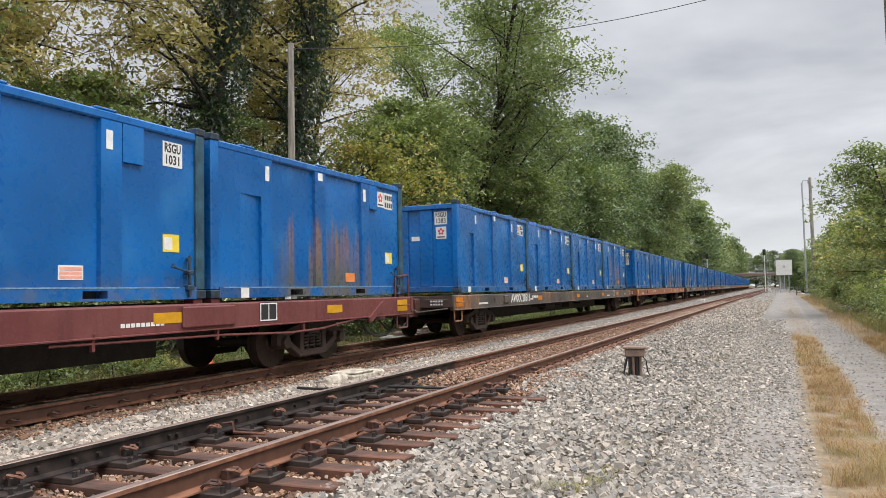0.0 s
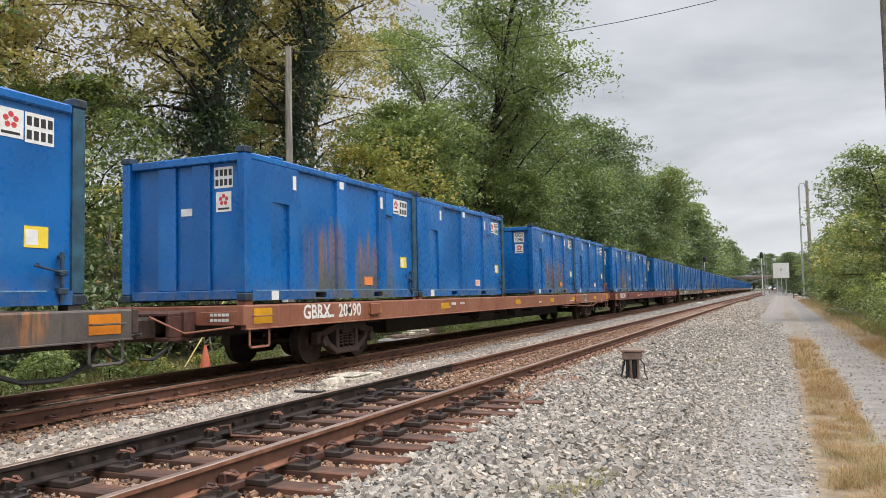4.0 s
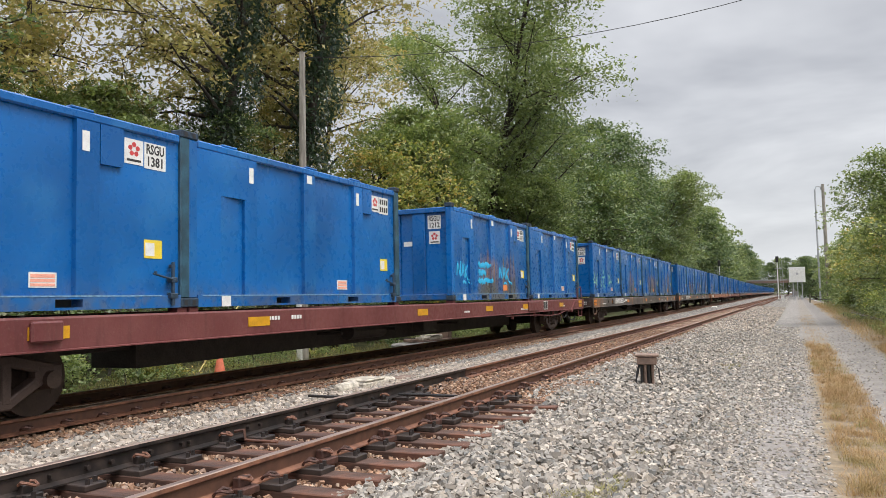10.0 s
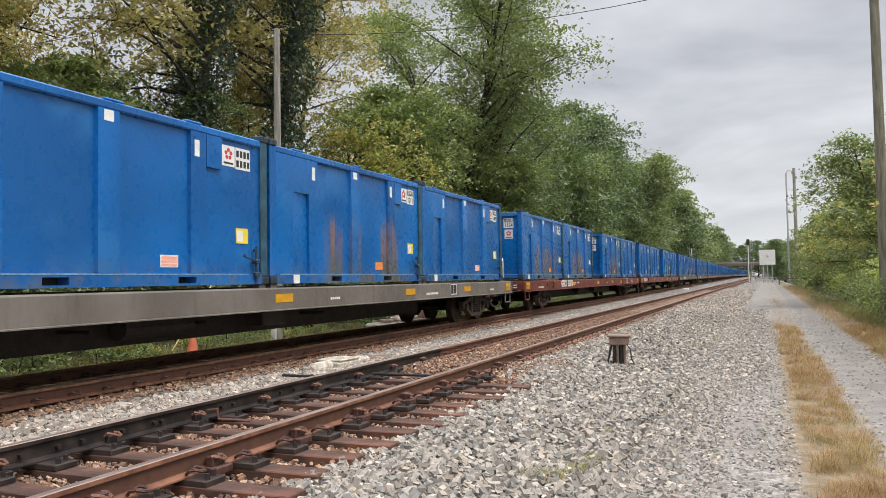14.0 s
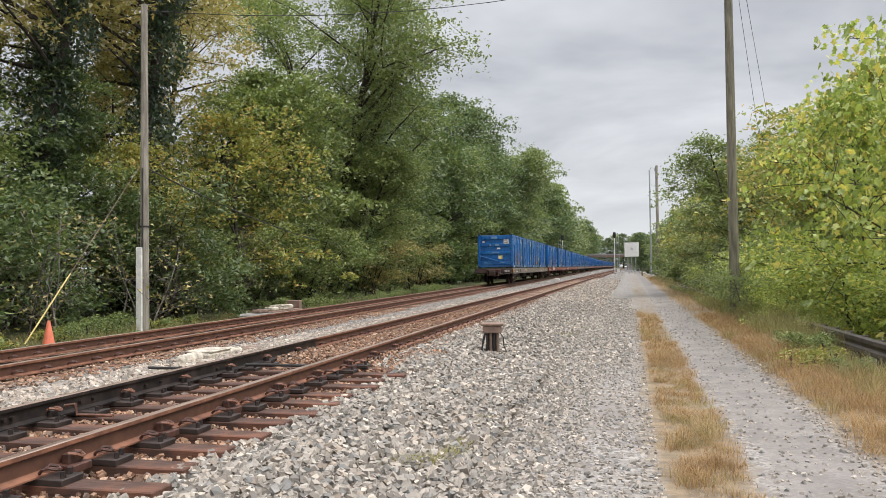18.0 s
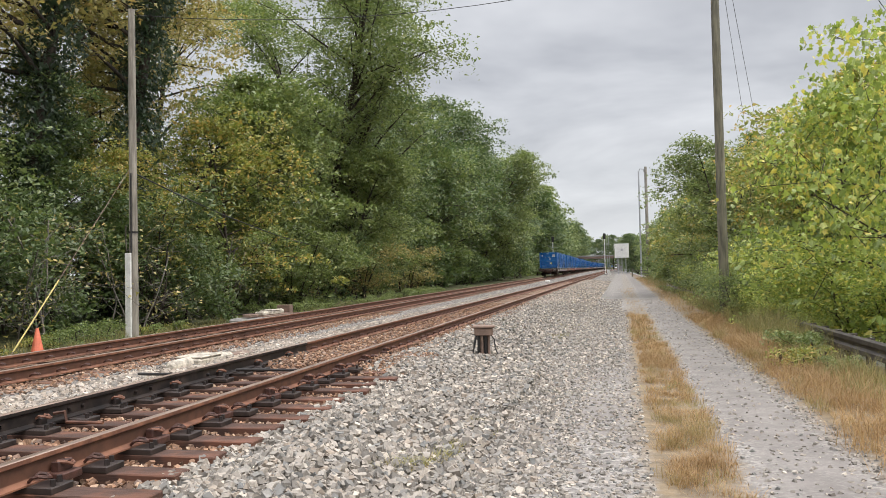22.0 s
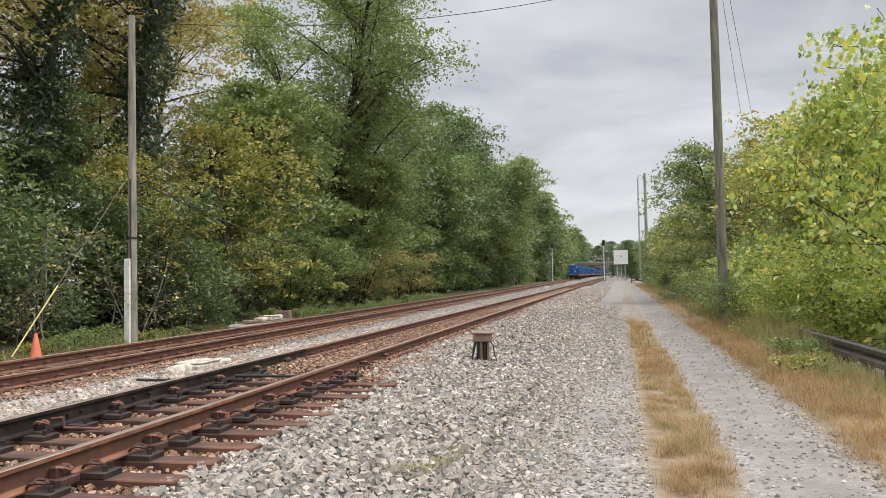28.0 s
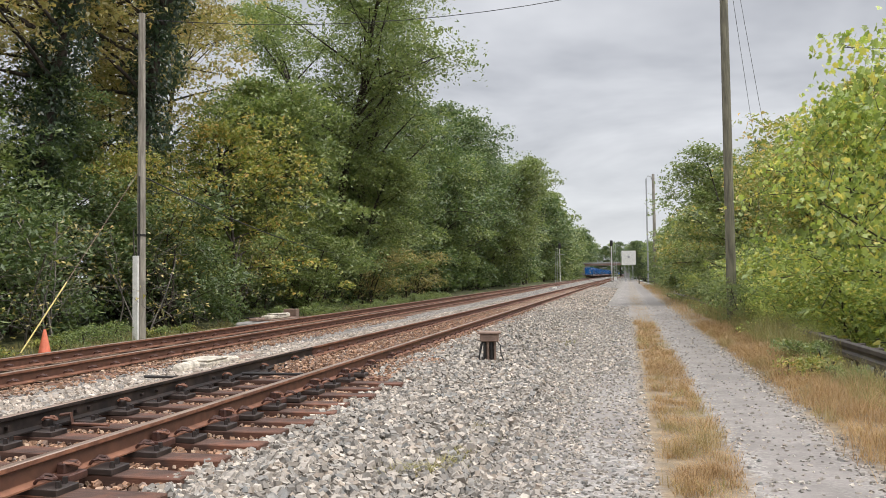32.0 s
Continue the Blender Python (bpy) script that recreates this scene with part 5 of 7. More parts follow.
def motions():
    for ob, y, z in TRAIN:
        walk(ob, [(t, train_pose(y + train_shift(t), z)) for t in range(0, 33, 2)])
    # all wheelsets roll alike: one is keyed, the others share its keys, each offset by its place under the car
    first = ALL_WHEELS[0]
    walk(first, [(i / FPS, Matrix.Translation((0, 0, 0.42)) @ Matrix.Rotation(-train_shift(i / FPS) / 0.42, 4, "X")) for i in range(32 * FPS + 1)])
    for w in ALL_WHEELS[1:]:
        w.rotation_mode = "QUATERNION"
        keys = w.animation_data_create()
        keys.action = first.animation_data.action
        keys.action_slot = first.animation_data.action_slot

# ---- trees and shrubs ----


def tubes_mesh(name, segs, material, sides=5):
    """Joined tapered tubes: segs of (a, b, ra, rb)."""
    s = np.array([(*a, *b, ra, rb) for a, b, ra, rb in segs])
    a, b, ra, rb = s[:, 0:3], s[:, 3:6], s[:, 6], s[:, 7]
    d = b - a
    d /= np.linalg.norm(d, axis=1, keepdims=True) + 1e-9
    ref = np.where(np.abs(d[:, 2:3]) > 0.9, np.array([[1.0, 0, 0]]), np.array([[0, 0, 1.0]]))
    p = np.cross(d, ref)
    p /= np.linalg.norm(p, axis=1, keepdims=True)
    q = np.cross(d, p)
    ang = np.arange(sides) * 2 * np.pi / sides
    ring = p[:, None, :] * np.cos(ang)[None, :, None] + q[:, None, :] * np.sin(ang)[None, :, None]
    v = np.concatenate([a[:, None] + ring * ra[:, None, None], b[:, None] + ring * rb[:, None, None]], axis=1)
    faces = [(i, (i + 1) % sides, sides + (i + 1) % sides, sides + i) for i in range(sides)]
    me = quads_mesh(name, v, 2 * sides, faces, material)
    me.polygons.foreach_set("use_smooth", [True] * len(me.polygons))
    return me


def leaves_mesh(name, centres, size, material, droop=0.3, r=None, kite=False):
    """One small pointed leaf at every centre, most of them lying level or hanging a little."""
    r = r or rng
    n = len(centres)
    t = r.normal(size=(n, 3)) * (1, 1, 0.55)
    t[:, 2] -= droop
    t /= np.linalg.norm(t, axis=1, keepdims=True)
    u = np.cross(t, np.array([[0, 0, 1.0]]) + r.normal(size=(n, 3)) * 0.55)
    u /= np.linalg.norm(u, axis=1, keepdims=True) + 1e-9
    s = (size * r.uniform(0.55, 1.4, size=n))[:, None]
    if kite:
        w = np.cross(t, u) * s * 0.10
        v = np.stack([centres - t * s * 0.55, centres - t * s * 0.05 + u * s * 0.30 + w, centres + t * s * 0.6, centres - t * s * 0.05 - u * s * 0.30 + w], axis=1)
        return quads_mesh(name, v, 4, [(0, 1, 2), (0, 2, 3)], material)
    v = np.stack([centres - t * s * 0.5 + u * s * 0.34, centres - t * s * 0.5 - u * s * 0.34, centres + t * s * 0.62], axis=1)
    return quads_mesh(name, v, 3, [(0, 1, 2)], material)


def lobed_leaves_mesh(name, centres, size, material, r=None):
    """Five-pointed leaves with notches, hung at every centre."""
    r = r or rng
    n = len(centres)
    t = r.normal(size=(n, 3)) * 0.55
    t[:, 2] -= 0.75
    t /= np.linalg.norm(t, axis=1, keepdims=True)
    u = np.cross(t, r.normal(size=(n, 3)))
    u /= np.linalg.norm(u, axis=1, keepdims=True) + 1e-9
    w = np.cross(t, u)
    s = (size * r.uniform(0.6, 1.3, size=n))[:, None]
    shape = [(0, -0.45, 0), (0.32, -0.36, 0.05), (0.26, -0.10, 0.02), (0.55, 0.10, 0.09), (0.24, 0.20, 0.02), (0, 0.60, -0.08), (-0.24, 0.20, 0.02), (-0.55, 0.10, 0.09), (-0.26, -0.10, 0.02), (-0.32, -0.36, 0.05)]
    v = np.stack([centres + u * s * a + t * s * b + w * s * c for a, b, c in shape], axis=1)
    return quads_mesh(name, v, 10, [(0, 1, 2), (0, 2, 4), (2, 3, 4), (0, 4, 5), (0, 5, 6), (6, 7, 8), (0, 6, 8), (0, 8, 9)], material)


def tree_model(name, label, seed, height, radius, n_leaves, leaf, leafmat, base=0.18, trunk_r=0.22, limbs=16, clump=0.9, category="tree", bark="bark", ivy=0, lean=0.0, lobed=False, bare=0.0, stems=1, spread=0.22, twigs=2, kite=False, rise=(0.25, 0.9)):
    """A trunk with forked limbs; the crown is many small leaves in uneven clumps round the limb ends."""
    r = np.random.default_rng(seed)
    t = thing(name, label, category, "trees and shrubs beside the line")
    segs, ends = [], []
    for st in range(stems):
        p = np.array([0.0, 0, -0.3]) + (r.normal(size=3) * (0.35, 0.35, 0) if stems > 1 else 0)
        d = np.array([lean + r.normal() * 0.05 + (1.4 * spread * math.cos(st * 6.283 / stems + seed) if stems > 1 else 0), r.normal() * 0.05 + (1.4 * spread * math.sin(st * 6.283 / stems + seed) if stems > 1 else 0), 1.0])
        steps = 9
        h = height * (0.86 if stems == 1 else r.uniform(0.6, 0.85))
        pts = [p]
        for i in range(steps):
            d = d + r.normal(size=3) * (0.09, 0.09, 0.02)
            p = p + d / np.linalg.norm(d) * h / steps
            pts.append(p)
        rad = lambda f: max(0.02, trunk_r * (1 - 0.88 * f)) * (1.25 if f < 0.06 else 1.0)
        for i in range(steps):
            segs.append((pts[i], pts[i + 1], rad(i / steps), rad((i + 1) / steps)))
        for j in range(limbs // stems):
            f = base + (0.98 - base) * (j + r.uniform(0, 1)) / (limbs / stems)
            f = min(f, 0.99)
            i = min(int(f * steps), steps - 1)
            a = pts[i] + (pts[i + 1] - pts[i]) * (f * steps - i)
            az = r.uniform(0, 2 * np.pi)
            prof = math.sin(math.pi * min(1, (f - base) / (1 - base) * 0.80 + 0.22)) ** 0.6
            L = radius * prof * r.uniform(0.65, 1.1)
            dd = np.array([math.cos(az), math.sin(az), r.uniform(*rise)])
            q, rr = a, rad(f) * 0.55
            for m in range(4):
                dd = dd + r.normal(size=3) * 0.18 + (0, 0, -0.05 * m)
                q2 = q + dd / np.linalg.norm(dd) * L / 4
                segs.append((q, q2, rr, rr * 0.68))
                rr *= 0.68
                if m >= 1:
                    ends.append(q2)
                    for _ in range(twigs):
                        tw = q2 + r.normal(size=3) * L * 0.17
                        segs.append((q2, tw, rr * 0.5, 0.008))
                        ends.append(tw)
                q = q2
        ends.append(pts[-1])
    part_of("trunk", tubes_mesh("trunk", segs, M[bark]), t, "dark trunk with forked limbs")
    ends = np.array(ends)
    w = r.uniform(0.3, 1.6, size=len(ends))
    if bare:
        w[r.uniform(size=len(ends)) < bare] = 0
    pick = r.choice(len(ends), size=n_leaves, p=w / w.sum())
    # each clump is a flattened pad, full on top and drooping at its rim
    az, rr_ = r.uniform(0, 2 * np.pi, size=n_leaves), r.uniform(0, 1, size=n_leaves) ** 0.5
    size_ = clump * (0.55 + 0.8 * r.uniform(size=len(ends)))[pick]
    tilt = r.normal(size=(len(ends), 2))[pick] * 0.25
    ox, oy = np.cos(az) * rr_ * size_, np.sin(az) * rr_ * size_
    oz = size_ * (0.34 * (1 - rr_ ** 2) - 0.30 * rr_ ** 2 * r.uniform(0.2, 1.0, size=n_leaves) - 0.25 * r.uniform(0, 1, size=n_leaves) ** 2) + tilt[:, 0] * ox + tilt[:, 1] * oy
    c = ends[pick] + np.stack([ox, oy, oz], axis=1) + r.normal(size=(n_leaves, 3)) * 0.06 * clump
    c = c[c[:, 2] > 0.05]
    make = lobed_leaves_mesh if lobed else leaves_mesh
    me = make("crown", c, leaf, M[leafmat], r=r) if lobed else make("crown", c, leaf, M[leafmat], 0.3, r, kite)
    part_of("crown", me, t, "crown of many small leaves")
    if ivy:
        z = r.uniform(0.0, height * 0.72, size=ivy)
        az = r.uniform(0, 2 * np.pi, size=ivy)
        trunk_pts = np.array(pts)
        cx, cy = np.interp(z, trunk_pts[:, 2], trunk_pts[:, 0]), np.interp(z, trunk_pts[:, 2], trunk_pts[:, 1])
        bulge = 0.38 + 0.5 * np.sin(z * 1.1 + seed) ** 2 + 0.25 * r.normal(size=ivy)
        c = np.stack([cx + np.cos(az) * bulge, cy + np.sin(az) * bulge, z], axis=1)
        part_of("ivy", leaves_mesh("ivy", c, 0.17, M["leaf_ivy"], 0.9, r), t, "dark ivy covering the trunk")
    return t


def rep(model, x, y, s=1.0, turn=0.0, sz=None, z=None):
    return copy_thing(model, Matrix.Translation((x, y, ground_z(x, y) if z is None else z)) @ Euler((0, 0, radians(turn))).to_matrix().to_4x4() @ Matrix.Diagonal((s, s, sz or s, 1)))


def put(model, x, y, turn=0.0, s=1.0):
    model.matrix_basis = Matrix.Translation((x, y, ground_z(x, y))) @ Euler((0, 0, radians(turn))).to_matrix().to_4x4() @ Matrix.Diagonal((s, s, s, 1))
    return model


# far side of the tracks: tall trees behind, undergrowth in front
elm = put(tree_model("tree", "tall light green broadleaf tree with forked spreading limbs", 27, 31, 6.8, 70000, 0.19, "leaf_green", 0.30, 0.40, 84, 1.45, stems=3, spread=0.15, twigs=2, rise=(0.35, 1.2)), -17.4, 50.5, 150)
brown = put(tree_model("tree", "tall tree with thinning olive-brown leaves", 12, 24, 6.8, 27000, 0.17, "leaf_olive", 0.28, 0.3, 46, 1.0, bare=0.18), -22.6, 29.5)
ivied = put(tree_model("tree", "tall tree with ivy-covered trunk and brown leaves", 13, 24, 6.4, 17000, 0.17, "leaf_olive", 0.42, 0.34, 36, 1.15, ivy=11000, bare=0.08), -18.9, 26.2)
mid = put(tree_model("tree", "green broadleaf tree at the wood's edge", 14, 15, 4.8, 24000, 0.18, "leaf_green", 0.1, 0.2, 40, 1.05), -17.5, 40)
deep = put(tree_model("tree", "dark green broadleaf tree at the wood's edge", 15, 17, 5.4, 26000, 0.19, "leaf_deep", 0.08, 0.24, 42, 1.15), -20, 62)
gold = put(tree_model("tree", "small tree with yellowing autumn leaves", 16, 10.2, 4.0, 11000, 0.15, "leaf_gold", 0.15, 0.12, 30, 0.75, bare=0.2, kite=True), -15.8, 29.5)
shrub = put(tree_model("shrub", "dense green shrub at the wood's edge", 17, 5.0, 2.9, 6500, 0.14, "leaf_deep", 0.03, 0.06, 20, 0.75, "shrub", stems=4, twigs=1, kite=True), -15.2, 24)
shrub_g = put(tree_model("shrub", "leafy green shrub at the wood's edge", 18, 5.5, 2.7, 6500, 0.14, "leaf_green", 0.03, 0.06, 20, 0.75, "shrub", stems=4, twigs=1, kite=True), -15.0, 36)
shrub_o = put(tree_model("shrub", "olive shrub with browning leaves", 19, 5.2, 2.8, 7500, 0.11, "leaf_olive", 0.03, 0.06, 20, 0.75, "shrub", stems=4, twigs=1, kite=True), -15.2, 46)
herb = put(tree_model("shrub", "low green weeds along the track edge", 20, 1.3, 1.1, 2200, 0.085, "leaf_green", 0.02, 0.02, 12, 0.4, "shrub", stems=4, twigs=1, kite=True), -13.4, 11)
far_tree = put(tree_model("tree", "distant green tree in the wood's edge", 21, 21, 6.5, 7000, 0.46, "leaf_green", 0.05, 0.3, 34, 1.5, twigs=1), -19, 96)
far_deep = put(tree_model("tree", "distant dark green tree in the wood's edge", 22, 19, 6.0, 7000, 0.46, "leaf_deep", 0.05, 0.3, 34, 1.5, twigs=1), -20, 84)
bare_bush = put(tree_model("shrub", "thin leafless brush with a few dry leaves", 23, 4.6, 2.6, 500, 0.10, "leaf_olive", 0.06, 0.035, 22, 0.5, "shrub", bark="bark_pale", stems=4), -14.6, 17.5)

shrub_far = put(tree_model("shrub", "distant green shrub at the wood's edge", 24, 5.0, 2.9, 2400, 0.30, "leaf_deep", 0.03, 0.06, 12, 0.85, "shrub", stems=3, twigs=1), -16.5, 66)
rep(ivied, -19.4, 21.4, 0.95, 20)
for x, y, s_, a_ in ((-23, 14, 1.0, 80), (-26.5, 21, 0.8, 200), (-24.5, 37, 0.9, 310)):
    rep(brown, x, y, s_, a_)
for x, y, s_, a_ in ((-21, 33, 0.85, 100), (-19.5, 17.0, 0.8, 220), (-24, 55, 1.2, 20), (-18.0, 34.5, 0.75, 140), (-16.6, 47, 0.78, 60), (-16.4, 55, 0.85, 330), (-17.0, 66, 0.95, 290), (-17.6, 77, 1.15, 10), (-17.0, 99, 1.45, 100), (-17.5, 112, 1.4, 40)):
    rep(mid, x, y, s_, a_)
for x, y, s_, a_ in ((-19, 22.5, 0.62, 30), (-23, 44, 0.75, 120), (-17.5, 60, 0.85, 260), (-21, 11, 0.8, 300), (-18.8, 71, 1.28, 60), (-18.4, 82, 1.4, 170), (-17.4, 91, 1.42, 200), (-22, 74, 1.3, 20), (-18, 105, 1.3, 250)):
    rep(deep, x, y, s_, a_)
rep(gold, -16.6, 24.6, 0.72, 110)
rep(gold, -16.4, 52, 0.6, 20)
rep(gold, -19, 15, 0.8, 70)
rep(bare_bush, -14.9, 21.5, 1.0, 100)
rep(bare_bush, -15.2, 14.2, 1.1, 220)
rep(bare_bush, -15.0, 27.5, 1.0, 300)
r2 = np.random.default_rng(5)
for i, y in enumerate(np.arange(8, 120, 3.1)):
    m = shrub_far if y > 62 else shrub if y < 23 else (shrub, shrub_g, shrub, shrub_g, shrub_o, shrub)[i % 6]
    rep(m, -15.4 - r2.uniform(0, 1.6) - (0.8 if y > 60 else 0), y + r2.uniform(-0.8, 0.8), r2.uniform(0.7, 1.2), r2.uniform(0, 360))
    if y < 70 and i % 2:
        rep((shrub_g, shrub, mid)[i % 3], -19.5 - r2.uniform(0, 3), y + 1.2, r2.uniform(1.0, 1.4) * (0.6 if i % 3 == 2 else 1), r2.uniform(0, 360))
for i, y in enumerate(np.arange(9, 60, 1.3)):
    if abs(y - 14.6) < 1.3 or abs(y - 25.6) < 2.4:
        continue
    rep(herb, -13.0 - r2.uniform(0, 1.3), y, r2.uniform(0.35, 0.75), r2.uniform(0, 360))
for i, y in enumerate(np.arange(112, 420, 9.0)):
    rep((far_tree, far_deep)[i % 2], -18.0 + bend(y) - r2.uniform(0, 3), y, r2.uniform(1.05, 1.35), r2.uniform(0, 360))
    rep((far_deep, far_tree)[i % 2], -15.8 + bend(y) - r2.uniform(0, 2), y + 4, r2.uniform(0.38, 0.6), r2.uniform(0, 360))
for y in np.arange(79, 130, 12.0):
    rep((far_deep, far_tree)[int(y) % 2], -31 - r2.uniform(0, 6), y, r2.uniform(0.7, 0.9), r2.uniform(0, 360))

# near side: hedge trees beyond the lane
rhedge = put(tree_model("tree", "yellow-green hedge tree beside the lane", 31, 10.5, 3.5, 14000, 0.14, "leaf_gold", 0.05, 0.11, 22, 0.85), 7.0, 33)
rgreen = put(tree_model("tree", "green hedge tree beside the lane", 32, 11.5, 3.7, 14000, 0.14, "leaf_green", 0.05, 0.12, 22, 0.9), 6.8, 42)
rgold = put(tree_model("tree", "hedge tree with yellow-brown leaves", 33, 11.0, 3.4, 12000, 0.14, "leaf_gold", 0.05, 0.11, 20, 0.85), 6.6, 70)
maple = put(tree_model("tree", "young maple with broad lobed light leaves", 34, 8.6, 2.9, 6200, 0.13, "leaf_lime", 0.06, 0.08, 36, 0.62, lobed=True), 6.6, 15.5)
bush = put(tree_model("shrub", "dense light green shrub over the guardrail", 35, 4.2, 2.4, 8500, 0.105, "leaf_lime", 0.03, 0.05, 22, 0.62, "shrub", stems=4, kite=True), 6.0, 20)
bush_d = put(tree_model("shrub", "dense green shrub beside the lane", 36, 4.6, 2.4, 8500, 0.11, "leaf_green", 0.03, 0.05, 22, 0.62, "shrub", stems=4, kite=True), 5.6, 27)
airy = put(tree_model("tree", "slender open tree above the hedge", 40, 11.5, 2.0, 4200, 0.15, "leaf_green", 0.25, 0.09, 26, 0.45, bare=0.3), 6.6, 45, 90)
rep(bush_d, 3.45, 23.9, 0.45, 60)
hedge_far = put(tree_model("tree", "distant hedge tree with yellow-green leaves", 37, 10.5, 3.5, 3200, 0.33, "leaf_gold", 0.05, 0.1, 18, 0.9, twigs=1), 8.6, 76)
hedge_far_g = put(tree_model("tree", "distant green hedge tree", 38, 11.0, 3.6, 3200, 0.33, "leaf_green", 0.05, 0.1, 18, 0.9, twigs=1), 8.9, 92)
bush_far = put(tree_model("shrub", "distant green shrub beside the lane", 39, 4.4, 2.4, 2200, 0.26, "leaf_green", 0.03, 0.05, 12, 0.75, "shrub", stems=3, twigs=1), 6.0, 82)
for x, y, s_, a_ in ((7.6, 12.6, 1.1, 150), (6.3, 18.6, 1.25, 40), (6.6, 23.0, 0.95, 260), (7.4, 27.5, 0.85, 320)):
    rep(maple, x, y, s_, a_)
for x, y, s_ in ((6.2, 18.0, 0.75), (4.55, 19.3, 0.3), (4.35, 20.9, 0.42), (5.0, 21.4, 0.5), (4.4, 22.8, 0.5), (5.6, 22.0, 0.8), (4.9, 25.4, 0.75), (5.8, 25.8, 1.0), (7.6, 16.0, 0.8)):
    rep(bush, x, y, s_, x * 97)
for i, y in enumerate(np.arange(26, 140, 4.0)):
    x = 5.4 + 0.014 * y
    rep(bush_far if y > 62 else (bush, bush_d, bush_d)[i % 3], x + r2.uniform(0.4, 1.1), y, r2.uniform(0.75, 1.05), r2.uniform(0, 360))
    rep((hedge_far, hedge_far_g)[i % 2] if y > 66 else (rhedge, rgreen, rgold)[i % 3], x + 1.9 + r2.uniform(0, 1.0), y + 2, r2.uniform(0.8, 1.1), r2.uniform(0, 360))
    if i % 2:
        rep(hedge_far_g if y > 50 else (rgreen, rhedge)[i % 4 // 2], x + 5.2 + r2.uniform(0, 2), y, r2.uniform(0.9, 1.2) * (0.7 if y < 46 else 1), r2.uniform(0, 360))
for y in np.arange(140, 420, 10.0):
    rep((far_tree, far_deep)[int(y) % 2], 9.5 + bend(y) + r2.uniform(0, 3), y, r2.uniform(0.5, 0.7), r2.uniform(0, 360))
    if y > 195:
        rep((far_deep, far_tree)[int(y) % 2], 6.8 + bend(y) + r2.uniform(0, 1.5), y + 5, r2.uniform(0.6, 0.75), r2.uniform(0, 360))
# the wood that closes the view down the line
for i in range(26):
    rep((far_deep, far_tree)[i % 2], -60 + i * 5.2, 470 + r2.uniform(-15, 15), r2.uniform(0.9, 1.25), r2.uniform(0, 360))

# ---- poles and wires ----


def pole(name, x, y, h, r0, r1, mat, label, tilt=(0, 0)):
    t = thing(name, label, "utility pole", at=Matrix.Translation((x, y, ground_z(x, y))) @ Euler((radians(tilt[0]), radians(tilt[1]), 0)).to_matrix().to_4x4())
    part("shaft", rod(bmesh.new(), (0, 0, -0.5), (0, 0, h), r0, r1, seg=14), M[mat], t)
    return t


PL = (-12.83, 18.9)
left_pole = pole("utility_pole", PL[0], PL[1], 9.2, 0.125, 0.09, "pole", "weathered grey wooden pole with a white guard board")
part("guard_board", boxes((-0.15, 0.02, -0.19, -0.12, -0.1, 2.4), bevel=0.01), M["whitewood"], left_pole, "white painted board")
part("conduit", rods([(0.02, -0.14, 2.4), (0.02, -0.125, 4.6)], 0.02), M["cable"], left_pole)
part("band", rod(bmesh.new(), (0, 0, 2.95), (0, 0, 3.0), 0.13, seg=12), M["dark"], left_pole)
right_pole = pole("utility_pole", 3.35, 24.3, 12.5, 0.15, 0.11, "pole_dark", "dark weathered wooden pole among the shrubs")


def wire(name, a, b, sag, r, mat, label, n=14):
    a, b = Vector(a), Vector(b)
    pts = []
    for i in range(n + 1):
        f = i / n
        p = a.lerp(b, f)
        p.z -= sag * 4 * f * (1 - f)
        pts.append(p)
    ob = new(name, to_mesh(name, rods(pts, r, 5), M[mat]))
    return tagged(ob, label, "wire", "overhead wires")


wire("overhead_wire", (PL[0] + 0.05, PL[1], 8.6), (3.35, 24.3, 10.75), 0.80, 0.011, "cable", "thin black overhead wire between two poles")
wire("overhead_wire", (3.3, 24.2, 12.2), (7.3, 41, 5.0), 0.1, 0.008, "cable", "thin wire dropping from the pole into the trees")
wire("overhead_wire", (3.45, 24.3, 12.2), (8.0, 41, 4.6), 0.1, 0.008, "cable", "thin wire dropping from the pole into the trees")
wire("service_cable", (PL[0], PL[1], 4.2), (-15.9, 59, 3.6), 1.3, 0.022, "cable", "slack black cable from pole to post")
wire("service_cable", (-15.9, 59, 3.6), (-15.9, 88, 4.2), 0.7, 0.022, "cable", "slack black cable between posts")
wire("service_cable", (-15.9, 88, 4.2), (-16.0, 132, 5.5), 1.2, 0.03, "cable", "slack black cable between posts")
pole("post", -15.9, 59, 4.2, 0.07, 0.06, "pole", "thin grey wooden post leaning at the wood's edge", (0, -3))
pole("post", -15.9, 88, 5.6, 0.13, 0.11, "pole_dark", "dark wooden post at the wood's edge")
for y, h in ((112, 5.5), (132, 6.0), (141, 6.5)):
    pole("post", -16.0, y, h, 0.12, 0.10, "pole_dark", "dark wooden post at the wood's edge")
fp = pole("utility_pole", 7.2, 150, 21, 0.34, 0.25, "pole", "tall pale pole far down the lane")
fp2 = pole("utility_pole", 5.9, 150, 19.8, 0.16, 0.14, "galv", "thin steel street lamp mast far down the lane")
part("lamp_arm", rods([(0, 0, 19.6), (0.25, 0, 20.3), (0.9, 0, 20.2), (1.0, 0, 19.6)], 0.09), M["galv"], fp2)

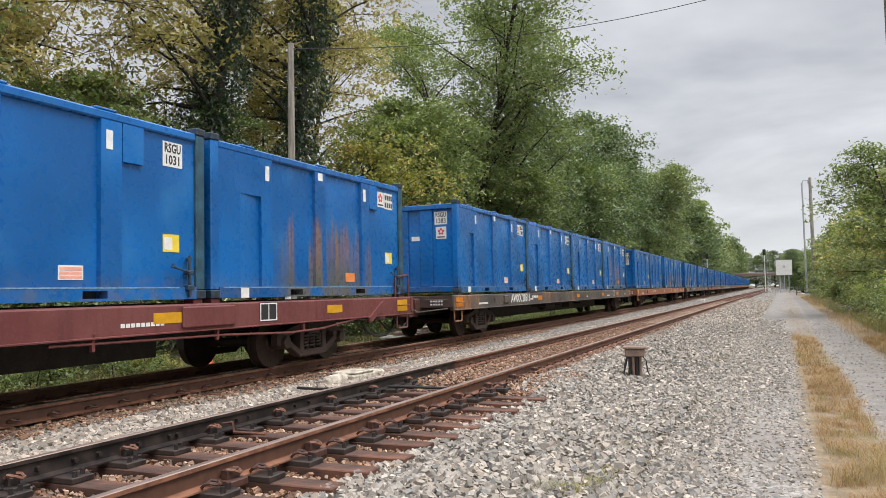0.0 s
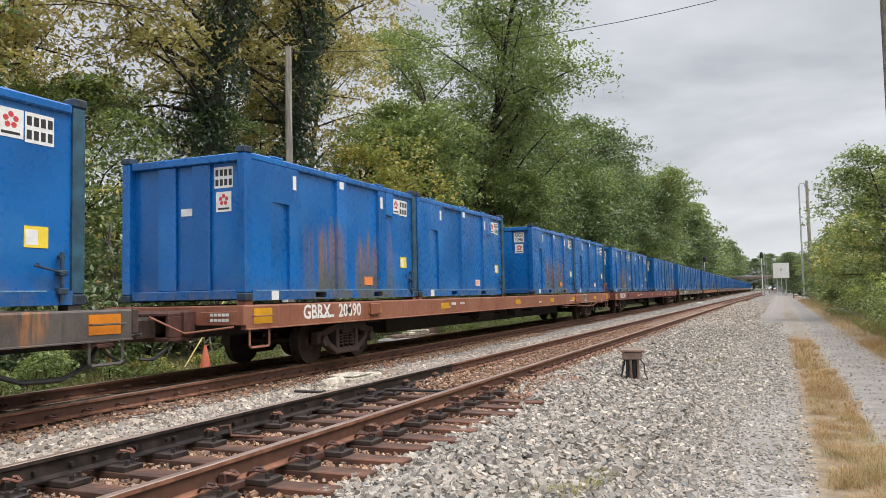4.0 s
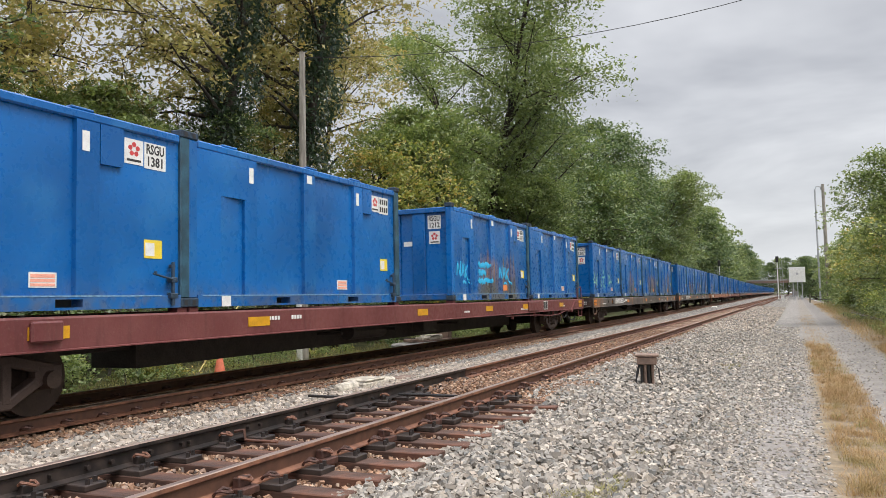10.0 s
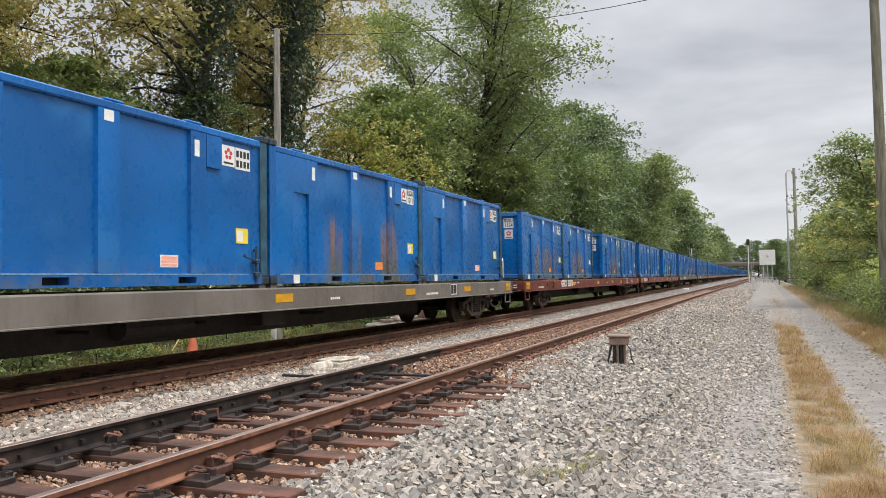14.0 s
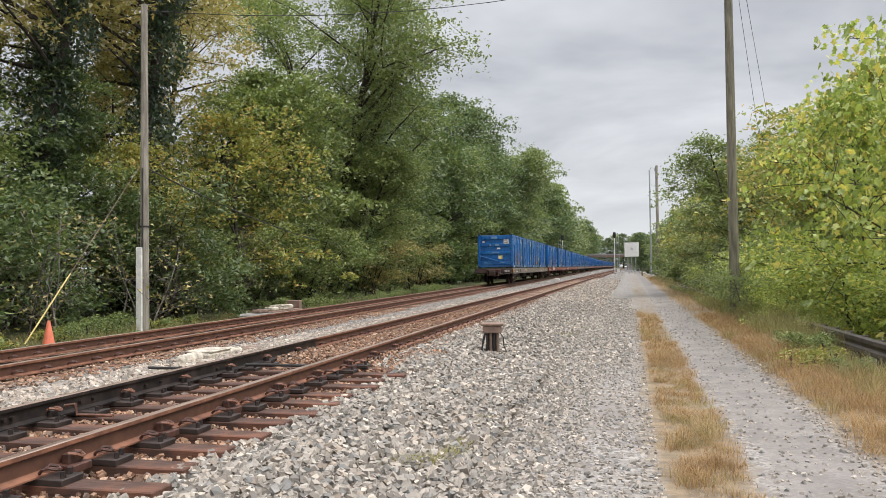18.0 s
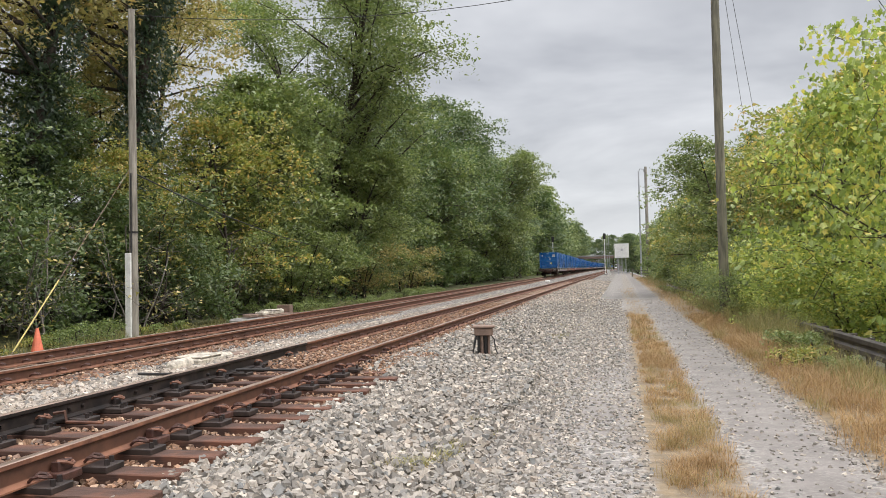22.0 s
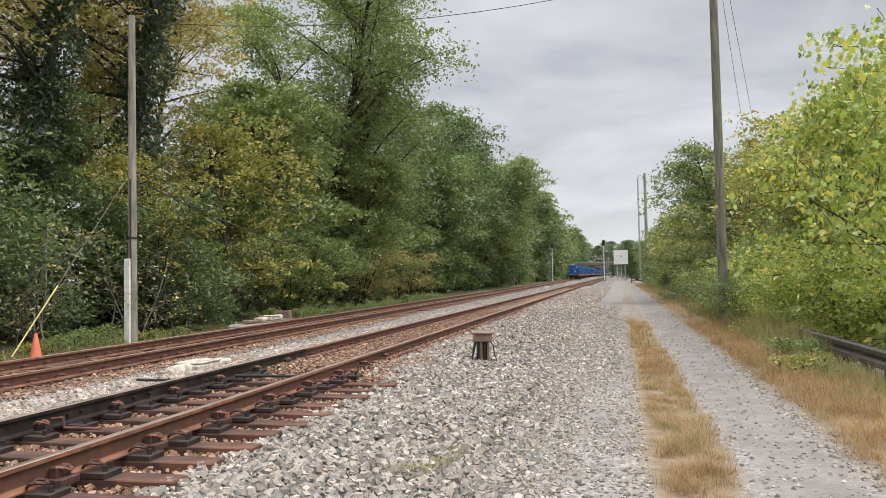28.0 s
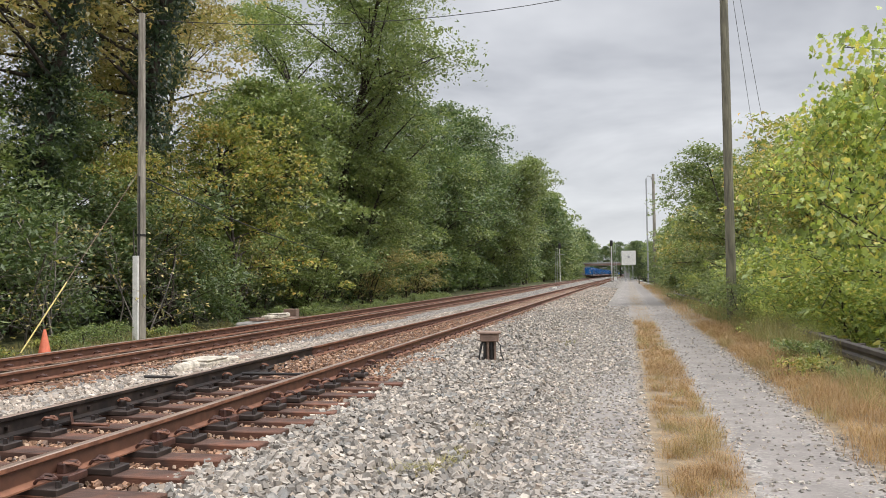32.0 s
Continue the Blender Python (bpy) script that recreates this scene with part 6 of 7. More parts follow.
# guy wire with its yellow cover, and a traffic cone
guy = thing("guy_wire", "thin guy wire with a yellow plastic cover", "wire")
g0, g1 = Vector((-12.95, 14.5, -0.45)), Vector((PL[0] - 0.1, PL[1], 4.3))
part("strand", rods([tuple(g0), tuple(g1)], 0.009), M["boxrust"], guy)
part("cover", rods([tuple(g0.lerp(g1, 0.03)), tuple(g0.lerp(g1, 0.36))], 0.018), M["guy"], guy, "yellow plastic cover")
cone = thing("traffic_cone", "faded orange traffic cone on the grass", "traffic cone", at=pose(-12.72, 15.1, ground_z(-12.72, 15.1)))
part("base", boxes((-0.19, 0.19, -0.19, 0.19, 0, 0.035), bevel=0.01), M["cone"], cone)
part("body", rod(bmesh.new(), (0, 0, 0.03), (0, 0, 0.60), 0.14, 0.03, seg=20), M["cone"], cone)

# ---- beside the lane ----
# junction box on upright conduits
JB = (-2.225, 13.57)
jz = ground_z(*JB)
jb = thing("junction_box", "rust-stained signal junction box on a bundle of upright conduits", "junction box", at=pose(JB[0], JB[1], jz, 0, 0, 8))
part("lid", boxes((-0.20, 0.20, -0.15, 0.15, 0.50, 0.545), bevel=0.012), M["boxrust"], jb, "flat rusty lid")
part("case", boxes((-0.165, 0.165, -0.125, 0.125, 0.37, 0.50), bevel=0.012), M["boxrust"], jb)
for i, (x, y) in enumerate(((-0.09, -0.06), (-0.03, -0.07), (0.03, -0.06), (0.09, -0.05), (0.0, 0.04), (-0.07, 0.05), (0.07, 0.05))):
    part("conduit", rod(bmesh.new(), (x, y, -0.15), (x, y, 0.37), 0.024, seg=8), M["boxrust"] if i % 2 else M["dark"], jb)
for pts in ([(0.13, -0.08, 0.38), (0.19, -0.10, 0.30), (0.20, -0.12, 0.15), (0.26, -0.18, 0.02), (0.40, -0.25, -0.02)], [(-0.13, -0.06, 0.38), (-0.17, -0.08, 0.25), (-0.19, -0.1, 0.05), (-0.28, -0.2, -0.02)],
            [(-0.12, 0.02, 0.38), (-0.16, 0.0, 0.2), (-0.22, -0.05, -0.02)]):
    part("cable", rods(pts, 0.012), M["cable"], jb, "black cable")
cab = [(-3.9, 12.3, -0.14), (-3.42, 12.75, -0.13), (-3.1, 13.1, -0.14), (-2.8, 13.4, -0.19), (-2.5, 13.6, -0.25)]
tagged(new("track_cable", to_mesh("track_cable", rods(cab, 0.016), M["cable"])), "black cable lying on the ballast", "cable")

# guardrail along the lower road
grail = thing("guardrail", "weathered steel guardrail half hidden by shrubs", "guardrail")
wb = [(0.0, 0.0), (0.05, 0.03), (0.05, 0.10), (0.0, 0.14), (0.0, 0.18), (0.05, 0.22), (0.05, 0.29), (0.0, 0.32), (-0.012, 0.32), (0.036, 0.285), (0.036, 0.225), (-0.014, 0.185), (-0.014, 0.135), (0.036, 0.095), (0.036, 0.035), (-0.012, 0.0)]
bm = bmesh.new()
prism(bm, [(4.25 - x, z - 0.37) for x, z in wb], 4, 60)
part("beam", bm, M["guard"], grail, "folded steel beam")
post_me = to_mesh("post", boxes((4.28, 4.42, -0.05, 0.05, -1.3, -0.05), bevel=0.008), M["guard"])
for y in np.arange(5, 60, 0.95):
    part_of("post", post_me, grail, "", pose(0, float(y), 0))


def signal_mast(x, y, h, side, lens):
    t = thing("railway_signal", "tall silver railway signal mast with ladder and black head", "railway signal", "signal masts", at=pose(x, y, ground_z(x, y)))
    part("mast", rod(bmesh.new(), (0, 0, -0.3), (0, 0, h), 0.085, 0.075, seg=10), M["whitewood"], t)
    part("base", boxes((-0.3, 0.3, -0.3, 0.3, -0.2, 0.25), bevel=0.03), M["concrete"], t)
    for dx in (-0.2, 0.2):
        part("ladder_rail", rod(bmesh.new(), (side * 0.75 + dx, 0.1, 0), (side * 0.55 + dx, 0.1, h - 0.4), 0.025, seg=6), M["galv"], t)
    rung = to_mesh("rung", rod(bmesh.new(), (-0.2, 0, 0), (0.2, 0, 0), 0.016, seg=6), M["galv"])
    for i in range(14):
        part_of("rung", rung, t, "", pose(side * (0.75 - 0.2 * i / 14), 0.1, 0.3 + i * (h - 0.9) / 14))
    part("platform", boxes((-0.5, 0.8, -0.3, 0.4, h - 1.9, h - 1.84)), M["galv"], t)
    head = part("signal_head", boxes((-0.26, 0.26, -0.14, 0.10, h - 0.75, h + 0.35), bevel=0.08), M["dark"], t, "black signal head")
    part("hood", rod(bmesh.new(), (0, -0.14, h + 0.05), (0, -0.36, h + 0.05), 0.11, seg=12), M["dark"], head)
    if lens:
        part("lens", rod(bmesh.new(), (0, -0.362, h + 0.05), (0, -0.368, h + 0.05), 0.10, seg=12), M["lens"], head, "red lens")
    return t


signal_mast(-0.8, 150, 7.6, 1, False)
signal_mast(-10.75, 152, 7.4, -1, False)
sg = thing("billboard", "white square board on steel legs with a railing", "sign", at=pose(2.6, 165, ground_z(2.6, 165)))
part("board", boxes((-1.45, 1.45, -0.06, 0.06, 3.55, 6.5), bevel=0.02), M["whitewood"], sg, "white board with a small dark mark")
part("mark", boxes((-0.22, 0.22, -0.07, -0.062, 5.0, 5.4)), M["galv"], sg)
for x in (-0.8, 0.0, 0.8):
    part("leg", rod(bmesh.new(), (x, 0, -0.3), (x, 0, 3.6), 0.07, seg=8), M["galv"], sg)
for z in (0.5, 1.0):
    part("rail", rod(bmesh.new(), (-1.5, -0.5, z), (1.5, -0.5, z), 0.04, seg=6), M["galv"], sg)
for x in (-1.5, -0.5, 0.5, 1.5):
    part("rail_post", rod(bmesh.new(), (x, -0.5, -0.2), (x, -0.5, 1.05), 0.04, seg=6), M["galv"], sg)
gt = thing("lane_gate", "low dark steel gate at the lane's edge", "gate", at=pose(3.6, 128, ground_z(3.6, 128)))
for x in (0.0, 2.4, 4.6):
    part("post", rod(bmesh.new(), (x, 0, -0.3), (x, 0, 1.35), 0.11, seg=8), M["pole_dark"], gt)
for z in (0.45, 0.95):
    part("bar", rod(bmesh.new(), (0, 0, z), (4.6, 0, z), 0.045, seg=6), M["guard"], gt)
cb = thing("trackside_cabinet", "small white trackside cabinet", "cabinet", at=pose(-0.2, 196, ground_z(-0.2, 196)))
part("case", boxes((-0.4, 0.4, -0.3, 0.3, 0, 0.8), bevel=0.03), M["whitewood"], cb)
part("roof", boxes((-0.45, 0.45, -0.35, 0.35, 0.802, 0.86), bevel=0.02), M["galv"], cb)

# road bridge far down the line
br = thing("road_bridge", "low grey road bridge over the tracks", "bridge", at=pose(0, 335, 0.7))
part("deck", boxes((-46, 46, -4, 4, 5.3, 6.1)), M["boxrust"], br, "pale concrete deck edge")
part("parapet", boxes((-46, 46, -4.05, -3.8, 6.102, 6.6), bevel=0.03), M["concrete"], br)
for x0, x1 in ((-46, -11.0), (3.2, 46)):
    part("abutment", boxes((x0, x1, -3.9, 3.9, -2, 5.29), bevel=0.05), M["concrete"], br)

# ---- by the tracks ----
tm = thing("switch_machine", "cream-painted electric switch machine among pale stones", "switch machine", at=pose(-6.62, 11.5, -0.20, 0, 0, -1))
part("base_plate", boxes((-0.28, 0.28, -1.15, 1.0, -0.06, 0.0), bevel=0.01), M["boxrust"], tm)
part("gear_case", boxes((-0.22, 0.22, -0.35, 0.38, 0.0, 0.14), bevel=0.03), M["machine"], tm)
part("cover", boxes((-0.24, 0.22, -0.30, 0.36, 0.141, 0.175), bevel=0.012), M["machine"], tm, "flat cream lid")
part("motor_housing", rod(bmesh.new(), (0.02, -0.36, 0.07), (0.02, -0.82, 0.07), 0.11, 0.10, seg=18), M["machine"], tm)
part("end_cap", rod(bmesh.new(), (0.02, -0.821, 0.07), (0.02, -0.87, 0.07), 0.10, 0.05, seg=18), M["machine"], tm)
part("circuit_box", boxes((-0.18, 0.16, 0.42, 0.85, 0.0, 0.13), bevel=0.03), M["machine"], tm)
part("throw_rod", rod(bmesh.new(), (0.1, -0.1, 0.03), (1.7, -0.1, 0.0), 0.022, seg=8), M["dark"], tm)
part("detector_rod", rod(bmesh.new(), (0.1, 0.3, 0.03), (1.7, 0.34, 0.0), 0.018, seg=8), M["dark"], tm)
part("connector", boxes((-0.12, 0.2, 1.05, 1.6, -0.02, 0.08), bevel=0.02), M["boxrust"], tm)
copy_thing(tm, pose(-11.75, 25.3, -0.10, 0, 0, 176))
bd = thing("machine_bed", "pale broken concrete bed under the switch machine", "concrete bed", at=pose(-11.8, 25.2, -0.42, 0, 0, -2))
part("slab", boxes((-0.6, 0.5, -1.7, 0.1, 0, 0.27), bevel=0.06), M["concrete"], bd)
part("slab", boxes((-0.5, 0.55, 0.14, 1.5, 0, 0.24), bevel=0.06), M["concrete"], bd)
part("tie_end", boxes((-0.5, 0.7, 1.56, 1.9, 0.05, 0.30), bevel=0.02), M["tie"], bd, "dark wooden tie end")
rb = thing("relay_box", "small rusty box on a short stand beside the track", "junction box", at=pose(-12.1, 27.3, ground_z(-12.1, 27.3) - 0.12))
part("case", boxes((-0.26, 0.26, -0.16, 0.16, 0.42, 0.72), bevel=0.02), M["boxrust"], rb)
part("stand", rod(bmesh.new(), (0, 0, -0.4), (0, 0, 0.42), 0.09, seg=8), M["boxrust"], rb)
part("foot", boxes((-0.4, 0.4, -0.2, 0.2, -0.05, 0.06), bevel=0.02), M["boxrust"], rb)
wbx = thing("marker_block", "small white block between the tracks", "marker", at=pose(-6.6, 84, ground_z(-6.6, 84)))
part("block", boxes((-0.25, 0.25, -0.35, 0.35, -0.02, 0.18), bevel=0.04), M["whitewood"], wbx)
pk = thing("plank", "loose brown board lying on the tie ends", "plank", at=pose(-3.1, 12.2, -0.19, 0, 3, -2))
part("board", boxes((-0.08, 0.08, -0.75, 0.75, 0, 0.05), bevel=0.01), M["tie_dry"], pk)

# ---- stones ----


def stones_at(centres, size, r, flat=0.88):
    """Crushed stones: cubes with shifted corners, one at every centre."""
    n = len(centres)
    c = np.array([(x, y, z) for x in (-1, 1) for y in (-1, 1) for z in (-1, 1)], float) * 0.5
    v = c[None] * r.uniform(0.62, 1.12, size=(n, 1, 3)) + r.normal(size=(n, 8, 3)) * 0.105
    q = r.normal(size=(n, 4))
    q /= np.linalg.norm(q, axis=1, keepdims=True)
    w, x, y, z = q.T
    R = np.stack([1 - 2 * (y * y + z * z), 2 * (x * y - z * w), 2 * (x * z + y * w), 2 * (x * y + z * w), 1 - 2 * (x * x + z * z), 2 * (y * z - x * w), 2 * (x * z - y * w), 2 * (y * z + x * w), 1 - 2 * (x * x + y * y)], 1).reshape(n, 3, 3)
    v = np.einsum("nij,nkj->nki", R, v) * (size * r.uniform(0.6, 1.35, size=n))[:, None, None]
    v[:, :, 2] *= flat
    return v + centres[:, None]


STONE_FACES = [(0, 1, 3, 2), (4, 6, 7, 5), (0, 4, 5, 1), (2, 3, 7, 6), (0, 2, 6, 4), (1, 5, 7, 3)]


def scatter(n, u0, u1, y0, y1, lift, r, skew=True, power=1.0):
    u = r.uniform(u0, u1, size=n)
    y = y0 + (y1 - y0) * r.uniform(0, 1, size=n) ** power
    x = u + (PSI * y if skew else 0)
    z = np.array([ground_z(a, b) for a, b in zip(x, y)]) + lift * r.uniform(0, 1, size=n)
    return np.stack([x, y, z], 1)


rs = np.random.default_rng(3)
ballast = thing("ballast", "loose grey and pale crushed stone beside the track", "ballast", kind="stuff")
near = np.concatenate([scatter(21000, -3.35, -1.25, 3.4, 12, 0.085, rs, power=1.35), scatter(3200, -1.5, -0.7, 3.4, 26, 0.006, rs, power=1.7)])
part_of("stones", quads_mesh("stones", stones_at(near, 0.049, rs), 8, STONE_FACES, M["stone"]), ballast, "angular grey stones")["kind"] = "stuff"
c = np.concatenate([scatter(11000, -3.75, -1.25, 11, 34, 0.04, rs, power=1.5), scatter(2600, -1.5, 0.0, 13, 40, 0.0, rs, power=1.3)])
part_of("stones", quads_mesh("stones", stones_at(c, 0.054, rs), 8, STONE_FACES, M["stone"]), ballast, "angular pale stones")["kind"] = "stuff"
c = scatter(3600, -3.9, -1.1, 32, 90, 0.03, rs, power=1.4)
part_of("stones", quads_mesh("stones", stones_at(c, 0.075, rs), 8, STONE_FACES, M["stone_pale"]), ballast, "angular stones further off")["kind"] = "stuff"
c = np.concatenate([scatter(13500, -1.7, -0.45, 3.4, 34, 0.004, rs, power=1.8), scatter(5000, -0.6, 0.2, 3.4, 30, 0.0, rs, power=1.8), scatter(1900, 0.9, 2.0, 3.6, 40, 0.0, rs, power=1.8), scatter(700, 1.75, 2.1, 3.6, 18, 0.0, rs)])
part_of("stones", quads_mesh("stones", stones_at(c, 0.028, rs), 8, STONE_FACES, M["stone"]), ballast, "scattered small stones")["kind"] = "stuff"
c = np.concatenate([scatter(9500, -7.1, -6.0, 4, 16, 0.045, rs), scatter(6500, -7.0, -5.95, 14, 46, 0.03, rs, power=1.3)])
part_of("stones", quads_mesh("stones", stones_at(c, 0.052, rs), 8, STONE_FACES, M["stone_pale"]), ballast, "pale stones between the tracks")["kind"] = "stuff"
c = np.concatenate([scatter(18000, -6.0, -3.05, 3.2, 12.8, 0.06, rs), scatter(7500, -5.7, -3.35, 12, 32, 0.035, rs, power=1.2), scatter(2200, -8.0, -7.1, 5, 26, 0.02, rs, False), scatter(1600, -9.3, -8.0, 5, 26, 0.02, rs, False)])
part_of("stones", quads_mesh("stones", stones_at(c, 0.036, rs), 8, STONE_FACES, M["stone_rust"]), ballast, "rust-stained stones among the ties")["kind"] = "stuff"
c = scatter(150, -6.95, -6.1, 9.0, 13.2, 0.05, rs)
part_of("stones", quads_mesh("stones", stones_at(c, 0.075, rs), 8, STONE_FACES, M["stone_pale"]), ballast, "larger pale stones by the switch machine")["kind"] = "stuff"
# larger single stones on the shoulder
v = stones_at(np.zeros((8, 3)), 0.07, rs)
single_mesh = [quads_mesh("stone", v[i:i + 1], 8, STONE_FACES, M["stone"]) for i in range(8)]
c = scatter(220, -3.0, -1.4, 3.6, 9.5, 0.03, rs)
for i, p in enumerate(c):
    part_of("stone", single_mesh[i % 8], ballast, "", pose(*p, 0, 0, float(rs.uniform(0, 360))) @ Matrix.Translation((0, 0, 0.02)))

# ---- grass ----


def blades(base, height, width, r, lean=0.45):
    n = len(base)
    az = r.uniform(0, 2 * np.pi, size=n)
    h = height * r.uniform(0.45, 1.25, size=n) * np.array([0.8 + 0.9 * noise.noise(Vector((x * 3.1, y * 2.3, 0.5))) + 0.5 * noise.noise(Vector((x * 11, y * 9, 7.5))) for x, y in base[:, :2]]).clip(0.25, 2)
    d = np.stack([np.cos(az), np.sin(az), np.zeros(n)], 1)
    s = np.stack([-np.sin(az), np.cos(az), np.zeros(n)], 1) * width
    ln = (lean * r.uniform(0.2, 1.3, size=n) * h)[:, None]
    up = np.array([[0, 0, 1.0]])
    v = np.stack([base - s, base + s, base + d * ln * 0.35 + up * (h * 0.6)[:, None] + s * 0.7, base + d * ln * 0.35 + up * (h * 0.6)[:, None] - s * 0.7, base + d * ln + up * h[:, None] * 0.98, base + d * ln + up * h[:, None] * 0.98 + s * 0.1], 1)
    return v


BLADE = [(0, 1, 2, 3), (3, 2, 5, 4)]


def tufts(n, per, u0, u1, y0, y1, spread, r, power=1.0, mid=None):
    c = scatter(n, u0, u1, y0, y1, 0, r, True, power)
    # ragged edges and thin places
    w = (c[:, 0] - PSI * c[:, 1] - u0) / (u1 - u0)
    wave = 0.5 + 0.5 * np.sin(c[:, 1] * 1.9 + 3 * np.sin(c[:, 1] * 0.63)) * np.sin(c[:, 1] * 0.8 + u0)
    c = c[(np.minimum(w, 1 - w) > 0.16 * wave) & (r.uniform(size=n) < 0.55 + 0.6 * wave)]
    c = np.repeat(c, per, axis=0)
    c[:, :2] += r.normal(size=(len(c), 2)) * spread
    c[:, 2] -= 0.02
    return c


def grass(name, label, base, height, width, mat, r, lean=0.45):
    return tagged(new(name, quads_mesh(name, blades(base, height, width, r, lean), 6, BLADE, M[mat])), label, "grass", kind="stuff")


rg = np.random.default_rng(9)
grass("dry_grass", "straw-coloured grass strip between the wheel tracks", tufts(950, 26, 0.24, 0.92, 3.5, 17, 0.05, rg), 0.125, 0.0026, "grass_dry", rg, 1.25)
grass("dry_grass", "straw-coloured grass strip further along the lane", np.concatenate([tufts(320, 22, 0.2, 0.8, 16, 27, 0.07, rg), tufts(60, 16, 0.1, 0.9, 26, 60, 0.14, rg)]), 0.14, 0.004, "grass_dry", rg, 1.2)
grass("strip_grass", "greener grass tufts in the strip between the wheel tracks", tufts(80, 20, 0.25, 0.85, 4, 26, 0.06, rg), 0.12, 0.0035, "grass_green", rg, 1.2)
grass("verge_grass", "dry straw grass along the lane's edge", np.concatenate([tufts(2100, 22, 1.95, 3.3, 4, 26, 0.08, rg), tufts(900, 16, 1.9, 3.1, 24, 110, 0.15, rg)]), 0.22, 0.003, "grass_dry", rg, 1.2)
grass("verge_weeds", "yellow-green feathery weeds on the verge", np.concatenate([tufts(1000, 26, 2.75, 4.0, 16, 34, 0.12, rg), tufts(420, 18, 2.4, 4.4, 30, 110, 0.2, rg)]), 0.58, 0.0032, "grass_green", rg, 0.6)
grass("verge_weeds", "short yellow-green weeds before the guardrail", tufts(320, 26, 2.7, 3.7, 9, 17, 0.1, rg), 0.28, 0.003, "grass_green", rg, 0.8)
grass("ballast_weeds", "small moss-green weeds among the stones", (0, 0, 0.045) + np.concatenate([tufts(30, 90, -1.78, -1.45, 5.85, 6.95, 0.08, rg), tufts(16, 90, -1.58, -1.36, 7.2, 8.1, 0.08, rg), tufts(10, 40, -1.9, -1.3, 12, 30, 0.12, rg)]), 0.075, 0.004, "grass_green", rg, 1.2)
weed = put(tree_model("shrub", "bushy yellow-green weed on the verge", 41, 0.75, 0.5, 2200, 0.05, "leaf_gold", 0.02, 0.012, 12, 0.22, "shrub", stems=4), 3.1, 13)
weed_g = put(tree_model("shrub", "bushy green weed on the verge", 42, 0.85, 0.55, 2400, 0.05, "leaf_green", 0.02, 0.012, 12, 0.24, "shrub", stems=4), 3.4, 15)
for i, y in enumerate(np.arange(12.0, 60, 1.3)):
    rep((weed, weed_g)[int(rg.uniform() < 0.45)], PSI * y + rg.uniform(2.75, 3.9), y, rg.uniform(0.3, 0.7), rg.uniform(0, 360))
for x, y, s_ in ((-13.5, 14.2, 1.25), (-13.7, 13.4, 1.1), (-13.9, 16.6, 0.9), (-13.6, 20.5, 0.9), (-13.5, 22.4, 0.8)):
    rep(weed, x, y, s_, y * 50)
c = np.stack([rg.uniform(-14.6, -12.0, size=1900), rg.uniform(6, 60, size=1900), np.full(1900, -0.46)], 1)
near_cone = (np.abs(c[:, 1] - 14.7) < 1.0) & (c[:, 0] > -13.1)
c = np.repeat(c[~near_cone], 12, axis=0)
c[:, :2] += rg.normal(size=(len(c), 2)) * 0.12
grass("trackside_grass", "rough green grass along the far track", c, 0.24, 0.005, "grass_green", rg, 0.8)

# ---- ties, plates and clips ----
tie_long = shared_box("tie", 3.05, 0.23, 0.18, M["tie"])
tie_norm = shared_box("tie", 2.6, 0.23, 0.18, M["tie_dry"])
rt = np.random.default_rng(4)
for i in range(33):
    s = -5.5 + i * 0.565
    part_of("tie", tie_long, track_near, "dark creosoted turnout tie", pose(0.14 + rt.uniform(-0.1, 0.1), s, -0.236 + rt.uniform(-0.008, 0.008), 0, rt.uniform(-0.5, 0.5), rt.uniform(-1.6, 1.6)))
for tr, y0, n in ((track_near, 13.15, 128), (track_far, -4.0, 150)):
    for i in range(n):
        part_of("tie", tie_norm, tr, "", pose(rt.uniform(-0.04, 0.04), y0 + i * 0.53, -0.212 + rt.uniform(-0.02, 0.012), 0, 0, rt.uniform(-1, 1)))
far_ties = []
for tr, y0 in ((NEAR_X, 80.6), (FAR_X, 75.7)):
    for i in range(420):
        y = y0 + i * 0.53
        x = tr + (PSI * y if tr == NEAR_X else 0) + bend(y)
        far_ties.append([(x + a * 1.3, y + b * 0.115, -0.19 + z + GRADE * y) for a in (-1, 1) for b in (-1, 1) for z in (-0.15, 0)])
part_of("ties_far", quads_mesh("ties_far", np.array(far_ties), 8, STONE_FACES, M["tie_dry"]), track_near, "", track_near.matrix_basis.inverted())["kind"] = "stuff"

plate_me = to_mesh("tie_plate", boxes((-0.20, 0.22, -0.11, 0.11, 0.0, 0.05), bevel=0.006), M["blackrail"])
plate_rust = to_mesh("tie_plate", boxes((-0.18, 0.18, -0.09, 0.09, 0.0, 0.02), bevel=0.005), M["rail"])
clip_pts = [(0.055, -0.05, 0.045), (0.09, -0.065, 0.075), (0.135, -0.055, 0.085), (0.165, -0.015, 0.07), (0.155, 0.035, 0.06), (0.11, 0.055, 0.075), (0.07, 0.035, 0.085), (0.05, 0.0, 0.06)]
clip_me = to_mesh("rail_clip", rods(clip_pts, 0.013, 6), M["braces"])
bolt_me = to_mesh("bolt", rod(bmesh.new(), (0, 0, 0), (0, 0, 0.045), 0.021, 0.018, seg=6), M["blackrail"])
brace_me = to_mesh("rail_brace", boxes((0.03, 0.16, -0.10, 0.10, 0.0, 0.06), (0.03, 0.10, -0.075, 0.075, 0.055, 0.135), bevel=0.008), M["braces"])
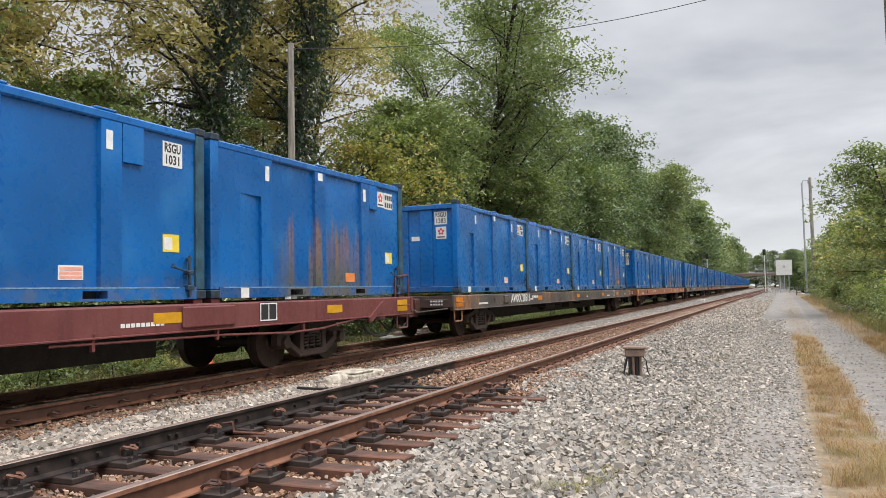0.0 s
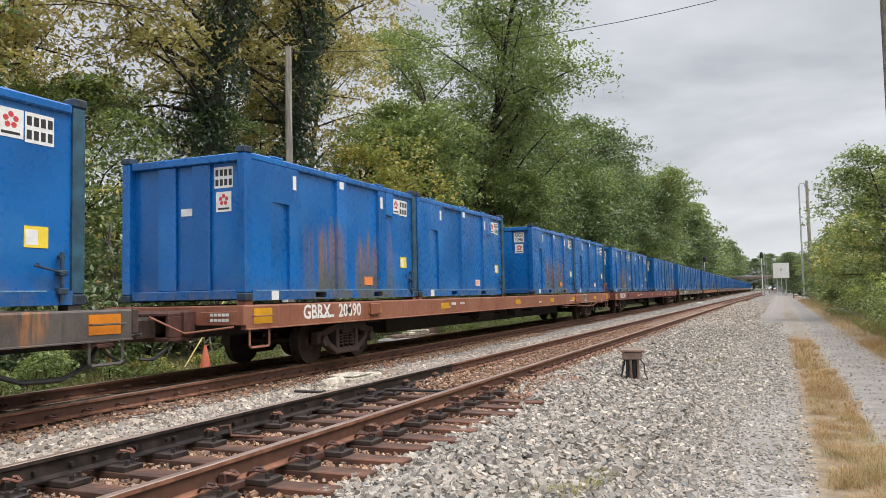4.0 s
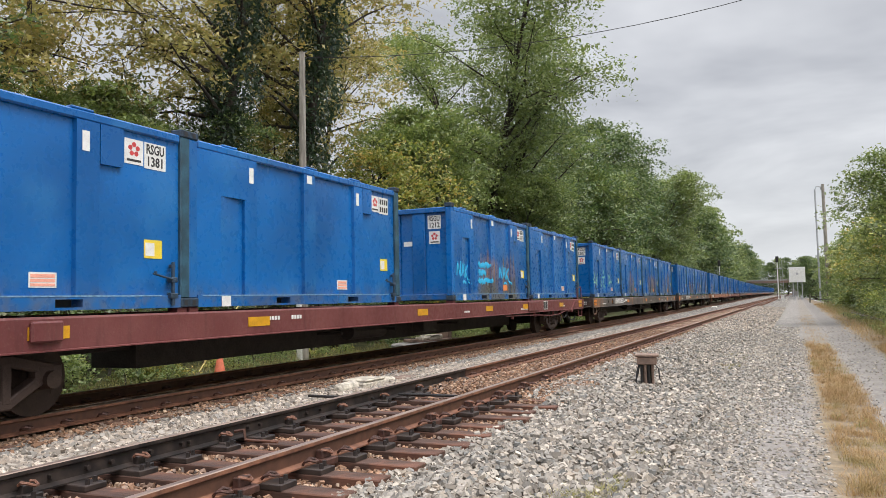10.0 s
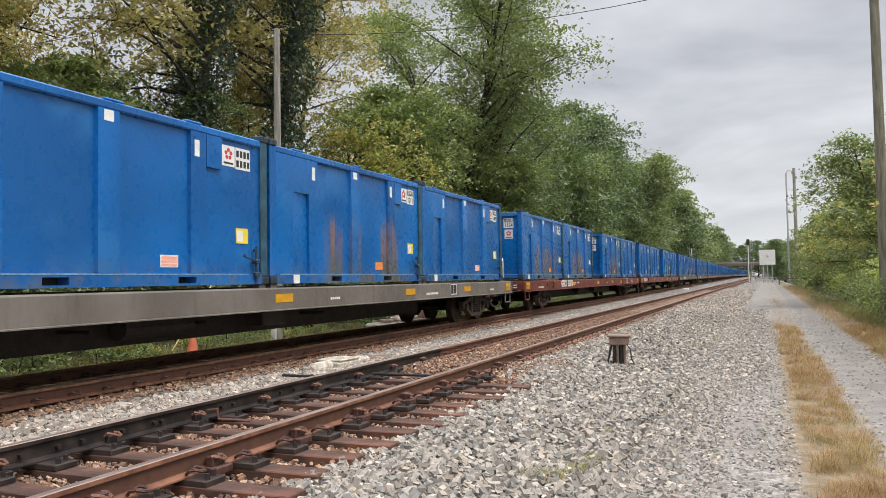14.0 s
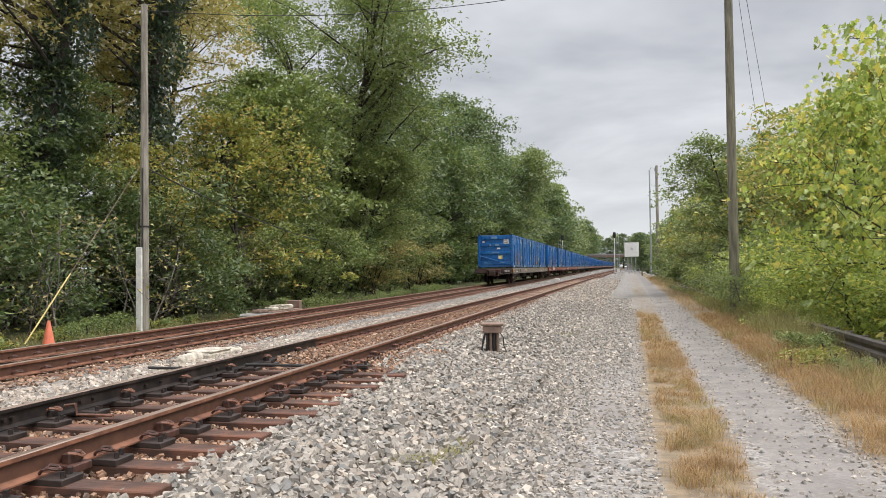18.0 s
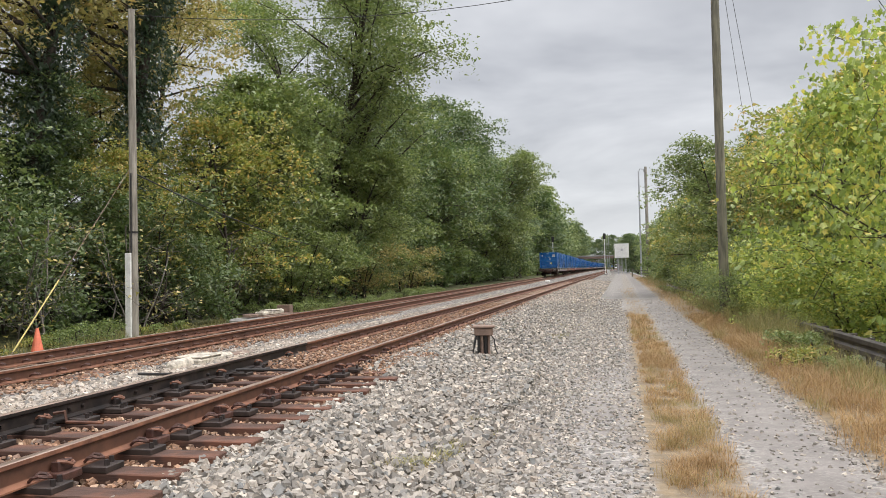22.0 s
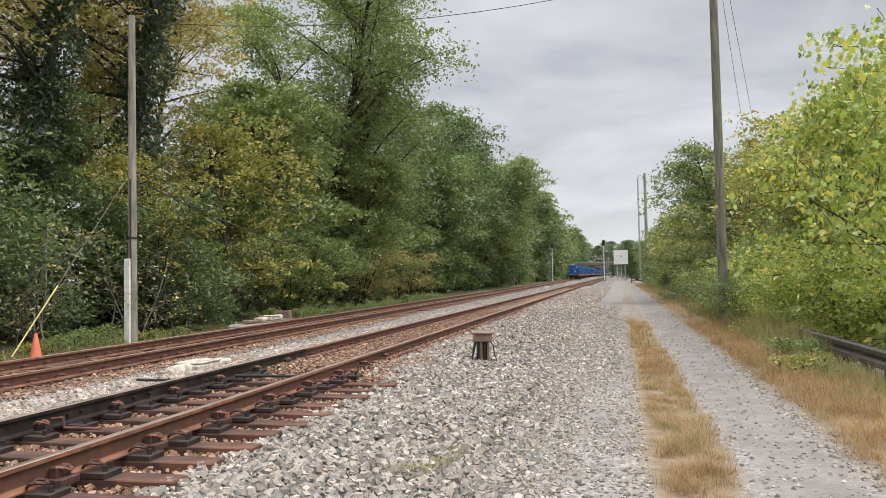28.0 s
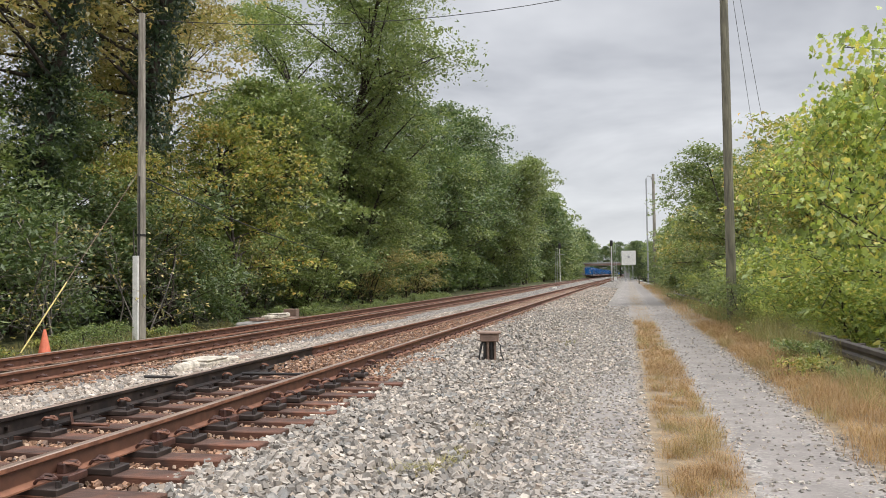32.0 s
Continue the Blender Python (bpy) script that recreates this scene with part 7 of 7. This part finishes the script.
brace_black = to_mesh("rail_brace", boxes((0.03, 0.15, -0.09, 0.09, 0.0, 0.045), (0.03, 0.085, -0.05, 0.05, 0.04, 0.11), bevel=0.007), M["blackrail"])
loop_me = to_mesh("brace_loop", rods([(0.05, -0.06, 0.11), (0.08, -0.06, 0.135), (0.12, -0.03, 0.125), (0.14, 0.02, 0.10), (0.12, 0.06, 0.10), (0.08, 0.06, 0.125), (0.06, 0.03, 0.13)], 0.013, 6), M["rail"])
hexbolt = to_mesh("web_bolt", rod(bmesh.new(), (0.010, 0, -0.10), (0.05, 0, -0.10), 0.022, seg=6), M["blackrail"])
zt, zp = -0.19, -0.235      # tops of the plain ties and of the turnout ties
for i in range(13, 33):
    s = -5.5 + i * 0.565
    pr = part_of("tie_plate", plate_me, track_near, "black tie plate", pose(G + 0.05, s, zp))
    pl = part_of("tie_plate", plate_me, track_near, "black tie plate", pose(-G + 0.06, s, zp))
    for bx in (0.15, 0.19):
        part_of("bolt", bolt_me, pr, "", pose(bx - 0.005, 0.055 if bx < 0.17 else -0.055, 0.05))
        part_of("bolt", bolt_me, pl, "", pose(bx - 0.005, 0.055 if bx < 0.17 else -0.055, 0.05))
    part_of("rail_clip", clip_me, track_near, "", pose(G, s - 0.02, zp + 0.03))
    if i % 2 == 0:
        b = part_of("rail_brace", brace_me, track_near, "rust-brown rail brace", pose(G, s + 0.24, zp + 0.02))
        part_of("brace_loop", loop_me, b)
    else:
        b = part_of("rail_brace", brace_black, track_near, "black rail brace", pose(-G, s + 0.1, zp + 0.02))
        part_of("brace_loop", loop_me, b)
for y in (4.2, 4.45, 4.8, 5.05, 5.5, 5.9, 6.0, 6.5, 6.9, 7.1, 7.6, 8.0, 8.3, 8.9):
    part_of("web_bolt", hexbolt, track_near, "black bolt head in the web", pose(-G, y, 0))
part("switch_rod", rods([(-0.62, 6.55, -0.08), (-0.50, 6.55, -0.06), (-0.48, 6.55, -0.16), (-0.25, 6.58, -0.165), (-0.1, 6.58, -0.165)], 0.018), M["rail"], track_near, "bent rusty switch rod")
part("connecting_rod", rod(bmesh.new(), (-0.62, 10.2, -0.13), (0.6, 10.2, -0.13), 0.02), M["dark"], track_near)
part("connecting_rod", rod(bmesh.new(), (-1.8, 9.6, -0.12), (-0.7, 9.6, -0.12), 0.02), M["dark"], track_near)
for i in range(44):
    s = 13.15 + i * 0.53
    for x, turn in ((G, 0), (G, 180), (-G, 0), (-G, 180)):
        part_of("rail_clip", clip_me, track_near, "", pose(x, s, zt + 0.01, 0, 0, turn))
for i in range(60):
    s = -4.0 + i * 0.53
    if s > 4:
        for x in (G, -G):
            part_of("rail_clip", clip_me, track_far, "", pose(x, s, zt + 0.01))

motions()
